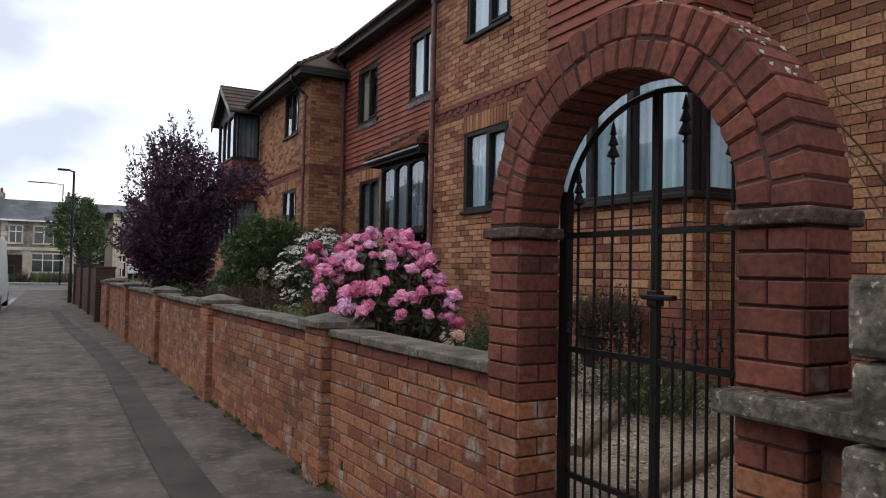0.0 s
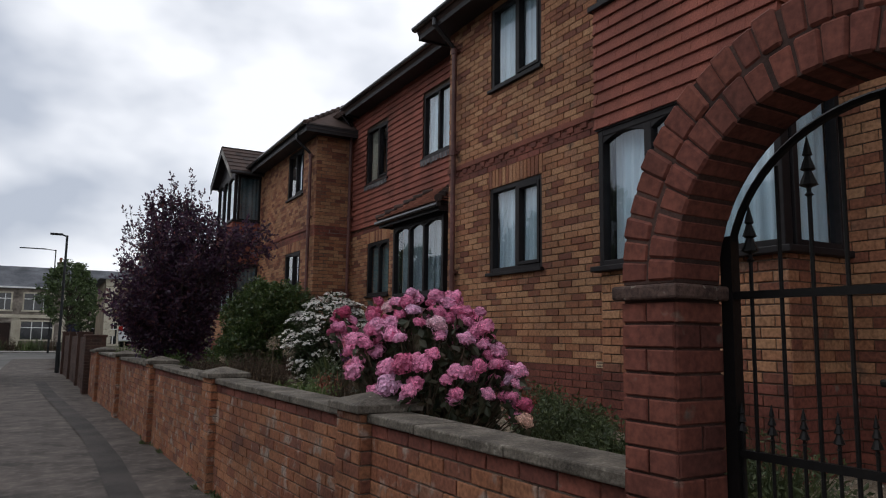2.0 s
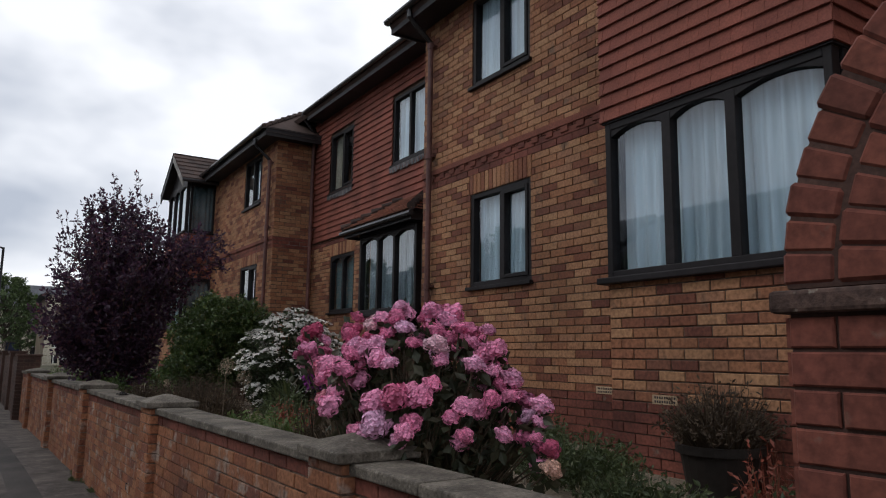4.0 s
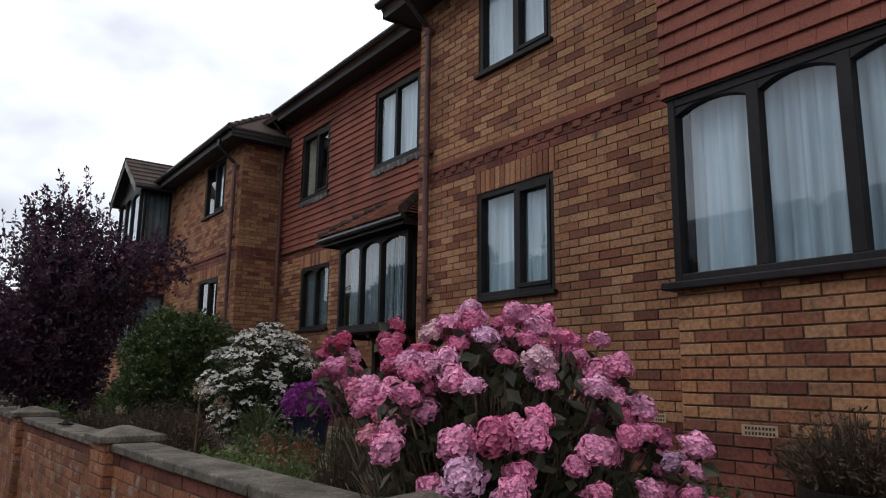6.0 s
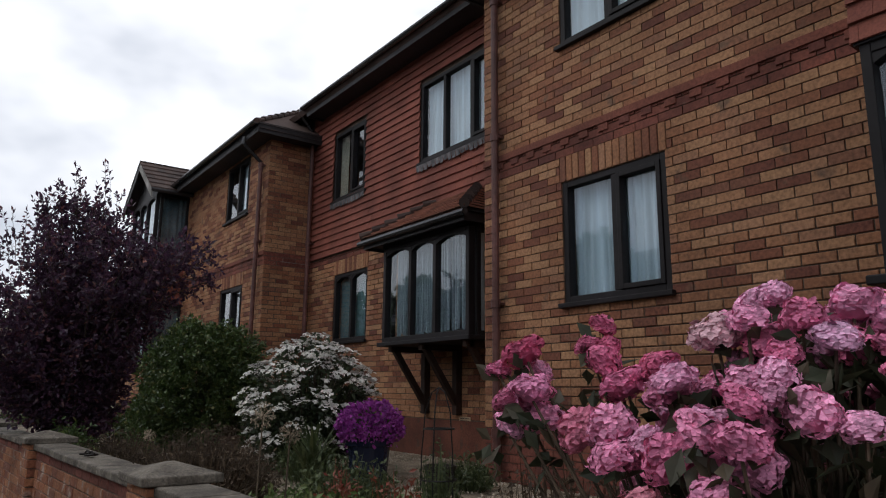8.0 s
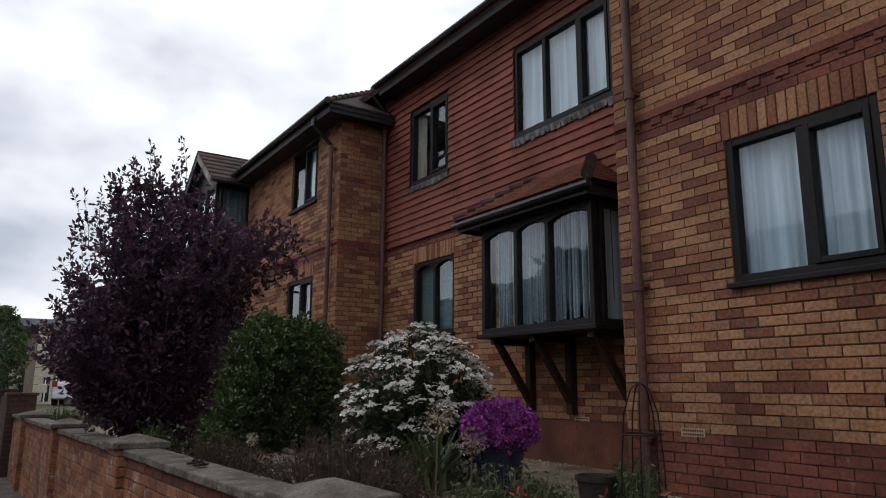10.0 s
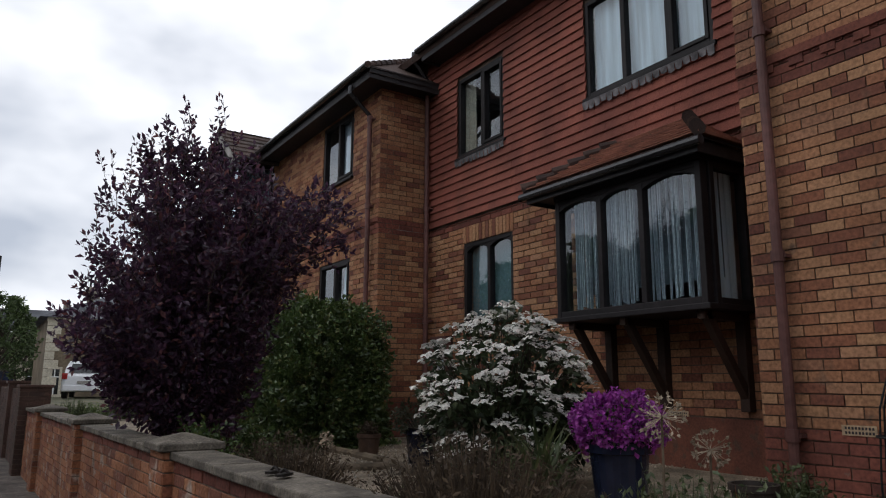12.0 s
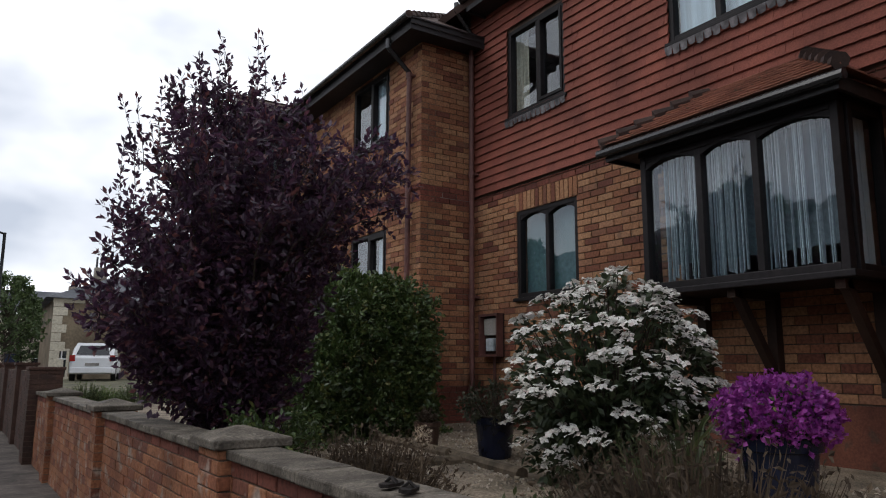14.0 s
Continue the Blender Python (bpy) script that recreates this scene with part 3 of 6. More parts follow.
def window(name, face, w, splits, label, arched=False, sill=True, sash=(), depth=-0.045, frame_w=0.055, mull=0.06, kind="structure"):
    """splits: the mullions' middles. sash: lights that open, with a second frame."""
    u0, u1, z0, z1 = w
    win = thing(name, face.at((u0 + u1) / 2, z0), label, "window", kind=kind)
    d0, d1 = depth - 0.05, depth + 0.035
    fr = Soup()
    box_on(fr, face, u0, u0 + frame_w, z0, z1, d0, d1)
    box_on(fr, face, u1 - frame_w, u1, z0, z1, d0, d1)
    box_on(fr, face, u0 + frame_w, u1 - frame_w, z0, z0 + frame_w, d0, d1)
    box_on(fr, face, u0 + frame_w, u1 - frame_w, z1 - frame_w, z1, d0, d1)
    part("window_frame", fr, FRAME, win, bevel=0.006)
    for m in splits:
        s = Soup()
        box_on(s, face, m - mull / 2, m + mull / 2, z0 + frame_w, z1 - frame_w, d0, d1 - 0.004)
        part("mullion", s, FRAME, win, bevel=0.005)
    lights = []
    edges = [u0 + frame_w] + [v for m in splits for v in (m - mull / 2, m + mull / 2)] + [u1 - frame_w]
    for i in range(0, len(edges), 2):
        a, b = edges[i], edges[i + 1]
        lo, hi = z0 + frame_w, z1 - frame_w
        if i // 2 in sash:
            s = Soup()
            k = 0.042
            for q in ((a, a + k, lo, hi), (b - k, b, lo, hi), (a + k, b - k, lo, lo + k), (a + k, b - k, hi - k, hi)):
                box_on(s, face, *q, d0 + 0.01, d1 + 0.012)
            part("sash", s, FRAME, win, bevel=0.005)
        if arched:
            s = Soup()
            n, rise = 10, 0.06
            arc = [(a + (b - a) * j / n, hi - rise * (2 * j / n - 1) ** 2) for j in range(n + 1)]
            outline = arc + [(b, hi + 0.002), (a, hi + 0.002)]
            vs = [face.at(u, z, d) for d in (d1 - 0.008, d0 + 0.01) for u, z in outline]
            m = len(outline)
            fs = [(j, j + 1, m - 2 if j >= n // 2 else m - 1) for j in range(n)] + [(n // 2, m - 2, m - 1)]
            s.add(vs, fs + [tuple(m + q for q in reversed(f)) for f in fs] + [(j, j + 1, m + j + 1, m + j) for j in range(n)])
            part("arched_head", s, FRAME, win)
        s = Soup()
        s.add([face.at(u, z, depth - 0.01) for u, z in ((a, lo), (b, lo), (b, hi), (a, hi))], [(0, 1, 2, 3)])
        p = part("pane", s, GLASS, win)
        p.visible_shadow = False
        lights.append((a, b, lo, hi))
    if sill:
        s = Soup()
        box_on(s, face, u0 - 0.035, u1 + 0.035, z0 - 0.045, z0 - 0.004, -0.05, 0.05)
        part("window_sill", s, FRAME, win, bevel=0.006)
    return win


def curtain(face, u0, u1, z0, z1, d=-0.115, waves=9, label="white net curtain hanging behind the glass", mat=None, name="net_curtain", amp=0.018):
    s = Soup()
    n = max(24, int((u1 - u0) / 0.012))
    vs = []
    ph = RNG.uniform(0, 6)
    for i in range(n + 1):
        u = u0 + (u1 - u0) * i / n
        w = amp * math.sin(ph + i / n * waves * 2 * math.pi + 1.1 * math.sin(i / n * 9 + ph))
        for z in (z0, z1):
            vs.append(face.at(u, z, d + w * (1.25 if z == z0 else 0.8)))
    s.add(vs, [(2 * i, 2 * i + 2, 2 * i + 3, 2 * i + 1) for i in range(n)])
    ob = new(name, s.mesh(name, mat or NET, True))
    return tagged(ob, label, "curtain")


def strands(face, u0, u1, z0, z1, step=0.02, d=-0.13):
    """A curtain of hanging threads, some bunched and some missing."""
    s = Soup()
    u = u0
    while u < u1:
        w = RNG.uniform(0.003, 0.010)
        if RNG.random() < 0.62:
            box_on(s, face, u, u + w, z0 + RNG.uniform(0, 0.05), z1, d - 0.002 + RNG.uniform(-0.02, 0.02), d + 0.001 + 0.021)
        u += w + RNG.uniform(0.006, 0.032)
    ob = new("string_curtain", s.mesh("string_curtain", CLOTH))
    return tagged(ob, "white string curtain hanging behind the bay window", "curtain")


CLOTH = material("white_cloth", [(0.3, (0.34, 0.39, 0.42)), (0.7, (0.46, 0.51, 0.54))], grain=30, stain_amount=0.1, bump=0.1)
TEAL = material("frosted_blind", [(0.3, (0.07, 0.125, 0.135)), (0.7, (0.10, 0.165, 0.17))], grain=20, stain_amount=0.15, bump=0.0)
# grey sheet colour, standing in for dark rooms and reflections in the panes
DIMPANE = material("dim_pane_tone", [(0.3, (0.07, 0.10, 0.11)), (0.7, (0.13, 0.165, 0.18))], grain=30, bump=0.1)
BEIGE = material("beige_curtain", [(0.3, (0.40, 0.34, 0.26)), (0.7, (0.48, 0.42, 0.33))], grain=30, bump=0.1)

window("window_1", FA, W1, [7.885], "dark brown two-light window with net curtains", sash=(0,))
curtain(FA, W1[0] + 0.02, 7.92, W1[2] + 0.06, W1[3], waves=7)
curtain(FA, 7.90, W1[1] - 0.02, W1[2] + 0.06, W1[3], waves=6, amp=0.014, d=-0.13)
window("window_2", FA, UW1, [7.885], "dark brown two-light upper window reflecting the sky", sash=(0,))
curtain(FA, UW1[0] + 0.05, UW1[1] - 0.05, UW1[2] + 0.05, UW1[3], waves=8, amp=0.01)
window("window_3", FA, CG, [16.92], "dark brown two-light window behind the purple tree", sash=(0,))
curtain(FA, CG[0] + 0.05, 16.75, CG[2] + 0.05, CG[3], waves=4)
window("window_4", FA, CU, [16.90], "dark brown two-light upper window under the eaves", sash=(0,))
curtain(FA, CU[0] + 0.05, 16.95, CU[2] + 0.05, CU[3], waves=4)
window("window_5", FB, GW3, [13.90], "dark brown two-light window with arched heads and a teal blind", arched=True)
curtain(FB, GW3[0] + 0.05, GW3[1] - 0.05, GW3[2] + 0.05, GW3[3], waves=2, amp=0.004, mat=TEAL, name="window_blind", label="teal frosted blind behind the glass")
window("window_6", FB, UW3, [14.0], "dark brown two-light upper window set in red tiles", sash=(0,), depth=-0.03)
curtain(FB, 14.3, UW3[1] - 0.05, UW3[2] + 0.05, UW3[3], waves=3, mat=BEIGE, name="curtain", label="beige curtain drawn to one side")
window("window_7", FB, UW2, [10.83, 11.42], "dark brown three-light upper window set in red tiles", sash=(0,), depth=-0.03)
curtain(FB, UW2[0] + 0.05, UW2[1] - 0.05, UW2[2] + 0.05, UW2[3], waves=9, amp=0.01)
for w in (UW3, UW2):
    lead = thing("lead_flashing", FB.at((w[0] + w[1]) / 2, w[2]), "pale scalloped lead flashing under an upper window", "flashing", group="lead flashings")
    n = int((w[1] - w[0]) / 0.09)
    for i in range(n + 1):
        s = Soup()
        a = w[0] - 0.03 + (w[1] - w[0] + 0.06) * i / (n + 1)
        b = w[0] - 0.03 + (w[1] - w[0] + 0.06) * (i + 1) / (n + 1)
        drop = 0.06 + 0.035 * RNG.random()
        s.add([FB.at(a, w[2] - 0.05, 0.062), FB.at(b, w[2] - 0.05, 0.062), FB.at(b - 0.01, w[2] - drop - 0.05, 0.05), FB.at((a + b) / 2, w[2] - drop - 0.065, 0.055), FB.at(a + 0.01, w[2] - drop - 0.05, 0.05),
               FB.at(a, w[2] - 0.05, 0.03), FB.at(b, w[2] - 0.05, 0.03)], [(0, 1, 2, 3, 4), (0, 5, 6, 1)])
        part("scallop", s, LEAD, lead)


# ---- two-storey bays with a gable ----
def tall_bay(y0, y1, x, tag, near):
    fr = Face((x, 0, 0), (0, 1, 0), (-1, 0, 0))
    sl = Face((0, y0, 0), (1, 0, 0), (0, -1, 0))
    sr = Face((0, y1, 0), (1, 0, 0), (0, 1, 0))
    core = Soup().box(x + 0.006, XA, y0 + 0.006, y1 - 0.006, 0, 2.10)
    wall = tagged(new("wall_bay_" + tag, core.mesh("bay_base", MORTAR)), "buff brick base of a projecting bay", "wall", kind="structure")
    lay_bricks(fr, y0, y1, GZ - 0.255, 2.10, [], BUFF, wall, near, pick=house_bricks)
    for f in (sl, sr):
        lay_bricks(f, x, XA - 0.01, GZ - 0.255, 2.10, [], BUFF, wall, pick=house_bricks)
    mid = Soup().box(x - 0.01, XA, y0, y1, 3.32, 4.46)
    apron = tagged(new("wall_apron_" + tag, mid.mesh("bay_apron", MORTAR)), "red hung tiles between the bay windows", "wall", kind="structure")
    ft = Face((x - 0.01, 0, 0), (0, 1, 0), (-1, 0, 0))
    hang_tiles(ft, y0 - 0.03, y1 + 0.03, 3.335, 4.50, [], TILE, apron, near and (y0, y1, 3.3, 4.4))
    hang_tiles(Face((0, y0, 0), (1, 0, 0), (0, -1, 0)), x - 0.03, XA, 3.335, 4.50, [], TILE, apron)
    hang_tiles(Face((0, y1, 0), (1, 0, 0), (0, 1, 0)), x - 0.03, XA, 3.335, 4.50, [], TILE, apron)
    part("drip_board", Soup().box(x - 0.028, XA, y0 - 0.02, y1 + 0.02, 3.322, 3.336), FASCIA, apron)
    w = (y1 - y0)
    for z0, z1, high in ((2.10, 3.32, False), (4.50, 5.75, True)):
        win = window("window_bay_" + tag + ("_upper" if high else ""), fr, (y0, y1, z0, z1), [y0 + w * 0.38, y0 + w * 0.672], "dark brown bay window with net curtains", arched=True, depth=-0.02, frame_w=0.055, mull=0.078, sill=False)
        for f, a, b in ((sl, x + 0.086, XA), (sr, x + 0.086, XA)):
            window("window_bay_side_" + tag + ("_upper" if high else ""), f, (a, b, z0, z1), [], "dark brown side light of a bay window", depth=-0.02, sill=False)
        # white net in the near bay; the far one's dimness is a grey sheet
        curtain(sl, x + 0.14, XA - 0.04, z0 + 0.05, z1 - 0.03, d=-0.10, waves=4, amp=0.015, mat=NET if near else DIMPANE)
        part("sill_board", Soup().box(x - 0.07, XA, y0 - 0.07, y1 + 0.07, z0 - 0.045, z0 + 0.005), FRAME, win, bevel=0.008)
        curtain(fr, y0 + 0.09, y1 - 0.09, z0 + 0.03, z1 - 0.02, d=-0.13, waves=16, amp=0.02)
        part("bay_floor", Soup().box(x + 0.02, XA + 0.3, y0 + 0.03, y1 - 0.03, z0 - 0.02, z0 + 0.012), WHITEPVC, win)
    cap = Soup().box(x, XA, y0, y1, 5.75, 5.83)
    part("bay_head", cap, FASCIA, wall)
    ym = (y0 + y1) / 2
    roof = thing("roof_bay_" + tag, (x, ym, 5.8), "small tiled gable roof over a bay", "roof", kind="structure")
    o, top = 0.29, 6.70
    for sgn in (-1, 1):
        s = Soup()
        yo = ym + sgn * (w / 2 + o)
        zo = 5.78
        n = 6
        for k in range(n):
            ya, yb = yo + (ym - yo) * k / n, yo + (ym - yo) * (k + 1.15) / n
            za, zb = zo + (top - zo) * k / n + 0.045, zo + (top - zo) * (k + 1.15) / n + 0.012
            xx = x - 0.21
            while xx < 6.2:
                s.add([(xx, ya, za), (xx + 0.162, ya, za), (xx + 0.162, yb, zb), (xx, yb, zb), (xx, ya, za - 0.03), (xx + 0.162, ya, za - 0.03)], [(0, 1, 2, 3), (0, 4, 5, 1), (0, 3, 4), (1, 5, 2)])
                xx += 0.165
        part("roof_tiles", s, ROOFGREY[1], roof, kind="stuff")
        b = Soup().prism([(yo, zo - 0.03), (ym, top - 0.03), (ym, top - 0.20), (yo, zo - 0.20)], "x", x - 0.20, x - 0.17)
        part("bargeboard", b, KERBMAT if sgn < 0 else FASCIA, roof, "weathered grey bargeboard")
        u = Soup().prism([(yo, zo), (ym, top), (ym, top - 0.03), (yo, zo - 0.03)], "x", x - 0.17, 6.2)
        part("underlay", u, FASCIA, roof)
        part("gutter", Soup().tube((x - 0.2, yo - sgn * 0.02, zo - 0.02), (XA, yo - sgn * 0.02, zo - 0.02), 0.05, n=8), FASCIA, roof)
    part("gable_panel", Soup().prism([(y0, 5.78), (y1, 5.78), (ym, top - 0.06)], "x", x + 0.02, x + 0.06), FASCIA, roof)


tall_bay(*BAYS[0], "south", (3.8, 5.7, 1.1, 2.1))
tall_bay(*BAYS[1], "north", None)

# ---- the box bay on brackets ----
BX, BY0, BY1, BZ0, BZ1 = 5.15, 10.11, 11.90, 2.12, 3.33
fbay = Face((BX, 0, 0), (0, 1, 0), (-1, 0, 0))
bay = window("window_8", fbay, (BY0, BY1, BZ0, BZ1), [10.768, 11.286], "dark brown three-light box bay window on timber brackets", arched=True, depth=-0.02, frame_w=0.06, mull=0.058, sill=False)
part("sill_board", Soup().box(BX - 0.06, XB, BY0 - 0.05, BY1 + 0.05, BZ0 - 0.05, BZ0), FRAME, bay, bevel=0.008)
part("head_board", Soup().box(BX - 0.02, XB, BY0 - 0.01, BY1 + 0.01, BZ1, BZ1 + 0.06), FRAME, bay)
part("bay_floor", Soup().box(BX + 0.02, XB + 0.3, BY0 + 0.02, BY1 - 0.02, BZ0, BZ0 + 0.015), FRAME, bay)
for y, out, nm in ((BY0, -1, "window_9"), (BY1, 1, "window_10")):
    window(nm, Face((0, y, 0), (1, 0, 0), (0, out, 0)), (BX + 0.09, XB, BZ0, BZ1), [], "dark brown side light of the box bay", depth=-0.02, sill=False)
strands(fbay, BY0 + 0.1, BY1 - 0.1, BZ0 + 0.06, BZ1 - 0.05)
# added sheet behind the strings: its grey imitates the glass's dim reflection
curtain(fbay, BY0 + 0.08, BY1 - 0.08, BZ0 + 0.25, BZ1, d=-0.34, waves=10, amp=0.02, mat=DIMPANE, label="grey sheet added inside the bay for the dim reflecting glass")
curtain(Face((0, BY0, 0), (1, 0, 0), (0, -1, 0)), BX + 0.12, BX + 0.54, BZ0 + 0.05, BZ1, d=-0.1, waves=4, amp=0.015)
for y in (11.72, 11.05, 10.20):
    b = thing("bay_bracket", (XB, y, 1.25), "dark brown timber bracket under the box bay", "bracket", group="brackets under the bay")
    part("wall_post", Soup().box(XB - 0.09, XB - 0.004, y - 0.045, y + 0.045, 1.25, BZ0 - 0.05), TIMBER, b, bevel=0.006)
    s = Soup()
    dv = Vector((XB - 0.05, y, 1.36)) - Vector((BX + 0.05, y, BZ0 - 0.06))
    mm = Matrix.Translation(Vector((BX + 0.05, y, BZ0 - 0.06))) @ dv.to_track_quat('Z', 'X').to_matrix().to_4x4()
    s.box(-0.035, 0.035, -0.035, 0.035, 0, dv.length, mm)
    part("strut", s, TIMBER, b, bevel=0.005)
    part("bearer", Soup().box(BX, XB - 0.01, y - 0.035, y + 0.035, BZ0 - 0.12, BZ0 - 0.052), TIMBER, b)
# its hipped roof of plain tiles
roof2 = thing("roof_bay_middle", (BX, 11.0, 3.4), "hipped lean-to roof of brown plain tiles over the box bay", "roof", kind="structure")
ex, tx, ez, tz, ey0, ey1 = 4.96, XB - 0.03, 3.43, 3.93, 9.97, 12.22
rows = 9
s, s2 = Soup(), Soup()
for k in range(rows):
    f0, f1 = k / rows, min(1.0, (k + 1.35) / rows)
    xa, xb, za, zb = ex + (tx - ex) * f0, ex + (tx - ex) * f1, ez + (tz - ez) * f0 + 0.075, ez + (tz - ez) * f1 + 0.008
    a, b = ey0 + (tx - ex) * f0 * 0.9, ey1 - (tx - ex) * f0 * 0.9
    y = a - (0.08 if k % 2 else 0)
    while y < b:
        p, q = max(y, a), min(y + 0.163, b)
        if q - p > 0.02:
            j = RNG.uniform(-0.003, 0.003)
            s.add([(xa, p, za + j), (xa, q, za - j), (xb, q, zb), (xb, p, zb), (xa + 0.004, p, za - 0.010 + j), (xa + 0.004, q, za - 0.010 - j), (xb, q, zb - 0.008), (xb, p, zb - 0.008)], [(0, 1, 2, 3), (0, 4, 5, 1), (0, 3, 7, 4), (1, 5, 6, 2), (4, 7, 6, 5)])
        y += 0.165
    for yy, sg in ((a, 1), (b, -1)):
        yn = yy + sg * (tx - ex) * (f1 - f0) * 0.9
        x = tx
        while x > xa:
            p = max(x - 0.163, xa)
            s.add([(x, yy, za), (p, yy, za), (max(p, xa), yn, zb), (x, yn, zb), (x, yy, za - 0.016), (p, yy, za - 0.016)], [(0, 1, 2, 3), (0, 4, 5, 1)])
            x -= 0.165
part("roof_tiles", s, BAYTILE[1], roof2, kind="stuff")
for yc, sg in ((ey0, 1), (ey1, -1)):
    for k in range(6):
        f0, f1 = k / 6, (k + 1.25) / 6
        h = Soup().tube((ex + (tx - ex) * f0, yc + sg * (tx - ex) * f0 * 0.9, ez + (tz - ez) * f0 + 0.085), (ex + (tx - ex) * min(1, f1), yc + sg * (tx - ex) * min(1, f1) * 0.9, ez + (tz - ez) * min(1, f1) + 0.05), 0.062, 0.036, n=8)
        part("hip_tile", h, ROOFGREY[0], roof2)
deck = Soup()
deck.add([(ex, ey0, ez + 0.01), (ex, ey1, ez + 0.01), (tx, ey1 - 0.62, tz), (tx, ey0 + 0.62, tz), (tx, ey0, ez + 0.01), (tx, ey1, ez + 0.01)], [(0, 1, 2, 3), (0, 3, 4), (1, 5, 2)])
part("roof_deck", deck, FASCIA, roof2)
part("fascia", Soup().box(ex + 0.03, ex + 0.05, ey0 + 0.04, ey1 - 0.04, ez - 0.09, ez + 0.012), FASCIA, roof2)
part("side_fascia", Soup().box(ex + 0.05, XB, ey0 + 0.04, ey0 + 0.06, ez - 0.09, ez + 0.012), FASCIA, roof2)
part("side_fascia", Soup().box(ex + 0.05, XB, ey1 - 0.06, ey1 - 0.04, ez - 0.09, ez + 0.012), FASCIA, roof2)
part("soffit", Soup().box(ex + 0.05, XB, ey0 + 0.06, ey1 - 0.06, ez - 0.05, ez - 0.035), FASCIA, roof2)
part("gutter", Soup().tube((ex + 0.0, ey0 - 0.02, ez - 0.01), (ex + 0.0, ey1 + 0.02, ez - 0.01), 0.042, n=10), GUTTER, roof2, "black plastic gutter")


# ---- downpipes, vents, meter box ----
def downpipe(x, y, top, eave_x, label):
    p = thing("downpipe", (x, y, GZ), label, "downpipe", group="downpipes")
    part("pipe", Soup().tube((x, y, GZ - 0.1), (x, y, top), 0.036, n=12), PIPE, p, smooth=False)
    for z in (1.15, 2.35, 4.02, top - 0.05):
        if z < top:
            part("collar", Soup().tube((x, y, z - 0.04), (x, y, z + 0.04), 0.047, n=12), PIPE, p)
            part("clip", Soup().box(x, x + 0.09, y - 0.06, y + 0.06, z - 0.012, z + 0.012), PIPE, p)
    part("swan_neck", Soup().tube((x, y, top), (eave_x, y, top + 0.28), 0.032, n=10).tube((eave_x, y, top + 0.27), (eave_x, y, top + 0.40), 0.034, n=10), GUTTER, p)


downpipe(XA - 0.07, 9.30, 5.55, XA - 0.40, "brown downpipe at the end of the forward brick front")
downpipe(XA - 0.07, 15.62, 5.42, XA - 0.40, "brown downpipe at the corner of the far brick front")
downpipe(XB - 0.11, 15.28, 6.05, XB - 0.36, "brown downpipe in the inner corner by the tiles")


def air_brick(face, u, z):
    v = thing("air_brick", face.at(u, z), "pale clay air brick with slots, set in the wall", "vent", group="air bricks")
    s = Soup()
    box_on(s, face, u - 0.107, u + 0.107, z - 0.032, z + 0.032, -0.02, 0.009)
    part("body", s, CLAYVENT, v)
    for r in (-1, 1):
        for i in range(9):
            q = Soup()
            a = u - 0.092 + i * 0.0208
            box_on(q, face, a, a + 0.012, z + r * 0.014 - 0.008, z + r * 0.014 + 0.008, 0.0, 0.0105)
            part("slot", q, FASCIA, v)


CLAYVENT = material("clay_vent", [(0.3, (0.38, 0.27, 0.17)), (0.7, (0.46, 0.34, 0.22))], grain=40)
air_brick(FA, 8.90, 1.20)
air_brick(FA, 6.35, 1.22)
air_brick(FB, 10.95, 1.20)
air_brick(Face((4.26, 0, 0), (0, 1, 0), (-1, 0, 0)), 5.15, 1.22)

meter = thing("meter_box", (XB, 14.92, 1.57), "white-framed electricity meter box with an open front on the wall", "meter box")
s = Soup()
box_on(s, FB, 14.72, 15.12, 1.57, 2.11, 0.0, 0.03)
part("back_plate", s, TIMBER, meter)
s = Soup()
for q in ((14.72, 14.75, 1.57, 2.11), (15.09, 15.12, 1.57, 2.11), (14.75, 15.09, 1.57, 1.60), (14.75, 15.09, 2.08, 2.11)):
    box_on(s, FB, *q, 0.03, 0.12)
part("box_frame", s, PIPE, meter)
for q, m in (((14.78, 15.04, 1.84, 2.05), KERBMAT), ((14.84, 15.00, 1.64, 1.80), CLOTH)):
    s = Soup()
    box_on(s, FB, *q, 0.03, 0.09)
    part("meter_panel", s, m, meter, "pale meter housing", bevel=0.008)
s = Soup().tube((XB - 0.03, 14.9, GZ), (XB - 0.03, 14.9, 1.57), 0.018, n=8)
part("cable_pipe", s, PIPE, meter)


# ---- the street wall: piers, panels, copings ----
FW = Face((wall_x(0), 0, 0), (LEAN_OUT, 1, 0), (-1, LEAN_OUT, 0))
FWB = Face((wall_x(0), 0, 0), (LEAN_OUT, 1, 0), (1, -LEAN_OUT, 0))


def face_at(base, d):
    """The same face moved out by d."""
    f = Face((0, 0, 0), base.u, base.n)
    f.o = base.o + base.n * d
    return f


def wall_end(u, sign):
    """A cross face of the street wall at u, that looks along it."""
    f = Face((0, 0, 0), FWB.n, FW.u * sign)
    f.o = FW.at(u, 0)
    return f


PIERS = (4.74, 8.09, 11.44, 14.80, 18.15)


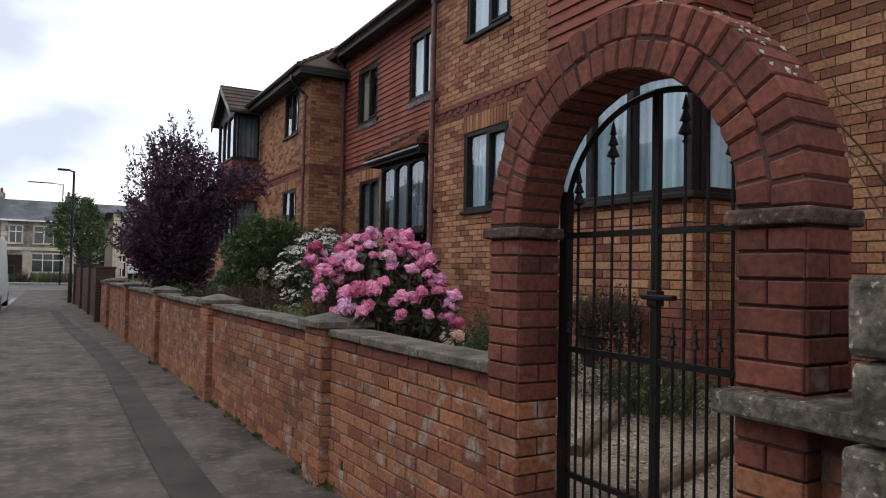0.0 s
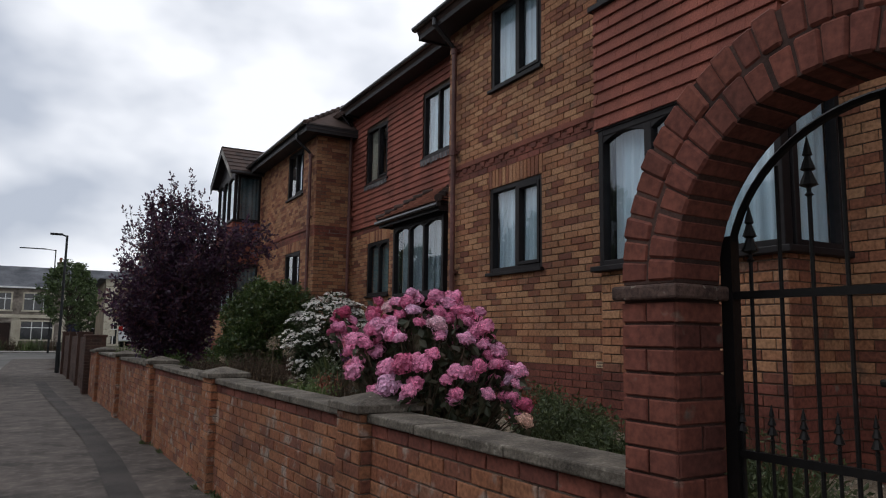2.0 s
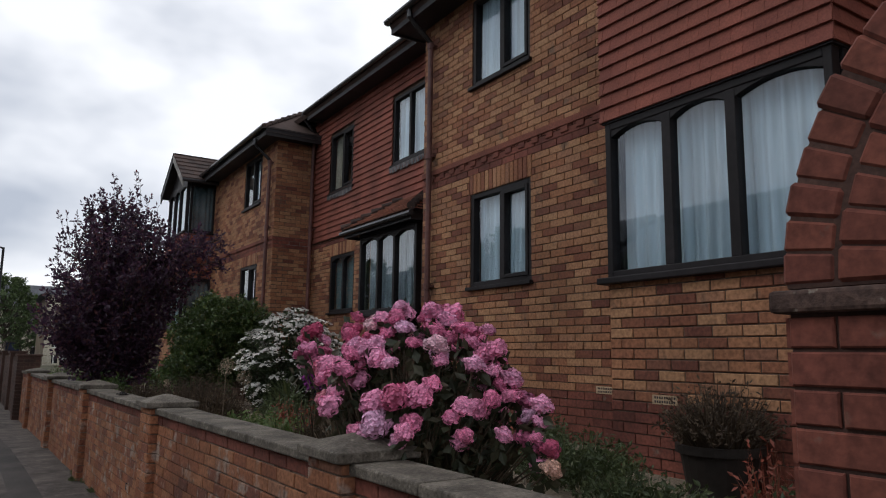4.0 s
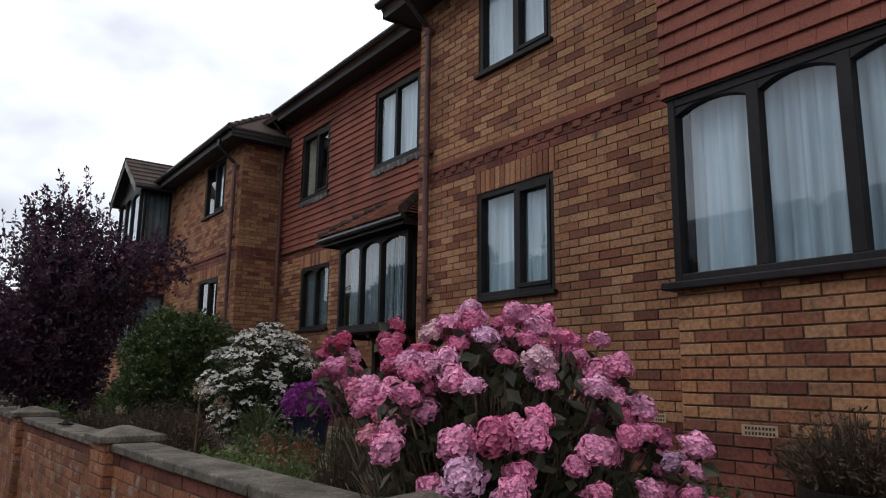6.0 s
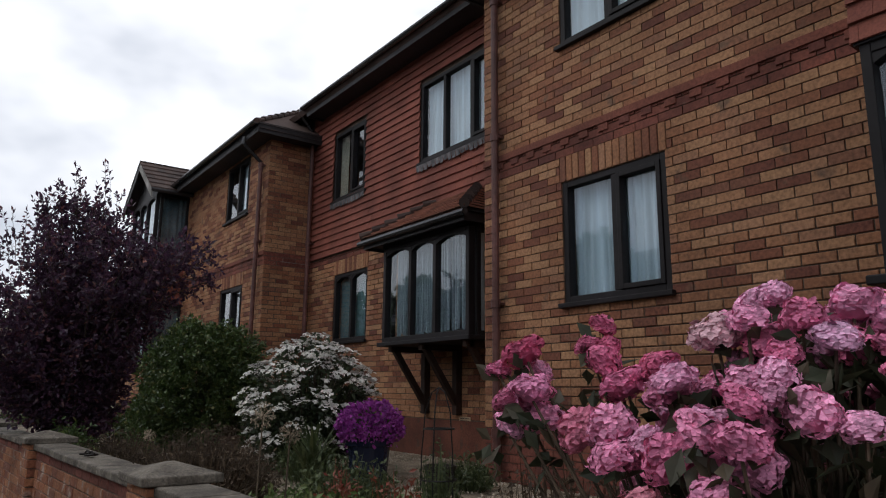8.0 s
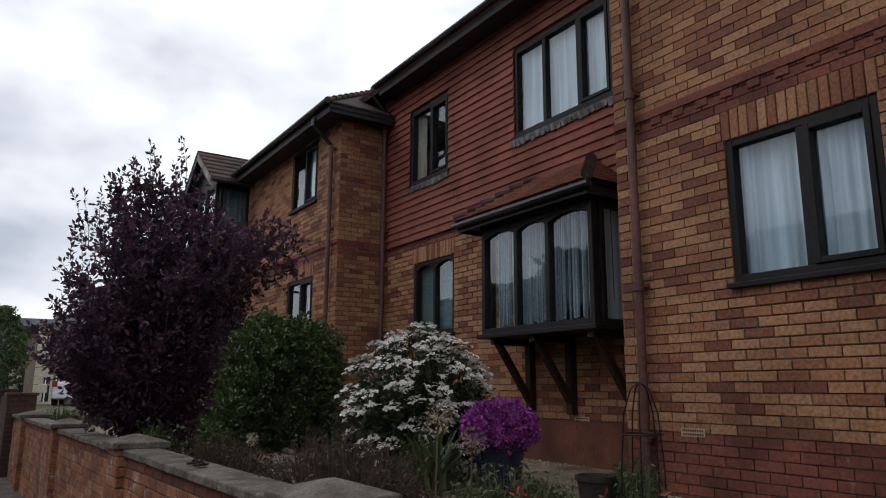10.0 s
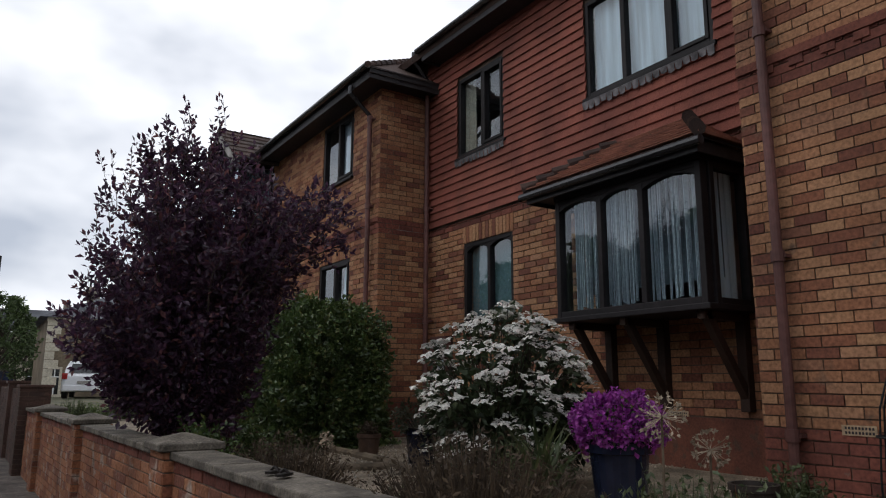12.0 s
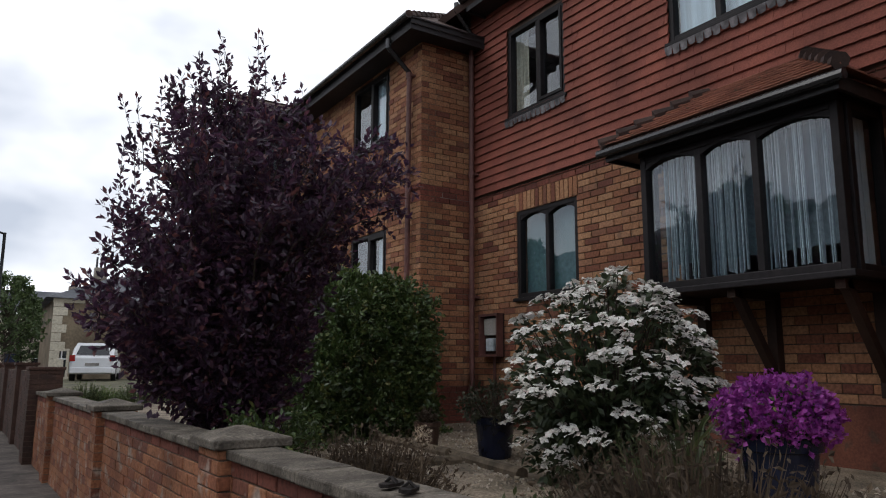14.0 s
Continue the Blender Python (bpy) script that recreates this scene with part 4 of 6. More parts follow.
def garden_pier(u, near):
    p = thing("garden_pier", FW.at(u, 0), "orange-red brick garden pier with a pyramid concrete cap", "pier", group="piers of the street wall")
    h = 0.165
    core = Soup()
    core.box(-h + 0.007, h - 0.007, -h + 0.007, h - 0.007, -0.1, 1.055, FW.matrix(u, 0))
    part("core", core, GARDENMORTAR, p)
    faces = ((face_at(FW, h), u - h, u + h), (face_at(wall_end(u - h, -1), 0), -h, h), (face_at(wall_end(u + h, 1), 0), -h, h), (face_at(FWB, h), u - h, u + h))
    for k, (f, a, b) in enumerate(faces):
        lay_bricks(f, a, b, -0.05, 1.05, [], GARDEN, p, (a - 1, b + 1, -1, 2) if near and k < 2 else None, phase=0.1125 * (k % 2), length=0.22, joint=0.009)
    c = Soup()
    w = 0.207
    m = FW.matrix(u, 0)
    vs = [m @ Vector(q) for q in ((-w, -w, 1.055), (w, -w, 1.055), (w, w, 1.055), (-w, w, 1.055), (-w, -w, 1.10), (w, -w, 1.10), (w, w, 1.10), (-w, w, 1.10), (-0.02, -0.02, 1.155), (0.02, -0.02, 1.155), (0.02, 0.02, 1.155), (-0.02, 0.02, 1.155))]
    c.add(vs, ((3, 2, 1, 0), (0, 1, 5, 4), (1, 2, 6, 5), (2, 3, 7, 6), (3, 0, 4, 7), (4, 5, 9, 8), (5, 6, 10, 9), (6, 7, 11, 10), (7, 4, 8, 11), (8, 9, 10, 11)))
    part("cap", c, COPING, p, "weathered grey concrete cap", bevel=0.008)


def garden_panel(name, u0, u1, near, top=1.0, ends=False):
    w = backing(name, face_at(FW, 0.1), u0, u1, -0.15, top - 0.002, [], 0.188, GARDENMORTAR, "low orange brick street wall with a concrete coping", "garden wall")
    pick = lambda u, z: REDBRICK if z > top - 0.08 else GARDEN
    lay_bricks(face_at(FW, 0.1), u0, u1, -0.05, top, [], GARDEN, w, near, pick=pick, phase=0.06, joint=0.009)
    lay_bricks(face_at(FWB, 0.1), u0, u1, 0.55, top, [], GARDEN, w, pick=pick)
    u = u0
    while u < u1 - 0.02:
        v = min(u + RNG.uniform(0.58, 0.95), u1)
        if u1 - v < 0.25:
            v = u1
        dz = RNG.uniform(-0.003, 0.003)
        s = Soup().box(u + 0.003, v - 0.003, -0.134, 0.134, top + 0.002 + dz, top + 0.052 + dz, Matrix.Translation(FW.o) @ FW.matrix(0, 0).to_3x3().to_4x4())
        part("coping_stone", s, COPING, w, bevel=0.009)
        u = v
    return w


for k, u in enumerate(PIERS):
    garden_pier(u, k < 3)
garden_panel("garden_wall_1", 2.626, PIERS[0] - 0.167, (2.9, 4.6, 0.0, 1.1))
for k in range(4):
    garden_panel("garden_wall_%d" % (k + 2), PIERS[k] + 0.167, PIERS[k + 1] - 0.167, ((5.0, 6.6, 0.1, 1.0), (8.6, 11.2, 0.4, 1.0), (11.7, 13.6, 0.4, 1.0), None)[k])
garden_panel("garden_wall_6", PIERS[4] + 0.167, 19.95, None)
# small weep holes
for u, z in ((4.33, 0.20), (5.28, 0.22), (8.9, 0.30)):
    s = Soup()
    box_on(s, face_at(FW, 0.1), u - 0.014, u + 0.014, z - 0.03, z + 0.03, 0.0, 0.0085)
    tagged(new("weep_hole", s.mesh("weep_hole", FASCIA)), "dark weep hole low in the brick street wall", "drain", group="weep holes")

# the taller end pier and the dark wall beyond it
end_pier = thing("gate_pier", FW.at(20.2, 0), "tall sooty dark brown brick pier at the garden's end", "pier")
m20 = FW.matrix(20.2, 0)
part("core", Soup().box(-0.22, 0.22, -0.22, 0.22, -0.1, 1.36, m20), MORTAR, end_pier)
for f, a, b in ((face_at(FW, 0.228), 19.97, 20.43), (face_at(wall_end(19.972, -1), 0), -0.22, 0.22)):
    lay_bricks(f, a, b, -0.05, 1.36, [], OLDBRICK, end_pier)
part("cap", Soup().box(-0.25, 0.25, -0.25, 0.25, 1.36, 1.41, m20), OLDBRICK[1], end_pier, bevel=0.01)
far_wall = backing("garden_wall_7", face_at(FW, 0.1), 20.43, 29.4, -0.15, 1.33, [], 0.2, MORTAR, "sooty dark brown brick wall with piers along the pavement", "garden wall")
lay_bricks(face_at(FW, 0.1), 20.43, 29.4, -0.05, 1.33, [], OLDBRICK, far_wall)
for u in (23.2, 26.2, 29.3):
    p = thing("wall_pier", FW.at(u, 0), "sooty dark brown brick pier of the far street wall", "pier", group="far piers")
    part("shaft", Soup().box(-0.17, 0.17, -0.17, 0.17, -0.1, 1.42, FW.matrix(u, 0)), OLDBRICK[1], p)
    part("cap", Soup().box(-0.2, 0.2, -0.2, 0.2, 1.42, 1.47, FW.matrix(u, 0)), OLDBRICK[1], p)

# ---- the brick arch ----
ARC_U, ARC_Z, R0, R1, R2 = 1.902, 1.648, 0.512, 0.617, 0.722
D0, D1 = -0.05, 0.165
arch = thing("brick_arch", FW.at(ARC_U, 0), "dark red brick gate arch with two rings and stone imposts", "arch")
MW = Matrix.Translation(FW.o) @ FW.matrix(0, 0).to_3x3().to_4x4()
for u0, u1 in ((ARC_U - R2, ARC_U - R0), (ARC_U + R0, ARC_U + R2)):
    part("core", Soup().box(u0 + 0.006, u1 - 0.006, D0 + 0.006, D1 - 0.006, -0.1, ARC_Z - 0.02, MW), DARKMORTAR, arch)
    pick = lambda u, z: REDBRICK if z > 0.96 else GARDEN
    for k, (f, a, b) in enumerate(((face_at(FW, D1), u0, u1), (wall_end(u0, -1), -D1, -D0), (wall_end(u1, 1), -D1, -D0), (face_at(FWB, -D0), u0, u1))):
        lay_bricks(f, a, b, -0.05, ARC_Z - 0.055, [], REDBRICK, arch, (a - 1, b + 1, 0.3, 2) if k < 2 else None, phase=0.11 * (k % 2), length=0.225 if k % 2 else 0.221, pick=pick, joint=0.008)
    part("impost", Soup().box(u0 - 0.025, u1 + 0.025, D0 - 0.025, D1 + 0.025, ARC_Z - 0.050, ARC_Z - 0.004, MW), IMPOST, arch, "dark weathered impost with pale lichen", bevel=0.009)


def ring_piece(r0, r1, n, d0, d1, gap):
    half = math.pi / n / 2
    s = Soup()
    vs = []
    for d in (d0, d1):
        for r, sg in ((r0, -1), (r0, 1), (r1, 1), (r1, -1)):
            a = sg * (half - gap / (2 * r))
            vs.append((r * math.sin(a), d, r * math.cos(a)))
    s.add(vs, ((0, 1, 2, 3), (7, 6, 5, 4), (0, 4, 5, 1), (1, 5, 6, 2), (2, 6, 7, 3), (3, 7, 4, 0)))
    bm = bmesh.new()
    me = s.mesh("brick", REDBRICK[0])
    bm.from_mesh(me)
    bmesh.ops.bevel(bm, geom=bm.edges, offset=0.008, segments=1, affect='EDGES')
    bm.to_mesh(me)
    bm.free()
    return me


for r0, r1, n, lift in ((R0, R1 - 0.004, 25, 0.0), (R1 + 0.004, R2, 30, 0.006)):
    meshes = [ring_piece(r0, r1 + lift + e, n, D0 + e, D1 + e * 0.8, 0.0055) for e in (0.0, 0.004, 0.008)]
    for i in range(n):
        ang = -90 + 180 * (i + 0.5) / n
        ob = new("brick", meshes[RNG.randrange(3)])
        ob.matrix_basis = MW @ pose(ARC_U, 0, ARC_Z) @ pose(0, 0, 0, 0, ang + RNG.uniform(-0.35, 0.35), 0)
        hang(ob, arch)
s = Soup()
n = 40
vs, fs = [], []
for i in range(n + 1):
    a = math.pi * i / n
    vs += [MW @ Vector((ARC_U + r * math.cos(a), d, ARC_Z + r * math.sin(a))) for d in (D0 + 0.005, D1 - 0.005) for r in (R0 + 0.003, R2 - 0.003)]
for i in range(n):
    k = 4 * i
    fs += [(k, k + 1, k + 5, k + 4), (k + 2, k + 6, k + 7, k + 3), (k, k + 4, k + 6, k + 2), (k + 1, k + 3, k + 7, k + 5)]
s.add(vs, fs)
LICHENSPOT = material("white_lichen", [(0.3, (0.30, 0.28, 0.23)), (0.7, (0.44, 0.42, 0.36))], grain=60, stain=9, bump=0.5)
lrng = random.Random(5)
for i in range(40):
    a = math.radians(lrng.uniform(98, 150))
    r, w = R2 + 0.0125, lrng.uniform(0.004, 0.014)
    c = MW @ Vector((ARC_U + r * math.cos(a), lrng.uniform(D0 + 0.02, D1 - 0.004), ARC_Z + r * math.sin(a)))
    n_ = (MW.to_3x3() @ Vector((math.cos(a), 0, math.sin(a)))).normalized()
    t_, k_ = n_.orthogonal().normalized(), lrng.randrange(5, 8)
    b_ = n_.cross(t_)
    ring = [c + (t_ * math.cos(6.2832 * j / k_) + b_ * math.sin(6.2832 * j / k_)) * w * lrng.uniform(0.55, 1.2) for j in range(k_)]
    blot = Soup().add([c + n_ * 0.004] + [q - n_ * 0.003 for q in ring], [(0, 1 + j, 1 + (j + 1) % k_) for j in range(k_)])
    part("lichen_spot", blot, LICHENSPOT, arch)
part("ring_mortar", s, DARKMORTAR, arch)

# low wall and stone pier on the near side of the arch
side = garden_panel("garden_wall_8", 0.98, ARC_U - R2 + 0.0, (0.9, 1.2, 0.2, 1.1), top=1.08)
part("lichen_coping", Soup().box(0.98, ARC_U - R0 + 0.02, -0.16, 0.25, 1.075, 1.142, MW), LICHEN, side, "thick lichened coping stone", bevel=0.012)
stone = thing("stone_pier", FW.at(0.75, 0), "grey lichened stone block pier", "pier")
for k in range(8):
    z = -0.05 + k * 0.19
    j = RNG.uniform(-0.012, 0.012)
    part("stone", Soup().box(0.52 + j, 0.99 + RNG.uniform(-0.012, 0.012), -0.17, 0.33 + j * 0.6, z, z + 0.182, MW), LICHEN, stone, bevel=0.022)
part("cap_stone", Soup().box(0.58, 0.90, -0.12, 0.27, 1.472, 1.54, MW), LICHEN, stone, bevel=0.03)
garden_panel("garden_wall_9", -7.0, 0.5, None)

# ---- the iron gate ----
gate = thing("iron_gate", FW.at(ARC_U, 0), "black wrought-iron double gate with spear heads under the arch", "gate")
GD = -0.073


def bar(u, z0, z1, r, name="bar"):
    part(name, Soup().tube(FW.at(u, z0, GD), FW.at(u, z1, GD), r, n=6), IRON, gate)


def spear(u, z, k=1.0):
    s = Soup()
    prof = ((0.006, -0.022), (0.013, -0.016), (0.006, -0.008), (0.007, 0.004), (0.026, 0.012), (0.010, 0.052), (0.021, 0.058), (0.008, 0.095), (0.014, 0.100), (0.001, 0.155))
    s.lathe([(r * k, h * k) for r, h in prof], FW.at(u, z, GD), 8)
    part("spear_head", s, IRON, gate)


R_G = R0 - 0.012
for sgn in (-1, 1):
    hinge = ARC_U + sgn * (R_G - 0.005)
    part("stile", Soup().box(hinge - 0.02, hinge + 0.02, GD - 0.02, GD + 0.02, 0.08, 1.80, MW), IRON, gate)
    part("meeting_stile", Soup().box(*sorted((ARC_U + sgn * 0.001, ARC_U + sgn * 0.015)), GD - 0.012, GD + 0.012, 0.08, 2.13, MW), IRON, gate)
    for z, h in ((0.16, 0.03), (0.62, 0.022), (1.14, 0.024), (1.615, 0.024)):
        a, b = sorted((ARC_U + sgn * 0.015, hinge - sgn * 0.02))
        part("rail", Soup().box(a, b, GD - 0.009, GD + 0.009, z - h / 2, z + h / 2, MW), IRON, gate)
    # arched top bar of each leaf
    s = Soup()
    pts = []
    for i in range(15):
        a = math.radians(16 + (90 - 16) * i / 14)
        pts.append(FW.at(ARC_U + sgn * R_G * math.cos(a), 1.645 + 0.485 * math.sin(a) ** 0.95, GD))
    s.path(pts, 0.013)
    part("top_bar", s, IRON, gate)
    for i in range(1, 5):
        u = ARC_U + sgn * (0.03 + (R_G - 0.05) * i / 4.6)
        c = min(1.0, abs(u - ARC_U) / R_G)
        top = 1.645 + 0.485 * math.sqrt(1 - c * c)
        if (i % 2 == 0) == (sgn > 0):
            bar(u, 0.16, top - 0.17, 0.0065)
            spear(u, top - 0.17)
        else:
            bar(u, 0.16, top - (0.02 if i == 1 else 0.02), 0.0065)
    for i in range(5):
        u = ARC_U + sgn * (0.03 + (R_G - 0.05) * (i + 0.5) / 4.6)
        bar(u, 0.16, 1.20, 0.0055, "dog_bar")
        spear(u, 1.20, 0.6)
part("latch", Soup().box(ARC_U - 0.10, ARC_U + 0.05, GD + 0.0, GD + 0.03, 1.365, 1.385, MW), IRON, gate, bevel=0.006)
part("lock_box", Soup().box(ARC_U - 0.024, ARC_U + 0.024, GD - 0.02, GD + 0.026, 1.34, 1.40, MW), IRON, gate, bevel=0.006)


# ---- the garden ----
def gz(x, y):
    f = min(1.0, max(0.0, (y - 2.9) / 1.9))
    return 0.44 + (GZ - 0.44) * f * f * (3 - 2 * f) + 0.012 * noise.noise((x * 1.3, y * 1.3, 5)) + 0.012 * (x - 3)


g = Soup()
nx, ny = 14, 100
vs = []
for j in range(ny + 1):
    y = -6.8 + 30.2 * j / ny
    for i in range(nx + 1):
        x = wall_x(y) + 0.08 + (XB - wall_x(y) - 0.08) * i / nx
        vs.append((x, y, gz(x, y)))
g.add(vs, [(j * (nx + 1) + i, j * (nx + 1) + i + 1, (j + 1) * (nx + 1) + i + 1, (j + 1) * (nx + 1) + i) for j in range(ny) for i in range(nx)])
tagged(new("garden_ground", g.mesh("garden_ground", GRAVELBED, True)), "raised front garden of brown gravel and soil", "ground", kind="structure")
s = Soup()
for _ in range(15000):
    y = RNG.uniform(1.2, 15.2)
    x = RNG.uniform(wall_x(y) + 0.12, XA - 0.05 if not (YA < y < YC) else XB - 0.05)
    if noise.noise((x * 0.9, y * 0.9, 2)) < -0.22:
        continue
    r = RNG.uniform(0.008, 0.02)
    m = Matrix.LocRotScale((x, y, gz(x, y) + r * 0.35), Euler((RNG.uniform(0, 6), RNG.uniform(0, 6), RNG.uniform(0, 6))), (r, r * RNG.uniform(0.6, 1), r * RNG.uniform(0.5, 0.8)))
    s.add([m @ Vector(q) for q in ((1, 0, 0), (-1, 0, 0), (0, 1, 0), (0, -1, 0), (0, 0, 1), (0, 0, -1))], ((0, 2, 4), (2, 1, 4), (1, 3, 4), (3, 0, 4), (2, 0, 5), (1, 2, 5), (3, 1, 5), (0, 3, 5)))
tagged(new("gravel", s.mesh("gravel", STONES)), "loose brown and cream gravel over the garden", "gravel", kind="stuff")

LOGMAT = material("weathered_log", [(0.3, (0.10, 0.075, 0.05)), (0.7, (0.17, 0.13, 0.09))], grain=35, stain=5)
for a, b in (((3.42, 4.6), (3.80, 5.75)), ((3.48, 11.6), (3.66, 12.75)), ((3.66, 12.8), (3.72, 14.0)), ((3.72, 14.05), (3.82, 15.1)), ((2.55, 3.1), (3.9, 4.0)), ((2.3, 2.4), (3.6, 2.9)), ((2.6, 12.6), (3.5, 12.4))):
    e = thing("garden_edging", (a[0], a[1], gz(*a)), "weathered log edging lying on the gravel", "edging", group="log edgings")
    part("log", Soup().tube((a[0], a[1], gz(*a) + 0.02), (b[0], b[1], gz(*b) + 0.02), 0.05, 0.045, n=9), LOGMAT, e)


# ---- plants ----
def leaf_mat(name, cols, rough=0.55, trans=0.25):
    m = material(name, cols, rand="island", rough=rough, grain=30, stain=2.0, stain_amount=0.3, bump=0.1, spec=0.5)
    n, l = m.node_tree.nodes, m.node_tree.links
    b = n["Principled BSDF"]
    tl, mix = n.new("ShaderNodeBsdfTranslucent"), n.new("ShaderNodeMixShader")
    mix.inputs[0].default_value = trans
    l.new(b.inputs["Base Color"].links[0].from_socket, tl.inputs["Color"])
    l.new(b.outputs[0], mix.inputs[1])
    l.new(tl.outputs[0], mix.inputs[2])
    l.new(mix.outputs[0], n["Material Output"].inputs["Surface"])
    return m


BARK = material("bark", [(0.3, (0.035, 0.026, 0.020)), (0.7, (0.07, 0.052, 0.04))], grain=30, stain=6, bump=0.8)
TWIG = material("dry_twig", [(0.3, (0.09, 0.065, 0.045)), (0.7, (0.15, 0.11, 0.075))], grain=40, stain=6)
PURPLE = leaf_mat("purple_leaf", [(0.0, (0.044, 0.022, 0.046)), (0.5, (0.068, 0.032, 0.064)), (0.85, (0.105, 0.044, 0.078)), (1.0, (0.19, 0.075, 0.072))], rough=0.36, trans=0.45)
LAUREL = leaf_mat("laurel_leaf", [(0.0, (0.046, 0.080, 0.022)), (0.6, (0.072, 0.115, 0.034)), (0.88, (0.12, 0.165, 0.048)), (1.0, (0.20, 0.19, 0.06))], rough=0.36)
DEEPLEAF = leaf_mat("deep_green_leaf", [(0.0, (0.025, 0.042, 0.016)), (0.7, (0.042, 0.062, 0.024)), (1.0, (0.07, 0.085, 0.035))])
GREEN = leaf_mat("garden_leaf", [(0.0, (0.045, 0.065, 0.025)), (0.6, (0.07, 0.095, 0.035)), (1.0, (0.11, 0.13, 0.05))])
HYDLEAF = leaf_mat("hydrangea_leaf", [(0.0, (0.035, 0.045, 0.022)), (0.6, (0.055, 0.060, 0.030)), (1.0, (0.09, 0.07, 0.04))])
BROWNBUSH = leaf_mat("dry_brown_leaf", [(0.0, (0.056, 0.039, 0.026)), (0.6, (0.088, 0.060, 0.038)), (1.0, (0.125, 0.088, 0.054))], rough=0.9)
GRASS = leaf_mat("grass_blade", [(0.0, (0.065, 0.110, 0.026)), (0.5, (0.105, 0.165, 0.042)), (1.0, (0.19, 0.20, 0.08))])
REDSPIKE = leaf_mat("red_spike", [(0.0, (0.22, 0.05, 0.03)), (0.6, (0.28, 0.075, 0.045)), (1.0, (0.16, 0.09, 0.05))])
WHITEPETAL = leaf_mat("white_petal", [(0.0, (0.72, 0.70, 0.65)), (0.8, (0.80, 0.79, 0.75)), (1.0, (0.70, 0.58, 0.54))], rough=0.7)
MAGENTA = leaf_mat("magenta_petal", [(0.0, (0.27, 0.035, 0.26)), (0.6, (0.36, 0.05, 0.34)), (1.0, (0.24, 0.04, 0.29))], rough=0.6)
TREEGREEN = leaf_mat("street_tree_leaf", [(0.0, (0.045, 0.075, 0.022)), (0.6, (0.065, 0.10, 0.03)), (1.0, (0.10, 0.14, 0.045))])


def leaf(s, c, way, size, wide=0.5, rng=RNG, fold=0.25):
    """One folded leaf from c along way."""
    way = way.normalized()
    side = way.cross(Vector((rng.uniform(-1, 1), rng.uniform(-1, 1), rng.uniform(-0.2, 1)))).normalized()
    up = side.cross(way)
    b, t = c, c + way * size
    m = c + way * size * 0.5
    s.add([b, m + side * size * wide * 0.5 + up * size * fold * 0.3, t, m - side * size * wide * 0.5 + up * size * fold * 0.3], ((0, 1, 2), (0, 2, 3)))


def rand_dir(rng=RNG, low=-1.0):
    while True:
        v = Vector((rng.uniform(-1, 1), rng.uniform(-1, 1), rng.uniform(low, 1)))
        if 0.05 < v.length < 1:
            return v.normalized()


def spray(s, c, way, length, n, size, wide=0.5, rng=RNG, spread=0.07):
    """Leaves along a twig from c."""
    for _ in range(n):
        f = rng.random()
        p = c + way * length * f + rand_dir(rng) * spread
        leaf(s, p, (way * 0.6 + rand_dir(rng)).normalized(), size * rng.uniform(0.6, 1.2), wide, rng)


def profile(points, z):
    for (z0, r0), (z1, r1) in zip(points, points[1:]):
        if z0 <= z <= z1:
            return r0 + (r1 - r0) * (z - z0) / (z1 - z0)
    return 0.0


def tree(name, at, prof, label, leafmat, n_spray, per, size, seed, stems=3, squash=(1, 1), trunk_r=0.06, clear=0.3, twig=0.28, low=-0.25, lean=0.0, lumps=0.22):
    rng = random.Random(seed)
    base = Vector(at)
    t = thing(name, at, label, "tree")
    crown, wood = Soup(), Soup()
    ztop = prof[-1][0]
    for k in range(stems):
        p = base.copy()
        d = Vector((rng.uniform(-0.25, 0.25), rng.uniform(-0.25, 0.25), 1))
        r = trunk_r * rng.uniform(0.7, 1.1)
        for j in range(7):
            q = p + d.normalized() * (ztop * 0.82 / 7)
            wood.tube(p, q, r, r * 0.8, n=7)
            p, r = q, r * 0.78
            d = d + Vector((rng.uniform(-0.25, 0.25), rng.uniform(-0.25, 0.25), 0.1))
    for i in range(n_spray):
        z = prof[0][0] + (ztop - prof[0][0]) * (rng.random() ** 0.9)
        r = profile(prof, z)
        a = rng.uniform(0, 2 * math.pi)
        lump = 1 + lumps * noise.noise((math.cos(a) * 1.9 + seed, math.sin(a) * 1.9, z * 1.7))
        f = math.sqrt(rng.uniform(0.12, 1.0))
        c = base + Vector((lean * z + math.cos(a) * r * f * lump * squash[0], math.sin(a) * r * f * lump * squash[1], z))
        if lean and c.z < 1.4 and c.x < wall_x(c.y) + 0.28:
            continue
        out = Vector((math.cos(a), math.sin(a), rng.uniform(low, 1.0))).normalized()
        L = twig * rng.uniform(0.6, 1.5)
        spray(crown, c, out, L, per, size, 0.55, rng)
        if i % 4 == 0:
            root = base + Vector((0, 0, max(0.25, z * 0.7)))
            wood.tube(root, c, 0.014, 0.006, n=5, cap=False)
        wood.tube(c, c + out * L, 0.005, 0.002, n=4, cap=False)
    part("trunk", wood, BARK, t)
    part("crown", crown, leafmat, t, kind="stuff")
    return t


# the plum tree's outline: height, middle along x, half width
PLUM_FORM = ((0.75, 1.85, 0.34), (1.2, 1.82, 0.46), (1.7, 1.80, 0.76), (2.2, 1.87, 0.95), (2.7, 2.02, 1.00), (3.0, 2.14, 0.98), (3.25, 2.00, 0.72), (3.45, 1.84, 0.42), (3.65, 1.80, 0.18))


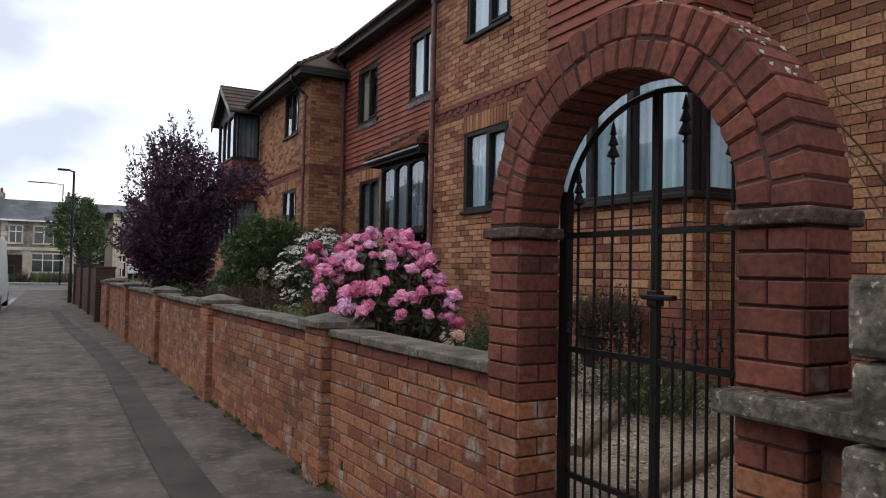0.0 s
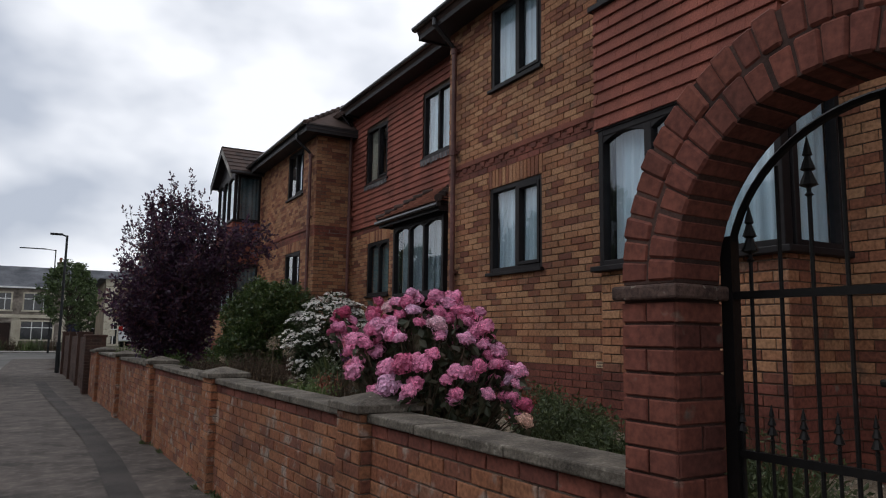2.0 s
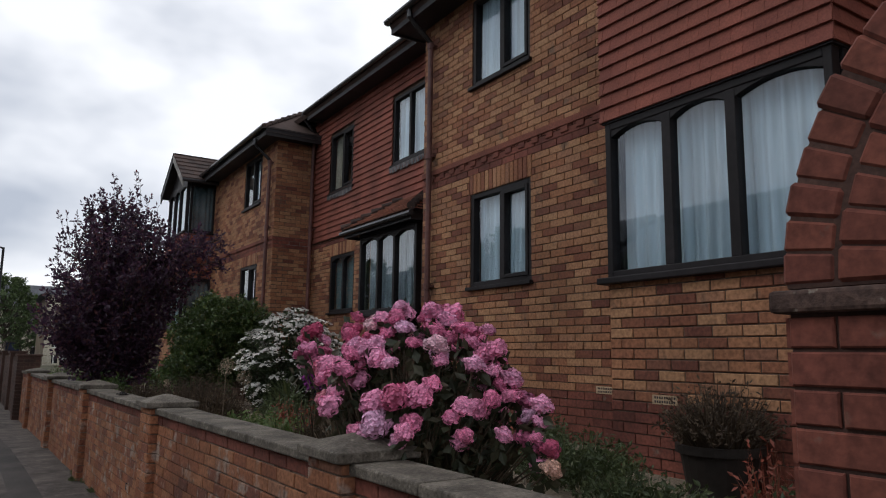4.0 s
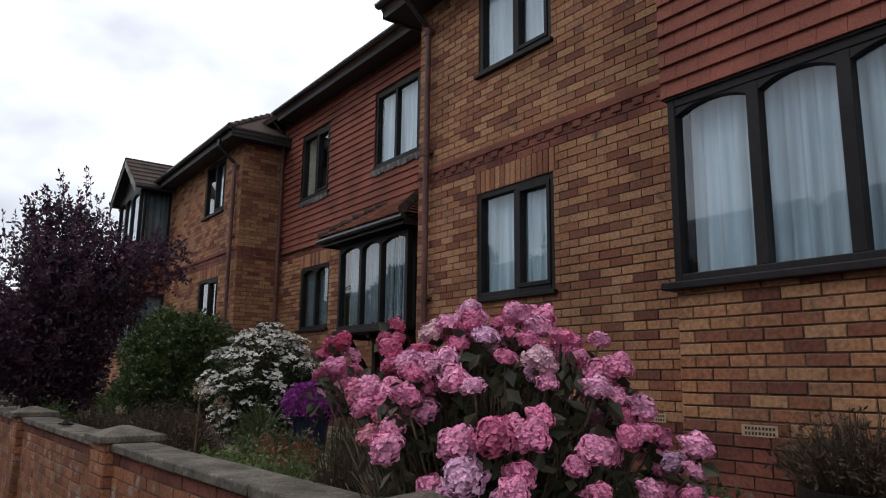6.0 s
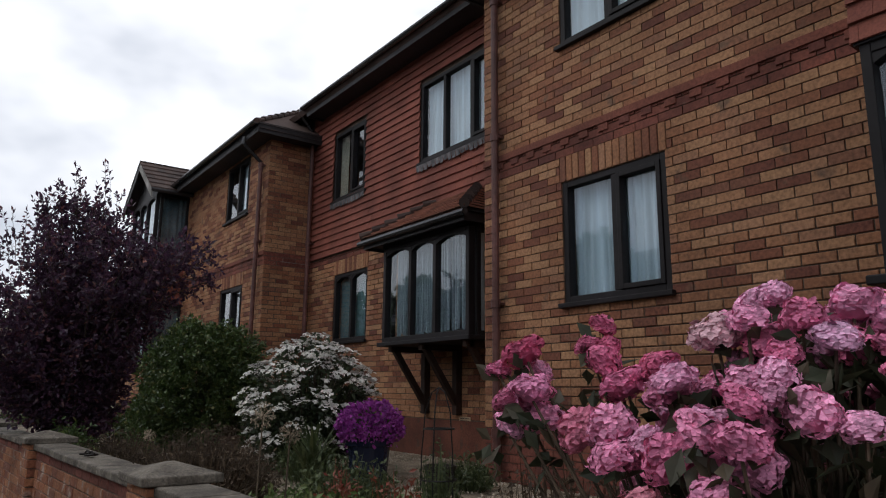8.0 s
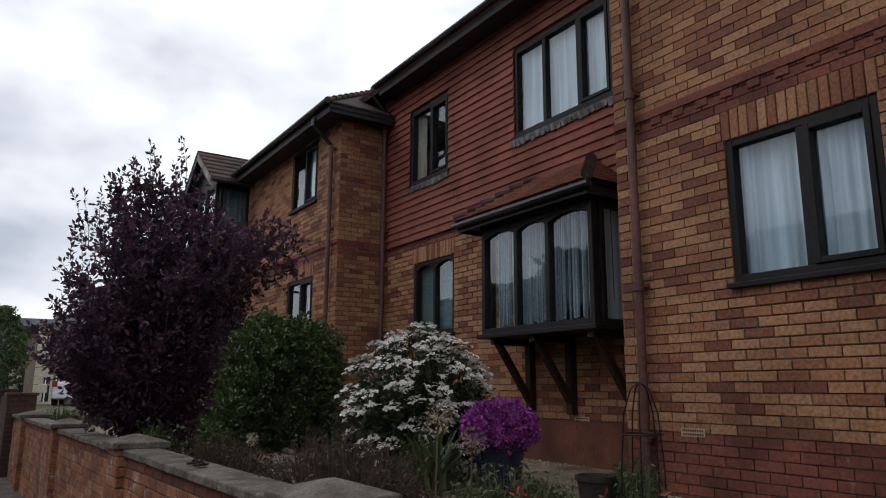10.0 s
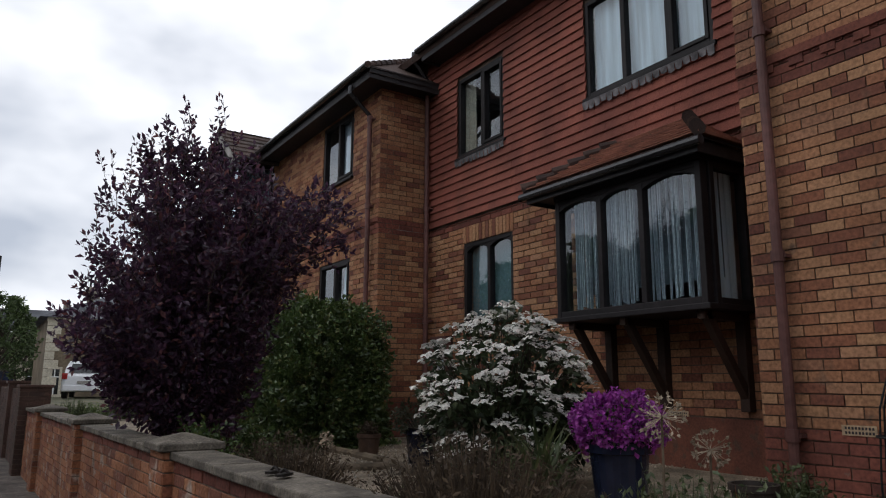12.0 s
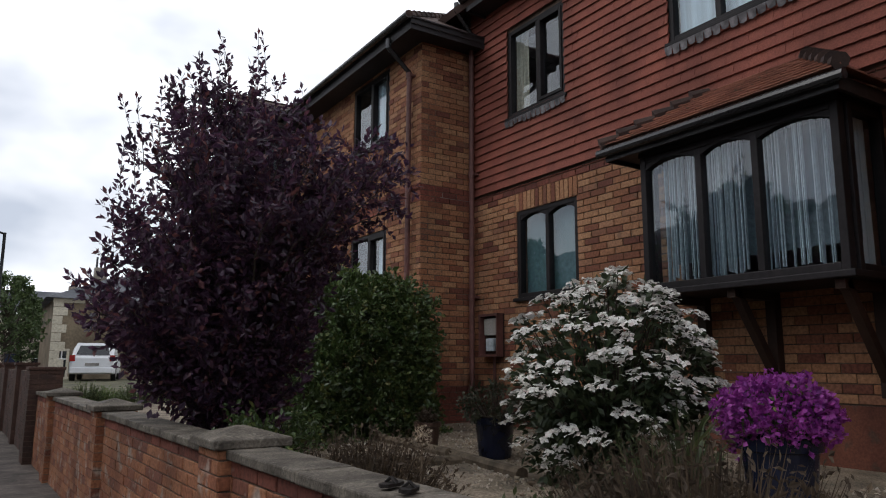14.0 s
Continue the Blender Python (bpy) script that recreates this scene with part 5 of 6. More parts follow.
def plum_span(z):
    for (z0, c0, r0), (z1, c1, r1) in zip(PLUM_FORM, PLUM_FORM[1:]):
        if z0 <= z <= z1:
            f = (z - z0) / (z1 - z0)
            return c0 + (c1 - c0) * f, r0 + (r1 - r0) * f
    return PLUM_FORM[-1][1], 0.2


def plum_tree(at, label, mat, seed):
    """Several stems that fork into arching limbs, each feathered with leafy twigs; young shoots stand up out of the crown."""
    rng = random.Random(seed)
    base = Vector(at)
    t = thing("purple_plum_tree", at, label, "tree")
    crown, wood = Soup(), Soup()

    def clear(p):
        return p.z > 1.22 or p.x > wall_x(p.y) + 0.24

    def twig(p, d, length, r, leaves, size):
        """A thin twig with leaves set to either side of it."""
        n = 4
        for j in range(n):
            q = p + d * (length / n)
            if not clear(q):
                return
            wood.tube(p, q, r, r * 0.75, n=4, cap=False)
            for _ in range(max(1, leaves // n)):
                c = p.lerp(q, rng.random())
                leaf(crown, c + rand_dir(rng) * 0.012, (d * 0.7 + rand_dir(rng)).normalized(), size * rng.uniform(0.65, 1.2), 0.5, rng)
            p, r = q, r * 0.75
            d = (d + rand_dir(rng) * 0.22 + Vector((0, 0, 0.03))).normalized()
        leaf(crown, p, d, size, 0.5, rng)

    for i in range(118):
        z = rng.uniform(1.0, 3.60)
        cx, r = plum_span(z)
        a = rng.uniform(0, 2 * math.pi)
        f = 0.96 if i % 3 else rng.uniform(0.35, 0.8)
        lump = 1 + 0.24 * noise.noise((math.cos(a) * 1.7 + 4, math.sin(a) * 1.7, z * 1.5))
        end = Vector((cx + math.cos(a) * r * f * lump, base.y + math.sin(a) * r * 0.86 * f * lump, z))
        knee = Vector((base.x + (end.x - base.x) * 0.35, base.y + (end.y - base.y) * 0.35, base.z + (z - base.z) * 0.72))
        p, w, n = base + rand_dir(rng) * 0.05, rng.uniform(0.018, 0.030), 9
        for j in range(1, n + 1):
            u = j / n
            q = base * (1 - u) ** 2 + knee * (2 * u * (1 - u)) + end * u * u + rand_dir(rng) * 0.025
            wood.tube(p, q, w, w * 0.82, n=6, cap=False)
            way = (q - p).normalized()
            p, w = q, w * 0.82
            if u > 0.33:
                for _ in range(3):
                    twig(p, (way * 0.6 + rand_dir(rng, -0.35) * 0.9).normalized(), rng.uniform(0.16, 0.34), w * 0.5, 19, 0.066)
        twig(p, (way + Vector((0, 0, 0.25))).normalized(), rng.uniform(0.2, 0.34), w, 18, 0.070)
    # upright shoots of this year along the top and the street side
    for x, y, z, up in ((1.68, 13.12, 3.66, 0.44), (1.74, 13.2, 3.66, 0.36), (2.02, 13.22, 3.62, 0.56), (1.90, 13.1, 3.6, 0.3), (1.16, 13.3, 3.12, 0.42), (1.26, 13.0, 3.2, 0.3), (1.06, 13.3, 2.9, 0.26), (1.40, 13.3, 3.45, 0.28), (2.4, 13.3, 3.25, 0.22), (2.7, 13.1, 3.15, 0.20), (1.6, 13.5, 3.4, 0.34), (2.1, 13.2, 3.45, 0.40)):
        for _ in range(2):
            d = Vector((rng.uniform(-0.22, 0.22), rng.uniform(-0.22, 0.22), 1)).normalized()
            twig(Vector((x, y, z)) + rand_dir(rng) * 0.06 - d * 0.15, d, up + 0.13, 0.005, 26, 0.064)
    # long limbs that reach out towards the house
    for x, z in ((3.42, 3.24), (3.36, 3.0), (3.2, 2.75), (3.3, 3.12)):
        p = Vector((2.5, 13.2, z - 0.25))
        d = (Vector((x, 13.0, z)) - p).normalized()
        for _ in range(5):
            q = p + d * 0.16
            wood.tube(p, q, 0.007, 0.006, n=5, cap=False)
            for _ in range(3):
                twig(q, (d * 0.8 + rand_dir(rng)).normalized(), 0.22, 0.004, 14, 0.068)
            p, d = q, (d + rand_dir(rng) * 0.12).normalized()
    # dense shaded inner leaves
    for _ in range(900):
        z = 0.78 + 2.45 * rng.random() ** 1.15
        cx, r = plum_span(z)
        a, f = rng.uniform(0, 6.283), math.sqrt(rng.random()) * 0.8
        c = Vector((cx + math.cos(a) * r * f, base.y + math.sin(a) * r * 0.86 * f, z))
        if clear(c + Vector((-0.15, 0, 0))):
            spray(crown, c, rand_dir(rng), 0.2, 16, 0.075, 0.52, rng, 0.09)
    part("trunk", wood, BARK, t)
    part("crown", crown, mat, t, kind="stuff")


plum_tree((1.88, 13.2, GZ), "dense dark purple-leaved plum tree behind the street wall", PURPLE, 11)


def bush(name, at, rad, label, leafmat, n, size, seed, wide=0.5, flat=0.0, category="bush", boxy=2.0, twigs=60, per=14, shell=0.4):
    rng = random.Random(seed)
    c = Vector(at)
    b = thing(name, at, label, category)
    s, w = Soup(), Soup()
    for i in range(n):
        d = rand_dir(rng, -0.15)
        k = (abs(d.x) ** boxy + abs(d.y) ** boxy + abs(d.z) ** boxy) ** (-1 / boxy)
        f = rng.uniform(shell, 1.0) ** 0.6 * (1 + 0.14 * noise.noise((d.x * 2.5 + seed, d.y * 2.5, d.z * 2.5)))
        p = c + Vector((d.x * k * rad[0], d.y * k * rad[1], max(0.03, d.z * k * rad[2] + rad[2] * 0.08))) * f
        spray(s, p, d, size * 1.6, per, size, wide, rng, size * 0.7)
        if i < twigs:
            w.tube(c + Vector((d.x * 0.1, d.y * 0.1, 0.0)), p, 0.008, 0.003, n=5, cap=False)
    part("stem_tangle", w, BARK if leafmat is not BROWNBUSH else TWIG, b)
    part("foliage", s, leafmat, b, kind="stuff")
    return b


bush("laurel_bush", (3.90, 14.98, GZ), (0.80, 0.68, 1.60), "clipped dark green laurel bush beside the house", LAUREL, 3600, 0.066, 21, wide=0.6, boxy=3.4, shell=0.45)
bush("low_green_shrub", (3.05, 14.55, GZ), (0.34, 0.36, 0.62), "low glossy green shrub at the foot of the laurel", LAUREL, 170, 0.08, 24)
bush("low_green_shrub", (1.75, 12.2, GZ), (0.28, 0.40, 0.42), "low dark green shrub behind the coping", LAUREL, 90, 0.06, 22)
bush("low_green_shrub", (2.45, 13.9, GZ), (0.4, 0.4, 0.5), "low dark green shrub under the plum tree", LAUREL, 110, 0.07, 29)


def fine_bush(name, at, rad, label, mat, n, seed, length=0.22, width=0.006, category="bush"):
    """Many thin upright stems with specks of leaf."""
    rng = random.Random(seed)
    c = Vector(at)
    b = thing(name, at, label, category)
    s, lv = Soup(), Soup()
    for i in range(n):
        a, f = rng.uniform(0, 2 * math.pi), math.sqrt(rng.random())
        h = rad[2] * math.sqrt(max(0.08, 1 - f * f * 0.85)) * rng.uniform(0.55, 1.08)
        root = c + Vector((math.cos(a) * f * rad[0] * 0.55, math.sin(a) * f * rad[1] * 0.55, 0))
        tip = c + Vector((math.cos(a) * f * rad[0] * 1.1, math.sin(a) * f * rad[1] * 1.1, h))
        mid = root.lerp(tip, 0.55) + Vector((rng.uniform(-0.03, 0.03), rng.uniform(-0.03, 0.03), 0.03))
        sd = Vector((math.sin(a * 7.3), math.cos(a * 7.3), 0)) * width
        s.add([root - sd, root + sd, mid + sd * 0.8, mid - sd * 0.8, tip], ((0, 1, 2, 3), (3, 2, 4)))
        for _ in range(5):
            p = root.lerp(tip, rng.uniform(0.35, 1.0))
            leaf(lv, p, rand_dir(rng), length * 0.14 * rng.uniform(0.6, 1.4), 0.4, rng)
    part("stalk_tuft", s, mat, b, kind="stuff")
    part("foliage", lv, mat, b, kind="stuff")
    return b


fine_bush("dry_lavender_bush", (2.08, 9.05, GZ), (0.48, 0.62, 0.60), "dry brown lavender bush in gravel", BROWNBUSH, 1300, 31)
fine_bush("dry_lavender_bush", (1.95, 10.9, GZ), (0.42, 0.55, 0.48), "dry brown lavender bush in gravel", BROWNBUSH, 700, 32)
fine_bush("dry_shrub", (4.02, 4.55, GZ + 0.28), (0.36, 0.36, 0.42), "grey-brown shrub growing in a black tub", BROWNBUSH, 400, 33)
fine_bush("dry_shrub", (2.35, 5.95, GZ), (0.40, 0.40, 0.62), "leafless brown stems beside the hydrangea", BROWNBUSH, 350, 34)
fine_bush("dry_shrub", (2.0, 5.74, GZ), (0.24, 0.22, 0.66), "leafless brown stems beside the hydrangea", BROWNBUSH, 260, 35)
for at, rad, n, seed, m in (((2.1, 6.9), (0.45, 0.75, 0.40), 500, 41, GRASS), ((2.15, 7.8), (0.40, 0.60, 0.34), 420, 42, GRASS), ((2.9, 8.6), (0.4, 0.5, 0.42), 320, 43, GREEN), ((3.45, 10.35), (0.30, 0.35, 0.55), 140, 44, GREEN),
                            ((3.55, 5.3), (0.42, 0.55, 0.34), 420, 45, GREEN), ((3.2, 4.4), (0.30, 0.50, 0.26), 260, 46, GREEN), ((4.25, 6.6), (0.28, 0.5, 0.36), 260, 47, GREEN), ((4.3, 9.0), (0.22, 0.25, 0.32), 160, 48, GREEN), ((2.6, 10.2), (0.3, 0.4, 0.2), 160, 49, GREEN), ((3.6, 3.6), (0.4, 0.5, 0.45), 260, 50, GREEN)):
    fine_bush("garden_grass" if m is GRASS else "green_perennial", (at[0], at[1], gz(*at)), rad, "tufts of pale green garden grass" if m is GRASS else "green feathery perennial in the gravel", m, n, seed, 0.3, 0.005, "plant")

for at, rad, n, seed in (((2.45, 7.3), (0.16, 0.2, 0.50), 60, 151), ((2.6, 8.1), (0.14, 0.16, 0.46), 50, 152), ((3.7, 6.1), (0.18, 0.2, 0.42), 50, 153), ((3.75, 4.05), (0.2, 0.2, 0.5), 50, 154)):
    fine_bush("red_perennial", (at[0], at[1], gz(*at)), rad, "rusty red flower spikes among the grass", REDSPIKE, n, seed, 0.3, 0.005, "plant")

# ---- hydrangea ----
ROSE = material("rose_petal", [(0.0, (0.56, 0.10, 0.20)), (0.35, (0.64, 0.17, 0.31)), (0.7, (0.70, 0.26, 0.44)), (0.92, (0.66, 0.20, 0.30)), (1.0, (0.66, 0.36, 0.36))], rand="object", rough=0.75, grain=25, stain=9, stain_amount=0.3, bump=0.1, vary=0.34)
MAUVE = material("mauve_petal", [(0.0, (0.72, 0.19, 0.35)), (0.3, (0.77, 0.29, 0.47)), (0.6, (0.80, 0.39, 0.58)), (0.85, (0.74, 0.22, 0.38)), (0.95, (0.70, 0.42, 0.60)), (1.0, (0.74, 0.46, 0.36))], rand="object", rough=0.75, grain=25, stain=9, stain_amount=0.3, bump=0.1, vary=0.34)


def flower_head(seed, squash, mat):
    """A mophead of four-petalled florets, each dished and set at its own tilt."""
    rng = random.Random(seed)
    s = Soup()
    n = 92
    for i in range(n):
        z = 1 - 1.72 * (i + 0.5) / n
        a = i * 2.39996 + rng.uniform(-0.1, 0.1)
        d = Vector((math.sqrt(max(0, 1 - z * z)) * math.cos(a), math.sqrt(max(0, 1 - z * z)) * math.sin(a), z))
        c = d * (0.86 + 0.16 * rng.random())
        axis = (d + rand_dir(rng) * 0.42).normalized()
        t = axis.orthogonal().normalized()
        b = axis.cross(t)
        turn = rng.uniform(0, 6)
        for k in range(4):
            ang = turn + k * math.pi / 2
            e = t * math.cos(ang) + b * math.sin(ang)
            f = t * -math.sin(ang) + b * math.cos(ang)
            L = 0.225 * rng.uniform(0.85, 1.15)
            lift = rng.uniform(0.02, 0.09)
            s.add([c, c + e * L * 0.55 + f * L * 0.52 + axis * lift, c + e * L * 1.05 + axis * lift * 0.4, c + e * L * 0.55 - f * L * 0.52 + axis * lift], ((0, 1, 2), (0, 2, 3)))
    s.lathe([(0.05, -0.75), (0.55, -0.55), (0.76, -0.1), (0.70, 0.4), (0.45, 0.68), (0.1, 0.80)], n=10)
    lump = [1 + 0.34 * noise.noise(Vector(q) * 1.2 + Vector((seed * 3.0, 0, 0))) for q in s.v]
    s.v = [(x * k, y * k, z * k * squash) for (x, y, z), k in zip(s.v, lump)]
    return s.mesh("flower_head", mat)


def hydrangea(at, rad):
    rng = random.Random(77)
    c = Vector(at)
    h = thing("hydrangea_bush", at, "large hydrangea in full pink and mauve bloom behind the wall", "hydrangea")
    heads = [[flower_head(k, q, m) for k, q in ((1, 0.72), (2, 0.86), (3, 0.66), (4, 0.78))] for m in (ROSE, MAUVE)]
    fol, stems = Soup(), Soup()
    placed = []

    def head(p, lean, r):
        rosy = rng.random() < (0.85 if p.y > 5.35 else 0.12)
        ob = new("flower_head", heads[0 if rosy else 1][rng.randrange(4)])
        ob.matrix_basis = Matrix.Translation(p) @ lean.to_track_quat('Z', 'Y').to_matrix().to_4x4() @ Matrix.Diagonal((r, r, r, 1))
        hang(ob, h)
        placed.append((p, r))
        foot = Vector((c.x + (p.x - c.x) * 0.3, c.y + (p.y - c.y) * 0.35, c.z))
        mid = foot.lerp(p, 0.55) + Vector((0, 0, -0.03)) + rand_dir(rng) * 0.03
        stems.tube(foot, mid, 0.006, 0.005, n=5, cap=False).tube(mid, p - lean * r * 0.3, 0.005, 0.004, n=5, cap=False)
        for _ in range(6):
            leaf(fol, p - lean * r * rng.uniform(0.8, 2.2) + rand_dir(rng) * 0.03, (rand_dir(rng) + Vector((0, 0, -0.25))).normalized(), rng.uniform(0.05, 0.095), 0.6, rng)

    # clusters of heads over the dome, with dark gaps between them
    tries, centres = 0, []
    while len(centres) < 50 and tries < 4000:
        tries += 1
        d = rand_dir(rng, 0.0)
        p = c + Vector((d.x * rad[0], d.y * rad[1], 0.26 + d.z * (rad[2] - 0.26))) * (1 + 0.12 * noise.noise((d.x * 2.2, d.y * 2.2, d.z * 2.2 + 3)))
        if p.z < 1.16 or (p.x < wall_x(p.y) + 0.02 and p.z < 1.26) or (p.z < 1.36 and p.y > 5.1 and p.x < 2.2):
            continue
        if any((p - q).length < 0.15 for q in centres):
            continue
        centres.append(p)
        for _ in range(rng.choice((1, 2, 3, 3, 4))):
            r = rng.uniform(0.038, 0.066)
            for _ in range(12):
                q = p + (rand_dir(rng) - d * 0.1) * rng.uniform(0.03, 0.09)
                if all((q - w).length > (r + k) * 0.72 for w, k in placed):
                    head(q, (d * 0.8 + Vector((0, 0, 0.75)) + rand_dir(rng) * 0.25).normalized(), r)
                    break
    # sprays that stand out of the dome
    for ax, ay, az, k in ((2.06, 5.56, 1.68, 4), (1.86, 5.62, 1.47, 5), (1.92, 5.72, 1.58, 4), (2.12, 5.08, 1.69, 4), (2.28, 4.92, 1.67, 4), (2.33, 4.76, 1.60, 4), (2.36, 4.62, 1.50, 4), (2.42, 4.50, 1.33, 4), (2.42, 4.36, 1.22, 3), (2.44, 4.30, 1.08, 4), (1.80, 4.95, 1.46, 4)):
        for _ in range(k):
            r = rng.uniform(0.036, 0.062)
            for _ in range(12):
                p = Vector((ax, ay, az)) + rand_dir(rng) * rng.uniform(0.02, 0.09)
                if all((p - w).length > (r + q) * 0.7 for w, q in placed):
                    head(p, (Vector((0, 0, 1)) + rand_dir(rng) * 0.5).normalized(), r)
                    break
    for _ in range(3000):
        d = rand_dir(rng, -0.05)
        f = rng.uniform(0.35, 0.88)
        p = c + Vector((d.x * rad[0] * f, d.y * rad[1] * f, 0.15 + max(0, d.z) * (rad[2] - 0.2) * f))
        if p.z < 1.2 and p.y > 5.3:
            continue
        leaf(fol, p, (d + rand_dir(rng)).normalized(), rng.uniform(0.05, 0.09), 0.6, rng)
    # bare brown stems on the far, shaded side
    for _ in range(420):
        d = rand_dir(rng, 0.0)
        a = c + Vector((d.x * 0.25, d.y * 0.3, 0))
        b = c + Vector((d.x * rad[0], d.y * rad[1] + 0.06, d.z * rad[2] * 0.75 + 0.12))
        m = a.lerp(b, 0.5) + rand_dir(rng) * 0.06
        stems.tube(a, m, 0.005, 0.004, n=4, cap=False).tube(m, b, 0.004, 0.002, n=4, cap=False)
    part("foliage", fol, HYDLEAF, h, kind="stuff")
    part("stem_tangle", stems, TWIG, h)


hydrangea((2.17, 5.00, GZ), (0.50, 0.68, 0.97))

# ---- white-flowering shrub ----
def white_shrub(at, rad):
    rng = random.Random(91)
    c = Vector(at)
    b = thing("white_flowering_shrub", at, "tiered shrub covered in flat white flower clusters", "flowering shrub")
    fol, stems = Soup(), Soup()
    meshes = []
    for k in range(3):
        s = Soup()
        for i in range(17):
            a, f = rng.uniform(0, 6.28), math.sqrt(rng.random())
            p = Vector((math.cos(a) * f, math.sin(a) * f * 0.7, rng.uniform(-0.12, 0.12) - 0.25 * f * f))
            turn = rng.uniform(0, 6)
            tilt = rand_dir(rng) * 0.5 + Vector((0, 0, 1))
            t = tilt.orthogonal().normalized()
            e2 = tilt.normalized().cross(t)
            for q in range(4):
                an = turn + q * math.pi / 2
                e = t * math.cos(an) + e2 * math.sin(an)
                g2 = t * -math.sin(an) + e2 * math.cos(an)
                L = 0.215
                s.add([p, p + e * L * 0.6 + g2 * L * 0.5, p + e * L * 1.1 + Vector((0, 0, -0.05)), p + e * L * 0.6 - g2 * L * 0.5], ((0, 1, 2), (0, 2, 3)))
        meshes.append(s.mesh("blossom", WHITEPETAL))
    for i in range(175):
        d = rand_dir(rng, -0.6)
        f = 0.98 + 0.14 * rng.random()
        p = c + Vector((d.x * rad[0] * f * (1.0 - 0.35 * max(0, d.z) ** 2), d.y * rad[1] * f, 0.10 + (d.z * 0.5 + 0.45) * rad[2] * f * 1.03))
        ob = new("blossom", meshes[i % 3])
        r = rng.uniform(0.095, 0.145)
        lean = (Vector((d.x, d.y, 0)) * 0.35 + Vector((0, 0, 1))).normalized()
        ob.matrix_basis = Matrix.Translation(p) @ lean.to_track_quat('Z', 'Y').to_matrix().to_4x4() @ pose(0, 0, 0, 0, 0, rng.uniform(0, 360)) @ Matrix.Diagonal((r, r, r, 1))
        hang(ob, b)
        stems.tube(c + Vector((0, 0, 0.1 + d.z * 0.1)), p, 0.008, 0.003, n=5, cap=False)
        for _ in range(9):
            leaf(fol, p + rand_dir(rng) * 0.07 - Vector((0, 0, 0.09)) - Vector((d.x, d.y, 0)) * 0.05, (d + rand_dir(rng) + Vector((0, 0, -0.3))).normalized(), rng.uniform(0.05, 0.09), 0.5, rng)
    for _ in range(4200):
        d = rand_dir(rng, -0.5)
        f = rng.uniform(0.3, 0.88)
        p = c + Vector((d.x * rad[0] * f, d.y * rad[1] * f, 0.05 + (d.z * 0.5 + 0.48) * rad[2] * f * 1.05))
        leaf(fol, p, (d + rand_dir(rng)).normalized(), rng.uniform(0.06, 0.10), 0.5, rng)
    part("foliage", fol, DEEPLEAF, b, kind="stuff")
    part("stem_tangle", stems, BARK, b)


white_shrub((3.76, 11.02, GZ), (0.63, 0.64, 1.25))

# ---- pots and what grows in them ----
BLUEPOT = material("blue_glaze", [(0.3, (0.008, 0.011, 0.028)), (0.7, (0.013, 0.018, 0.042))], rough=0.25, grain=12, bump=0.05, spec=0.5)
DARKPOT = material("dark_pot", [(0.3, (0.018, 0.014, 0.012)), (0.7, (0.032, 0.024, 0.02))], rough=0.6, grain=25)
BROWNPOT = material("brown_pot", [(0.3, (0.05, 0.03, 0.022)), (0.7, (0.08, 0.046, 0.032))], rough=0.5, grain=25)


def pot(name, x, y, r, h, mat, label):
    z = gz(x, y)
    p = thing(name, (x, y, z), label, "plant pot")
    s = Soup().lathe([(r * 0.74, -0.01), (r * 0.80, 0.02), (r * 0.95, h * 0.82), (r * 1.06, h * 0.84), (r * 1.07, h), (r * 0.93, h), (r * 0.90, h * 0.88)], (x, y, z), 24)
    part("body", s, mat, p, smooth=False)
    part("compost", Soup().lathe([(r * 0.5, h * 0.80), (r * 0.905, h * 0.88), (r * 0.3, h * 0.93)], (x, y, z), 16), SOIL, p)
    return z + h


AZ = (3.82, 9.88)
top = pot("blue_pot", *AZ, 0.20, 0.40, BLUEPOT, "tall dark blue glazed pot under the azalea")
az = thing("azalea", (*AZ, top), "round azalea smothered in magenta flowers", "azalea")
rng = random.Random(3)
fl, lf = Soup(), Soup()
for i in range(2300):
    d = rand_dir(rng, -0.25)
    f = rng.uniform(0.78, 1.04) * (1 + 0.26 * noise.noise(d * 3.3))
    p = Vector((AZ[0] + d.x * 0.285 * f, AZ[1] + d.y * 0.285 * f, top + 0.08 + d.z * 0.23 * f))
    for k in range(2):
        leaf(fl, p, (d * 0.8 + rand_dir(rng)).normalized(), rng.uniform(0.022, 0.038), 0.85, rng)
    if i % 2:
        leaf(lf, p - d * 0.06, rand_dir(rng), 0.05, 0.45, rng)
part("bloom", fl, MAGENTA, az, kind="stuff")
part("leaves", lf, LAUREL, az, kind="stuff")
top = pot("blue_pot", 3.92, 12.50, 0.17, 0.33, BLUEPOT, "dark blue glazed pot standing on the gravel")
bush("potted_shrub", (3.92, 12.50, top), (0.27, 0.27, 0.22), "small green and bronze shrub in a blue pot", HYDLEAF, 60, 0.05, 61, category="plant")
top = pot("brown_pot", 3.76, 13.32, 0.12, 0.24, BROWNPOT, "small brown clay pot standing on the gravel")
fine_bush("potted_grass", (3.76, 13.32, top), (0.10, 0.10, 0.14), "wispy pale grass in a brown pot", BROWNBUSH, 60, 62, category="plant")
pot("dark_pot", 4.02, 9.06, 0.13, 0.22, DARKPOT, "dark empty pot standing on the gravel")
pot("black_tub", 4.02, 4.55, 0.24, 0.30, DARKPOT, "black plastic tub in the gravel by the bay")


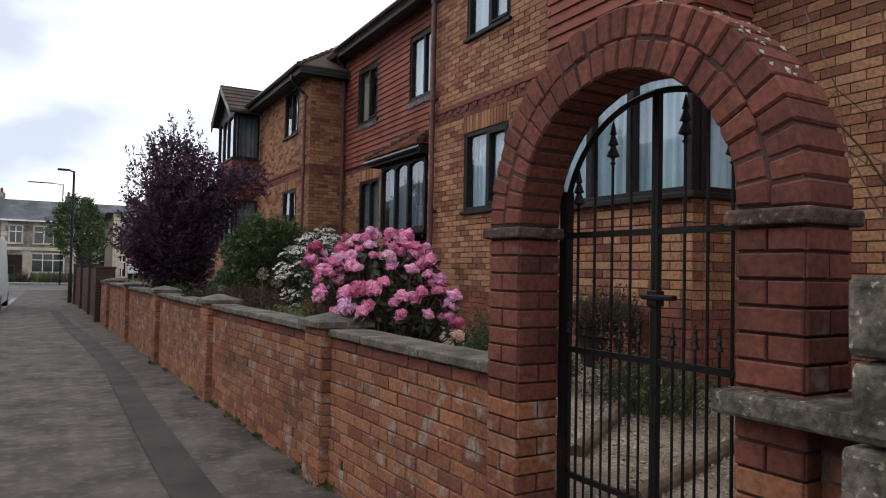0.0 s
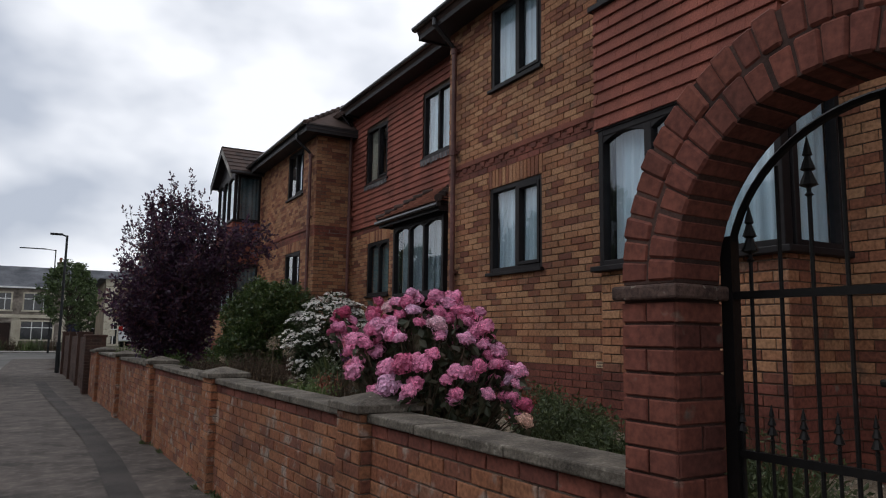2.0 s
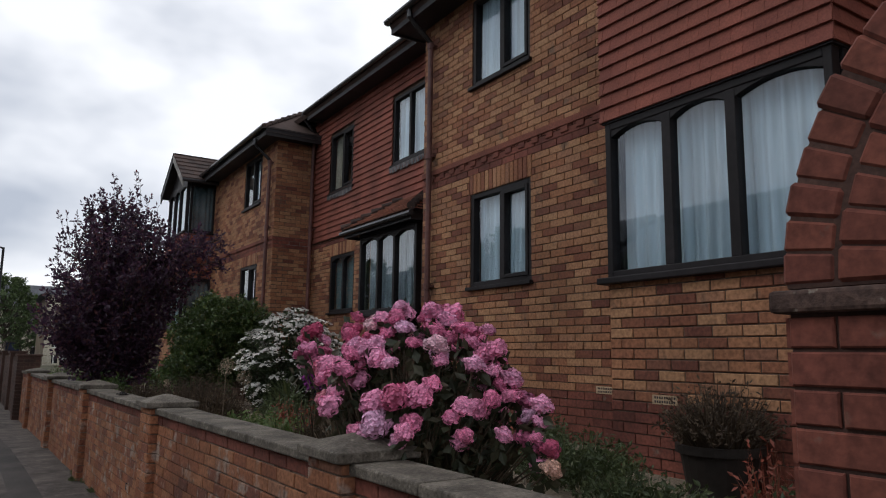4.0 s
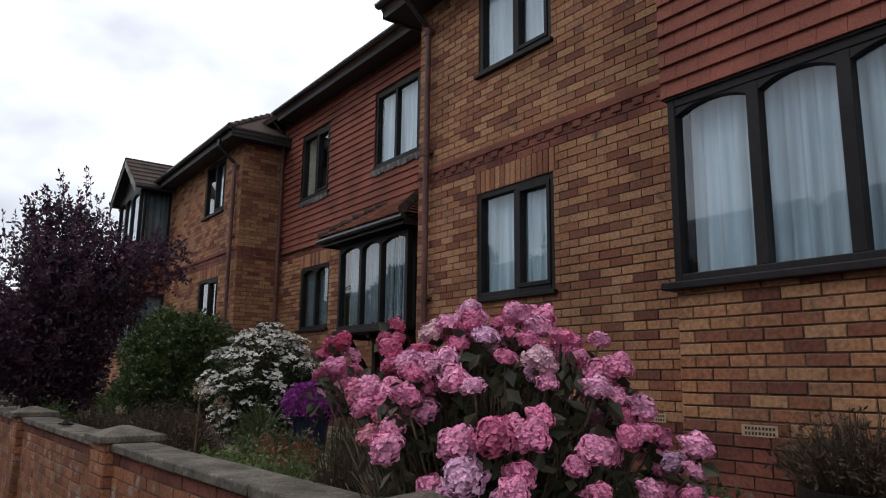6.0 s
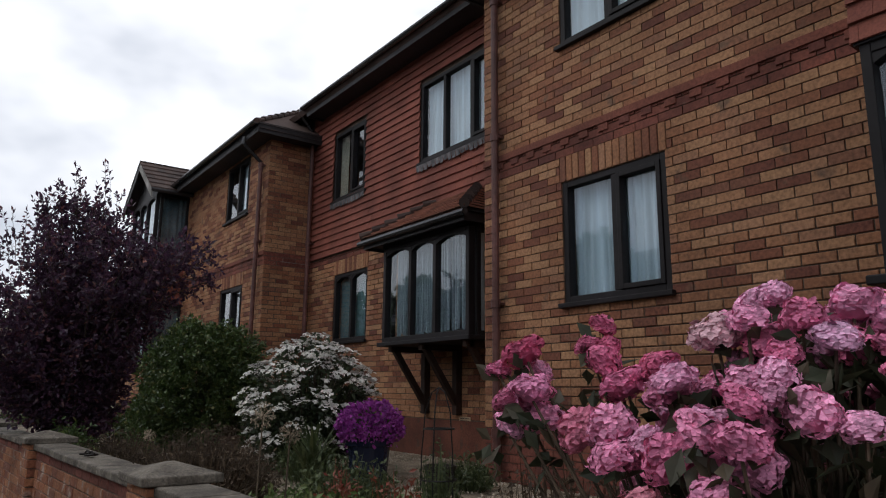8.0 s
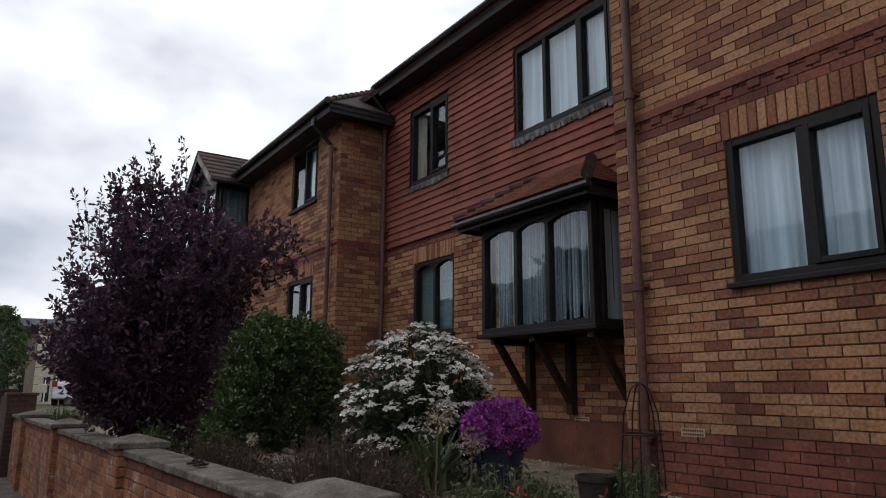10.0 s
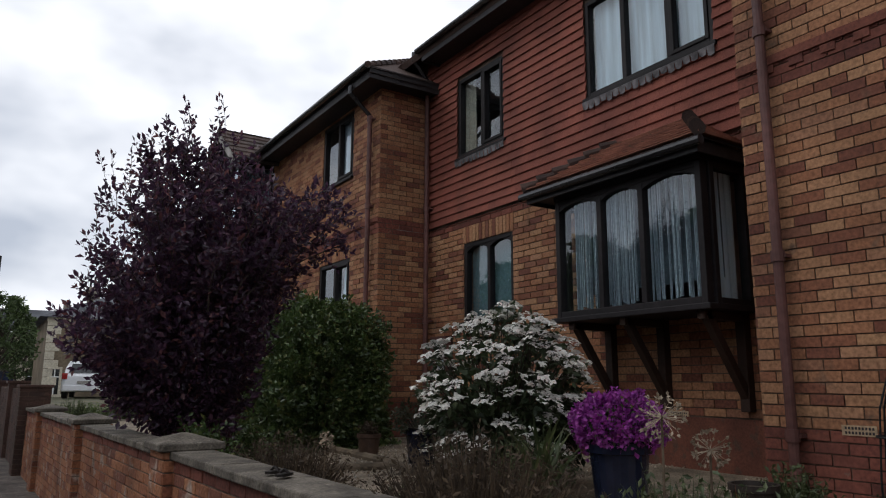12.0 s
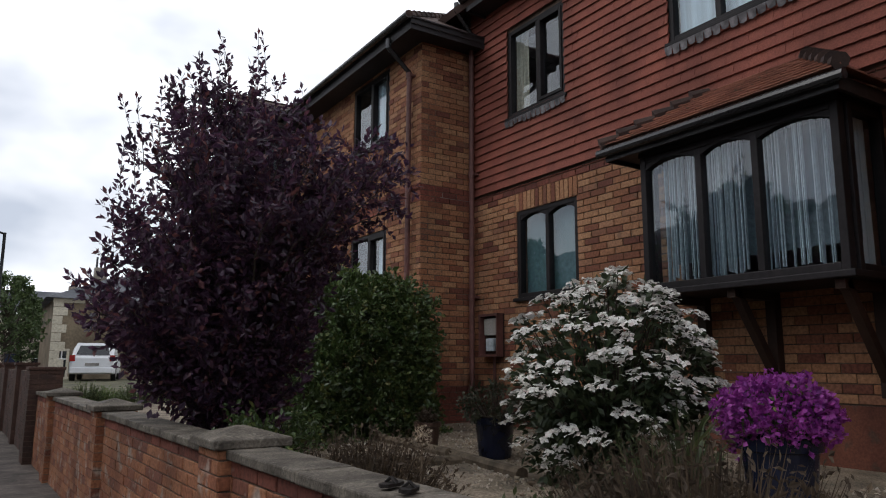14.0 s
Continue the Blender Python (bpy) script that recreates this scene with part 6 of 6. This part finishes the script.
def allium(x, y, h, r, label, seed):
    rng = random.Random(seed)
    z = gz(x, y)
    a = thing("allium", (x, y, z), label, "flower", group="dried alliums")
    part("stalk", Soup().tube((x, y, z), (x + 0.02, y, z + h), 0.006, 0.004, n=6), TWIG, a)
    s = Soup()
    c = Vector((x + 0.02, y, z + h))
    for i in range(70):
        d = rand_dir(rng)
        e = c + d * r * rng.uniform(0.75, 1)
        q = d.orthogonal().normalized() * 0.0009
        s.add([c + q, c - q, e - q, e + q], [(0, 1, 2, 3)])
        for _ in range(2):
            leaf(s, e, (d + rand_dir(rng)).normalized(), 0.016, 0.6, rng)
    part("seed_head", s, DRYHEAD, a, kind="stuff")


DRYHEAD = material("dry_seed_head", [(0.3, (0.26, 0.20, 0.14)), (0.7, (0.38, 0.31, 0.23))], grain=20, stain=8, bump=0)
for k, (x, y, h, r) in enumerate(((2.09, 10.66, 0.45, 0.045), (2.02, 8.0, 0.70, 0.070), (2.16, 7.94, 0.60, 0.058))):
    allium(x, y, h, r, "dried allium seed head on a thin pale stalk", k)

# sword-leaved clump beside the azalea
rng = random.Random(19)
clump = thing("sword_leaf_plant", (3.38, 10.15, gz(3.38, 10.15)), "clump of long green sword-shaped leaves", "plant")
blades = Soup()
for i in range(46):
    a, L = rng.uniform(0, 6.283), rng.uniform(0.38, 0.68)
    p = Vector((3.38 + rng.uniform(-0.07, 0.07), 10.15 + rng.uniform(-0.07, 0.07), gz(3.38, 10.15)))
    out, side = Vector((math.cos(a), math.sin(a), 0)), Vector((-math.sin(a), math.cos(a), 0))
    k = rng.uniform(0.25, 0.75)
    pts = [p + out * L * k * f * f + Vector((0, 0, L * f * (1 - 0.3 * k * f))) for f in (0, 0.35, 0.7, 1)]
    vs = []
    for q, w in zip(pts, (0.010, 0.016, 0.013, 0.001)):
        vs += [q - side * w, q + side * w]
    blades.add(vs, [(2 * j, 2 * j + 1, 2 * j + 3, 2 * j + 2) for j in range(3)])
part("blade_tuft", blades, GREEN, clump, kind="stuff")

# wire obelisk by the wall
ob_x, ob_y = 3.10, 7.80
obz = gz(ob_x, ob_y)
obel = thing("plant_obelisk", (ob_x, ob_y, obz), "rusty wire plant obelisk against the brick wall", "plant support")
for k in range(5):
    a = 2 * math.pi * k / 5
    pts = [Vector((ob_x + math.cos(a) * r, ob_y + math.sin(a) * r, obz + z)) for r, z in ((0.11, 0), (0.105, 0.45), (0.085, 0.70), (0.045, 0.82), (0.0, 0.85))]
    s = Soup()
    s.path(pts, 0.004, 5)
    part("wire", s, IRON, obel)
for z, r in ((0.3, 0.109), (0.6, 0.096)):
    s = Soup()
    s.path([(ob_x + math.cos(2 * math.pi * k / 14) * r, ob_y + math.sin(2 * math.pi * k / 14) * r, obz + z) for k in range(15)], 0.005, 5)
    part("hoop", s, IRON, obel)
fine_bush("climbing_plant", (ob_x, ob_y, obz), (0.15, 0.15, 0.55), "thin grey-green climber on the obelisk", GREEN, 120, 64, category="plant")
# bare shrub by the far side of the arch
rng = random.Random(12)
tw = Soup()
root = Vector((2.9, 1.25, 0.5))
for i in range(9):
    p = root.copy()
    d = Vector((rng.uniform(-0.5, 0.3), rng.uniform(-0.6, 0.5), 1.4))
    r = 0.012
    for j in range(9):
        q = p + d.normalized() * 0.26
        tw.tube(p, q, r, r * 0.8, n=5, cap=False)
        if j > 4:
            for _ in range(2):
                tw.tube(q, q + rand_dir(rng) * 0.25, r * 0.5, 0.002, n=4, cap=False)
        p, r = q, r * 0.82
        d += Vector((rng.uniform(-0.4, 0.4), rng.uniform(-0.4, 0.4), 0))
bare = thing("bare_shrub", root, "leggy shrub with thin bare branches behind the arch", "bush")
part("branch_tangle", tw, TWIG, bare)
lf = Soup()
for i in range(40):
    leaf(lf, Vector((2.75 + rng.uniform(-0.2, 0.25), 1.3 + rng.uniform(-0.25, 0.25), 2.2 + rng.uniform(-0.2, 0.2))), rand_dir(rng), 0.06, 0.5, rng)
part("leaves", lf, GREEN, bare)
# a pair of dark sandals left on the coping
for k, (u, t) in enumerate(((9.74, 35), (9.86, 20))):
    base = FW.at(u, 1.062, 0.02)
    sh = thing("sandal", base, "dark sandal lying on the wall coping", "sandal", group="pair of sandals")
    sh.matrix_basis = Matrix.Translation(base) @ pose(0, 0, 0, 0, 0, t)
    mb = sh.matrix_basis
    s = Soup()
    outl = [(-0.055 + 0.0, 0.0), (-0.04, -0.022), (0.02, -0.026), (0.055, -0.012), (0.055, 0.014), (0.02, 0.026), (-0.04, 0.022)]
    s.prism(outl, "z", 0.0, 0.012)
    s.v = [tuple(mb @ Vector(q)) for q in s.v]
    part("sole", s, DARKPOT, sh)
    s = Soup()
    for a, b in (((-0.0, -0.026, 0.01), (0.0, 0.0, 0.03)), ((0.0, 0.0, 0.03), (0.0, 0.026, 0.01)), ((0.03, 0.0, 0.012), (0.0, 0.0, 0.03))):
        s.tube(mb @ Vector(a), mb @ Vector(b), 0.006, n=6)
    part("strap", s, DARKPOT, sh)
# weeds along the foot of the wall
for k in range(26):
    u = RNG.uniform(2.8, 14)
    p = FW.at(u, 0.0, 0.12 + (0.07 if any(abs(u - q) < 0.2 for q in PIERS) else 0))
    s = Soup()
    for _ in range(RNG.randrange(8, 26)):
        leaf(s, p + Vector((RNG.uniform(-0.03, 0.02), RNG.uniform(-0.08, 0.08), 0.005)), rand_dir(RNG, 0.2), RNG.uniform(0.03, 0.07), 0.3, RNG)
    tagged(new("weed", s.mesh("weed", GREEN)), "small weed at the foot of the brick wall", "weed", group="weeds along the wall")


# ---- up the street: lamps, parked vehicles, houses, trees ----
STEEL = material("dark_lamp_steel", [(0.3, (0.018, 0.019, 0.020)), (0.7, (0.03, 0.031, 0.033))], rough=0.5, grain=20, metal=0.4)
RENDERWALL = material("cream_render", [(0.3, (0.50, 0.45, 0.35)), (0.7, (0.60, 0.55, 0.44))], grain=15, stain=0.6, stain_amount=0.2)
STONEWALL = material("grey_stone_wall", [(0.3, (0.20, 0.17, 0.14)), (0.7, (0.30, 0.26, 0.22))], grain=6, stain=1.5, stain_amount=0.4)
SLATE = material("slate_roof", [(0.3, (0.075, 0.080, 0.092)), (0.7, (0.12, 0.125, 0.14))], grain=8, stain=0.8, stain_amount=0.3)
CARGLASS = material("dark_car_glass", [(0.3, (0.012, 0.014, 0.016)), (0.7, (0.02, 0.022, 0.025))], rough=0.08, grain=5, bump=0.0, spec=0.6)
FARGLASS = glass_material("far_glass", (0.5, 0.55, 0.58), 0.25)


def street_lamp(x, y, h, arm, label):
    l = thing("street_lamp", (x, y, 0), label, "street lamp", group="street lamps")
    part("post", Soup().tube((x, y, -0.1), (x, y, 1.1), 0.075, 0.075, n=12).tube((x, y, 1.1), (x, y, h), 0.05, 0.04, n=12), STEEL, l)
    part("arm", Soup().tube((x, y, h - 0.04), (x - arm * 0.3, y, h + 0.02), 0.028, n=8), STEEL, l)
    s = Soup().box(x - arm, x - arm * 0.25, y - 0.09, y + 0.09, h - 0.01, h + 0.06)
    part("lantern", s, STEEL, l, bevel=0.02)


street_lamp(0.44, 30.0, 4.95, 0.55, "dark street lamp with a flat lantern at the pavement's edge")
street_lamp(0.19, 60.0, 7.4, 2.3, "dark street lamp with a long arm further up the street")


def window_far(parent, x0, x1, y, z0, z1, surround, bars=1):
    s = Soup()
    t = 0.11
    for q in ((x0 - t, x0, z0, z1 + t), (x1, x1 + t, z0, z1 + t), (x0, x1, z1, z1 + t), (x0 - t - 0.05, x1 + t + 0.05, z0 - 0.13, z0)):
        s.box(q[0], q[1], y - 0.10, y + 0.02, q[2], q[3])
    w = part("window", s, surround, parent)
    p = Soup().box(x0, x1, y + 0.02, y + 0.04, z0, z1)
    part("pane", p, CARGLASS, w)
    for k in range(1, bars + 1):
        c = x0 + (x1 - x0) * k / (bars + 1)
        part("glazing_bar", Soup().box(c - 0.03, c + 0.03, y - 0.02, y + 0.02, z0, z1), WHITEPVC, w)
    part("transom", Soup().box(x0, x1, y - 0.025, y + 0.018, (z0 + z1) / 2 + 0.2, (z0 + z1) / 2 + 0.26), WHITEPVC, w)


def terrace(x0, n, y, label, facing=-1, width=4.9, eave=4.9):
    """Two-storey houses whose fronts look back down the street."""
    for k in range(n):
        a, b = x0 + k * width, x0 + (k + 1) * width
        h = thing("terraced_house", ((a + b) / 2, y, -0.1), label, "house", group="houses across the junction")
        m = (STONEWALL, RENDERWALL)[k % 2]
        holes = [(a + 0.5, a + 1.5, 0.0, 2.1), (a + 2.2, b - 0.5, 0.8, 2.2), (a + 2.3, b - 0.6, 3.1, 4.4), (a + 0.6, a + 1.4, 3.1, 4.4)]
        f = Face((0, y, 0), (1, 0, 0), (0, -1, 0))
        s = Soup()
        for c0, c1, z0, z1 in cells(a, b - 0.01, 0.0, eave, holes):
            s.box(c0, c1, y, y + 0.3, z0, z1)
        s.box(a, b - 0.01, y + 5.5, y + 5.8, -0.1, eave)
        s.box(a, a + 0.2, y + 0.3, y + 5.5, -0.1, eave).box(b - 0.21, b - 0.01, y + 0.3, y + 5.5, -0.1, eave)
        part("wall", s, STONEWALL, h, "grey stone front with pale dressings")
        part("ground_floor_render", Soup().box(a + 1.55, a + 2.1, y - 0.03, y - 0.004, 0.0, 2.5), RENDERWALL, h)
        part("string_course", Soup().box(a, b - 0.012, y - 0.10, y - 0.004, 2.48, 2.74), RENDERWALL, h)
        for j in range(12):
            part("quoin", Soup().box(a + 0.01, a + (0.42 if j % 2 else 0.28), y - 0.05, y - 0.003, 0.02 + j * 0.4, 0.40 + j * 0.4), RENDERWALL, h)
        part("door", Soup().box(a + 0.55, a + 1.45, y + 0.06, y + 0.12, 0, 2.05), (TIMBER, BLUEPOT)[k % 2], h)
        for w in holes[1:]:
            window_far(h, w[0], w[1], y, w[2], w[3], RENDERWALL, 2 if w[1] - w[0] > 1.5 else 1)
        r = Soup().prism([(y - 0.3, eave), (y + 3.0, eave + 1.85), (y + 6.1, eave), (y + 6.1, eave - 0.08), (y + 3.0, eave + 1.75), (y - 0.3, eave - 0.1)], "x", a, b)
        part("roof", r, SLATE, h)
        part("gutter", Soup().box(a, b, y - 0.42, y - 0.30, eave - 0.1, eave + 0.02), WHITEPVC, h)
        ch = part("chimney", Soup().box(b - 0.5, b - 0.012, y + 2.6, y + 3.5, eave + 1.2, eave + 2.35), STONEWALL, h)
        for c in (0, 1):
            part("chimney_pot", Soup().tube((b - 0.25, y + 2.85 + c * 0.4, eave + 2.35), (b - 0.25, y + 2.85 + c * 0.4, eave + 2.75), 0.11, 0.09, n=8), TILE[0], ch)


terrace(-23.6, 6, 66.0, "grey stone terraced house with cream dressings and slate roof")

# hip-ended house beyond the garden, with a rendered side wall
hh = thing("corner_house", (5.0, 47, -0.1), "rendered corner house with pale quoins and hipped slate roof", "house")
TAN = material("tan_render", [(0.3, (0.135, 0.105, 0.070)), (0.7, (0.185, 0.145, 0.098))], grain=10, stain=0.7)
s = Soup()
for c0, c1, z0, z1 in cells(2.3, 10.5, 0.0, 4.5, [(2.6, 3.0, 0.8, 2.0)]):
    s.box(c0, c1, 46.0, 46.3, z0, z1)
part("wall", s, TAN, hh, "brown rendered wall")
for box in ((2.3, 2.6, 46.3, 54, -0.1, 4.5), (10.2, 10.5, 46.3, 54, -0.1, 4.5), (2.3, 10.5, 54, 54.3, -0.1, 4.5)):
    part("wall", Soup().box(*box), TAN, hh)
for j in range(11):
    part("quoin", Soup().box(2.28, 2.28 + (0.62 if j % 2 else 0.42), 45.95, 45.997, j * 0.41, j * 0.41 + 0.385), RENDERWALL, hh)
part("frieze", Soup().box(2.25, 10.5, 45.93, 45.996, 4.3, 4.52), RENDERWALL, hh)
window_far(hh, 2.6, 3.0, 46.0, 0.8, 2.0, RENDERWALL)
r = Soup()
r.add([(1.9, 45.6, 4.5), (10.9, 45.6, 4.5), (10.9, 54.7, 4.5), (1.9, 54.7, 4.5), (5.4, 49.6, 6.1), (7.4, 49.6, 6.1)], [(0, 1, 5, 4), (1, 2, 5), (2, 3, 4, 5), (3, 0, 4), (3, 2, 1, 0)])
part("roof", r, SLATE, hh)
st = part("chimney", Soup().box(4.3, 4.9, 49.3, 49.9, 5.3, 6.5), STONEWALL, hh)
for c in range(3):
    part("chimney_pot", Soup().tube((4.4 + c * 0.2, 49.6, 6.5), (4.4 + c * 0.2, 49.6, 7.1), 0.06, 0.05, n=6), STEEL, st)

hh.location.x += 0.55


# ---- parked vehicles ----
CARWHITE = material("white_car_paint", [(0.3, (0.62, 0.63, 0.65)), (0.7, (0.70, 0.71, 0.73))], rough=0.25, grain=5, stain_amount=0.05, grain_amount=0.03, bump=0.0, spec=0.5)
RUBBER = material("tyre_rubber", [(0.3, (0.012, 0.012, 0.012)), (0.7, (0.02, 0.02, 0.02))], rough=0.9)
REDLAMP = material("red_lamp", [(0.3, (0.28, 0.015, 0.012)), (0.7, (0.34, 0.02, 0.016))], rough=0.2, bump=0)


def shape_body(sections, mat, name, parent, bevel=0.05):
    """sections along y: (y, half width, z low, z high, half width at the top)."""
    s = Soup()
    vs = []
    for y, w, z0, z1, wt in sections:
        vs += [(-w, y, z0), (w, y, z0), (w, y, z0 + (z1 - z0) * 0.55), (wt, y, z1), (-wt, y, z1), (-w, y, z0 + (z1 - z0) * 0.55)]
    fs = []
    for k in range(len(sections) - 1):
        fs += [(6 * k + i, 6 * k + (i + 1) % 6, 6 * k + 6 + (i + 1) % 6, 6 * k + 6 + i) for i in range(6)]
    fs += [tuple(range(6)), tuple(6 * (len(sections) - 1) + i for i in reversed(range(6)))]
    s.add(vs, fs)
    m = parent.matrix_basis
    s.v = [tuple(m @ Vector(q)) for q in s.v]
    return part(name, s, mat, parent, bevel=bevel)


def put(s, parent):
    s.v = [tuple(parent.matrix_basis @ Vector(q)) for q in s.v]
    return s


def vehicle(name, at, turn, label, van=False):
    v = thing(name, at, label, "van" if van else "car")
    v.matrix_basis = pose(*at, 0, 0, turn)
    if van:
        L, W, H = 5.0, 0.98, 2.35
        shape_body([(0, W, 0.35, H - 0.1, W - 0.1), (0.15, W, 0.30, H, W - 0.1), (3.6, W, 0.30, H, W - 0.1), (4.3, W, 0.30, 1.35, W - 0.15), (L, W - 0.1, 0.32, 1.05, W - 0.2)], CARWHITE, "body", v)
        g = (-0.78, 0.78, -0.02, 0.02, 1.35, 1.95)
        lampz, lz = 1.0, 1.4
    else:
        L, W, H = 4.0, 0.86, 1.55
        shape_body([(0, W - 0.08, 0.38, 0.95, W - 0.12), (0.1, W, 0.28, 1.02, W - 0.06), (3.2, W, 0.28, 1.0, W - 0.06), (L, W - 0.14, 0.32, 0.75, W - 0.2)], CARWHITE, "body", v)
        shape_body([(0.12, W - 0.08, 0.95, 1.05, W - 0.12), (0.50, W - 0.08, 0.95, H, W - 0.22), (1.9, W - 0.08, 0.95, H, W - 0.22), (2.9, W - 0.08, 0.95, 1.02, W - 0.2)], CARWHITE, "cabin", v)
        for sx in (-1, 1):
            s = Soup()
            s.add([(sx * (W - 0.075), 0.5, 1.05), (sx * (W - 0.075), 2.45, 1.05), (sx * (W - 0.20), 1.85, 1.46), (sx * (W - 0.20), 0.62, 1.46)], [(0, 1, 2, 3)])
            part("side_window", put(s, v), CARGLASS, v)
        g = None
        lampz, lz = 0.80, 1.05
    if g:
        part("rear_window", put(Soup().box(*g), v), CARGLASS, v, bevel=0.01)
    else:
        s = Soup()
        s.add([(-0.62, 0.155, 1.06), (0.62, 0.155, 1.06), (0.52, 0.44, 1.44), (-0.52, 0.44, 1.44), (-0.62, 0.10, 1.06), (0.62, 0.10, 1.06), (0.52, 0.40, 1.44), (-0.52, 0.40, 1.44)], ((4, 5, 6, 7), (0, 4, 7, 3), (1, 2, 6, 5), (3, 7, 6, 2), (0, 1, 5, 4)))
        part("rear_window", put(s, v), CARGLASS, v)
    for sx in (-1, 1):
        a, b = sorted((sx * (W - 0.22), sx * (W - 0.02)))
        part("rear_lamp", put(Soup().box(a, b, -0.03, 0.1, lampz, lz), v), REDLAMP, v, bevel=0.02)
        for y in (0.75, L - 0.8):
            w = part("wheel", put(Soup().tube((sx * (W - 0.18), y, 0.31), (sx * (W + 0.005), y, 0.31), 0.31, n=20), v), RUBBER, v)
            part("rim", put(Soup().tube((sx * (W - 0.0), y, 0.31), (sx * (W + 0.012), y, 0.31), 0.19, n=14), v), KERBMAT, w)
        part("wing_mirror", put(Soup().box(*sorted((sx * W, sx * (W + 0.18))), L - 1.45, L - 1.3, 1.0 if not van else 1.2, 1.16 if not van else 1.5), v), STEEL, v, bevel=0.02)
    part("bumper", put(Soup().box(-W + 0.06, W - 0.06, -0.07, 0.12, 0.32, 0.55), v), STEEL if van else CARWHITE, v, bevel=0.03)
    part("number_plate", put(Soup().box(-0.26, 0.26, -0.08, -0.06, 0.62, 0.73), v), KERBMAT, v)
    return v


vehicle("parked_van", (-2.42, 24.0, -0.12), 0, "white panel van parked at the kerb", van=True)
vehicle("parked_car", (4.0, 40.0, 0.72), -12, "white hatchback parked beyond the garden")
# raised parking ground that the car stands on, and its rough border
VERGE = material("rough_grass_earth", [(0.3, (0.060, 0.058, 0.030)), (0.7, (0.11, 0.10, 0.055))], grain=25, stain=1.5, stain_amount=0.5, bump=0.9)
s = Soup().box(1.35, 14, 23.55, 44, -0.1, 0.72)
tagged(new("parking_ground", s.mesh("parking_ground", VERGE)), "raised rough earth and grass ground beyond the house", "ground", kind="structure")
for k in range(9):
    x, y = 1.5 + 0.42 * k, 22.4 + 0.25 * (k % 3)
    fine_bush("verge_grass", (x, y, 0.72), (0.4, 0.35, 0.32 + 0.1 * (k % 2)), "tall pale grass beside the parking ground", (GRASS, GREEN)[k % 2], 160, 100 + k, 0.3, 0.008, "plant")
for k in range(7):
    fine_bush("verge_grass", (-4.0 + k * 0.9, 63.2, -0.1), (0.8, 0.5, 1.2), "tall dry plants in front of the far houses", (GRASS, GREEN, BROWNBUSH)[k % 3], 120, 140 + k, 0.5, 0.02, "plant")
far_pav = Soup().box(-30, 12, 60.5, 66, -0.11, -0.02)
tagged(new("far_pavement", far_pav.mesh("far_pavement", KERBMAT)), "pale pavement before the far houses", "pavement", kind="structure")

tree("street_tree", (0.85, 40.0, -0.1), [(2.0, 0.5), (2.5, 1.05), (3.1, 1.25), (3.7, 1.15), (4.3, 0.75), (4.8, 0.2)], "round green street tree up the road", TREEGREEN, 330, 16, 0.16, 71, stems=1, trunk_r=0.09)
tree("street_tree", (2.6, 58.0, -0.1), [(1.6, 0.6), (2.6, 1.5), (3.6, 1.5), (4.6, 0.9), (5.2, 0.2)], "round green tree before the far houses", TREEGREEN, 300, 16, 0.2, 72, stems=1, trunk_r=0.1)

# ---- the other side of the street, seen in the window glass ----
for k in range(9):
    a = -9.0 + k * 7.6
    h = thing("terraced_house", (-11.5, a + 3.4, -0.1), "plain rendered house across the street", "house", group="houses across the street")
    f = Face((-11.5, 0, 0), (0, 1, 0), (1, 0, 0))
    wins = [(a + 0.8, a + 2.2, 0.8, 2.2), (a + 4.4, a + 5.8, 0.8, 2.2), (a + 0.8, a + 2.2, 3.2, 4.5), (a + 4.4, a + 5.8, 3.2, 4.5)]
    s = Soup()
    for c0, c1, z0, z1 in cells(a, a + 7.0, -0.1, 5.2, wins):
        s.box(-11.8, -11.5, c0, c1, z0, z1)
    part("wall", s, (STONEWALL, TAN)[k % 2], h)
    for w in wins:
        part("pane", Soup().box(-11.7, -11.66, w[0], w[1], w[2], w[3]), FARGLASS, h)
    part("back_wall", Soup().box(-17.5, -17.2, a, a + 7, -0.1, 5.2), STONEWALL, h)
    part("roof", Soup().prism([(-11.1, 5.1), (-14.5, 7.4), (-17.9, 5.1), (-17.9, 5.0), (-14.5, 7.28), (-11.1, 5.0)], "y", a, a + 7.0), SLATE, h)
tree("street_tree", (-9.2, 3.5, -0.1), [(1.4, 0.9), (2.2, 1.6), (3.2, 1.7), (4.2, 1.2), (5.0, 0.5), (5.6, 0.1)], "green street tree across the road", TREEGREEN, 260, 16, 0.24, 81, stems=1, trunk_r=0.12)
for y, seed in ((20.5, 83), (26.0, 84), (32.5, 85), (40.0, 86)):
    tree("street_tree", (-9.2, y, -0.1), [(1.6, 0.9), (2.6, 1.7), (4.0, 2.0), (5.4, 1.5), (6.4, 0.8), (7.0, 0.2)], "tall green street tree across the road", TREEGREEN, 300, 16, 0.26, seed, stems=1, trunk_r=0.14)
tree("street_tree", (-9.2, 15.5, -0.1), [(1.4, 0.9), (2.2, 1.4), (3.2, 1.5), (4.2, 1.0), (5.0, 0.4), (5.4, 0.1)], "green street tree across the road", TREEGREEN, 220, 16, 0.24, 82, stems=1, trunk_r=0.12)


# ---- single bricks, tiles and stones ----
for kind_, matrix_, size_, mat_, parent_, chamfer_ in LATER:
    piece = new(kind_, piece_mesh(kind_, size_, mat_, chamfer_))
    piece.matrix_basis = matrix_
    hang(piece, parent_)
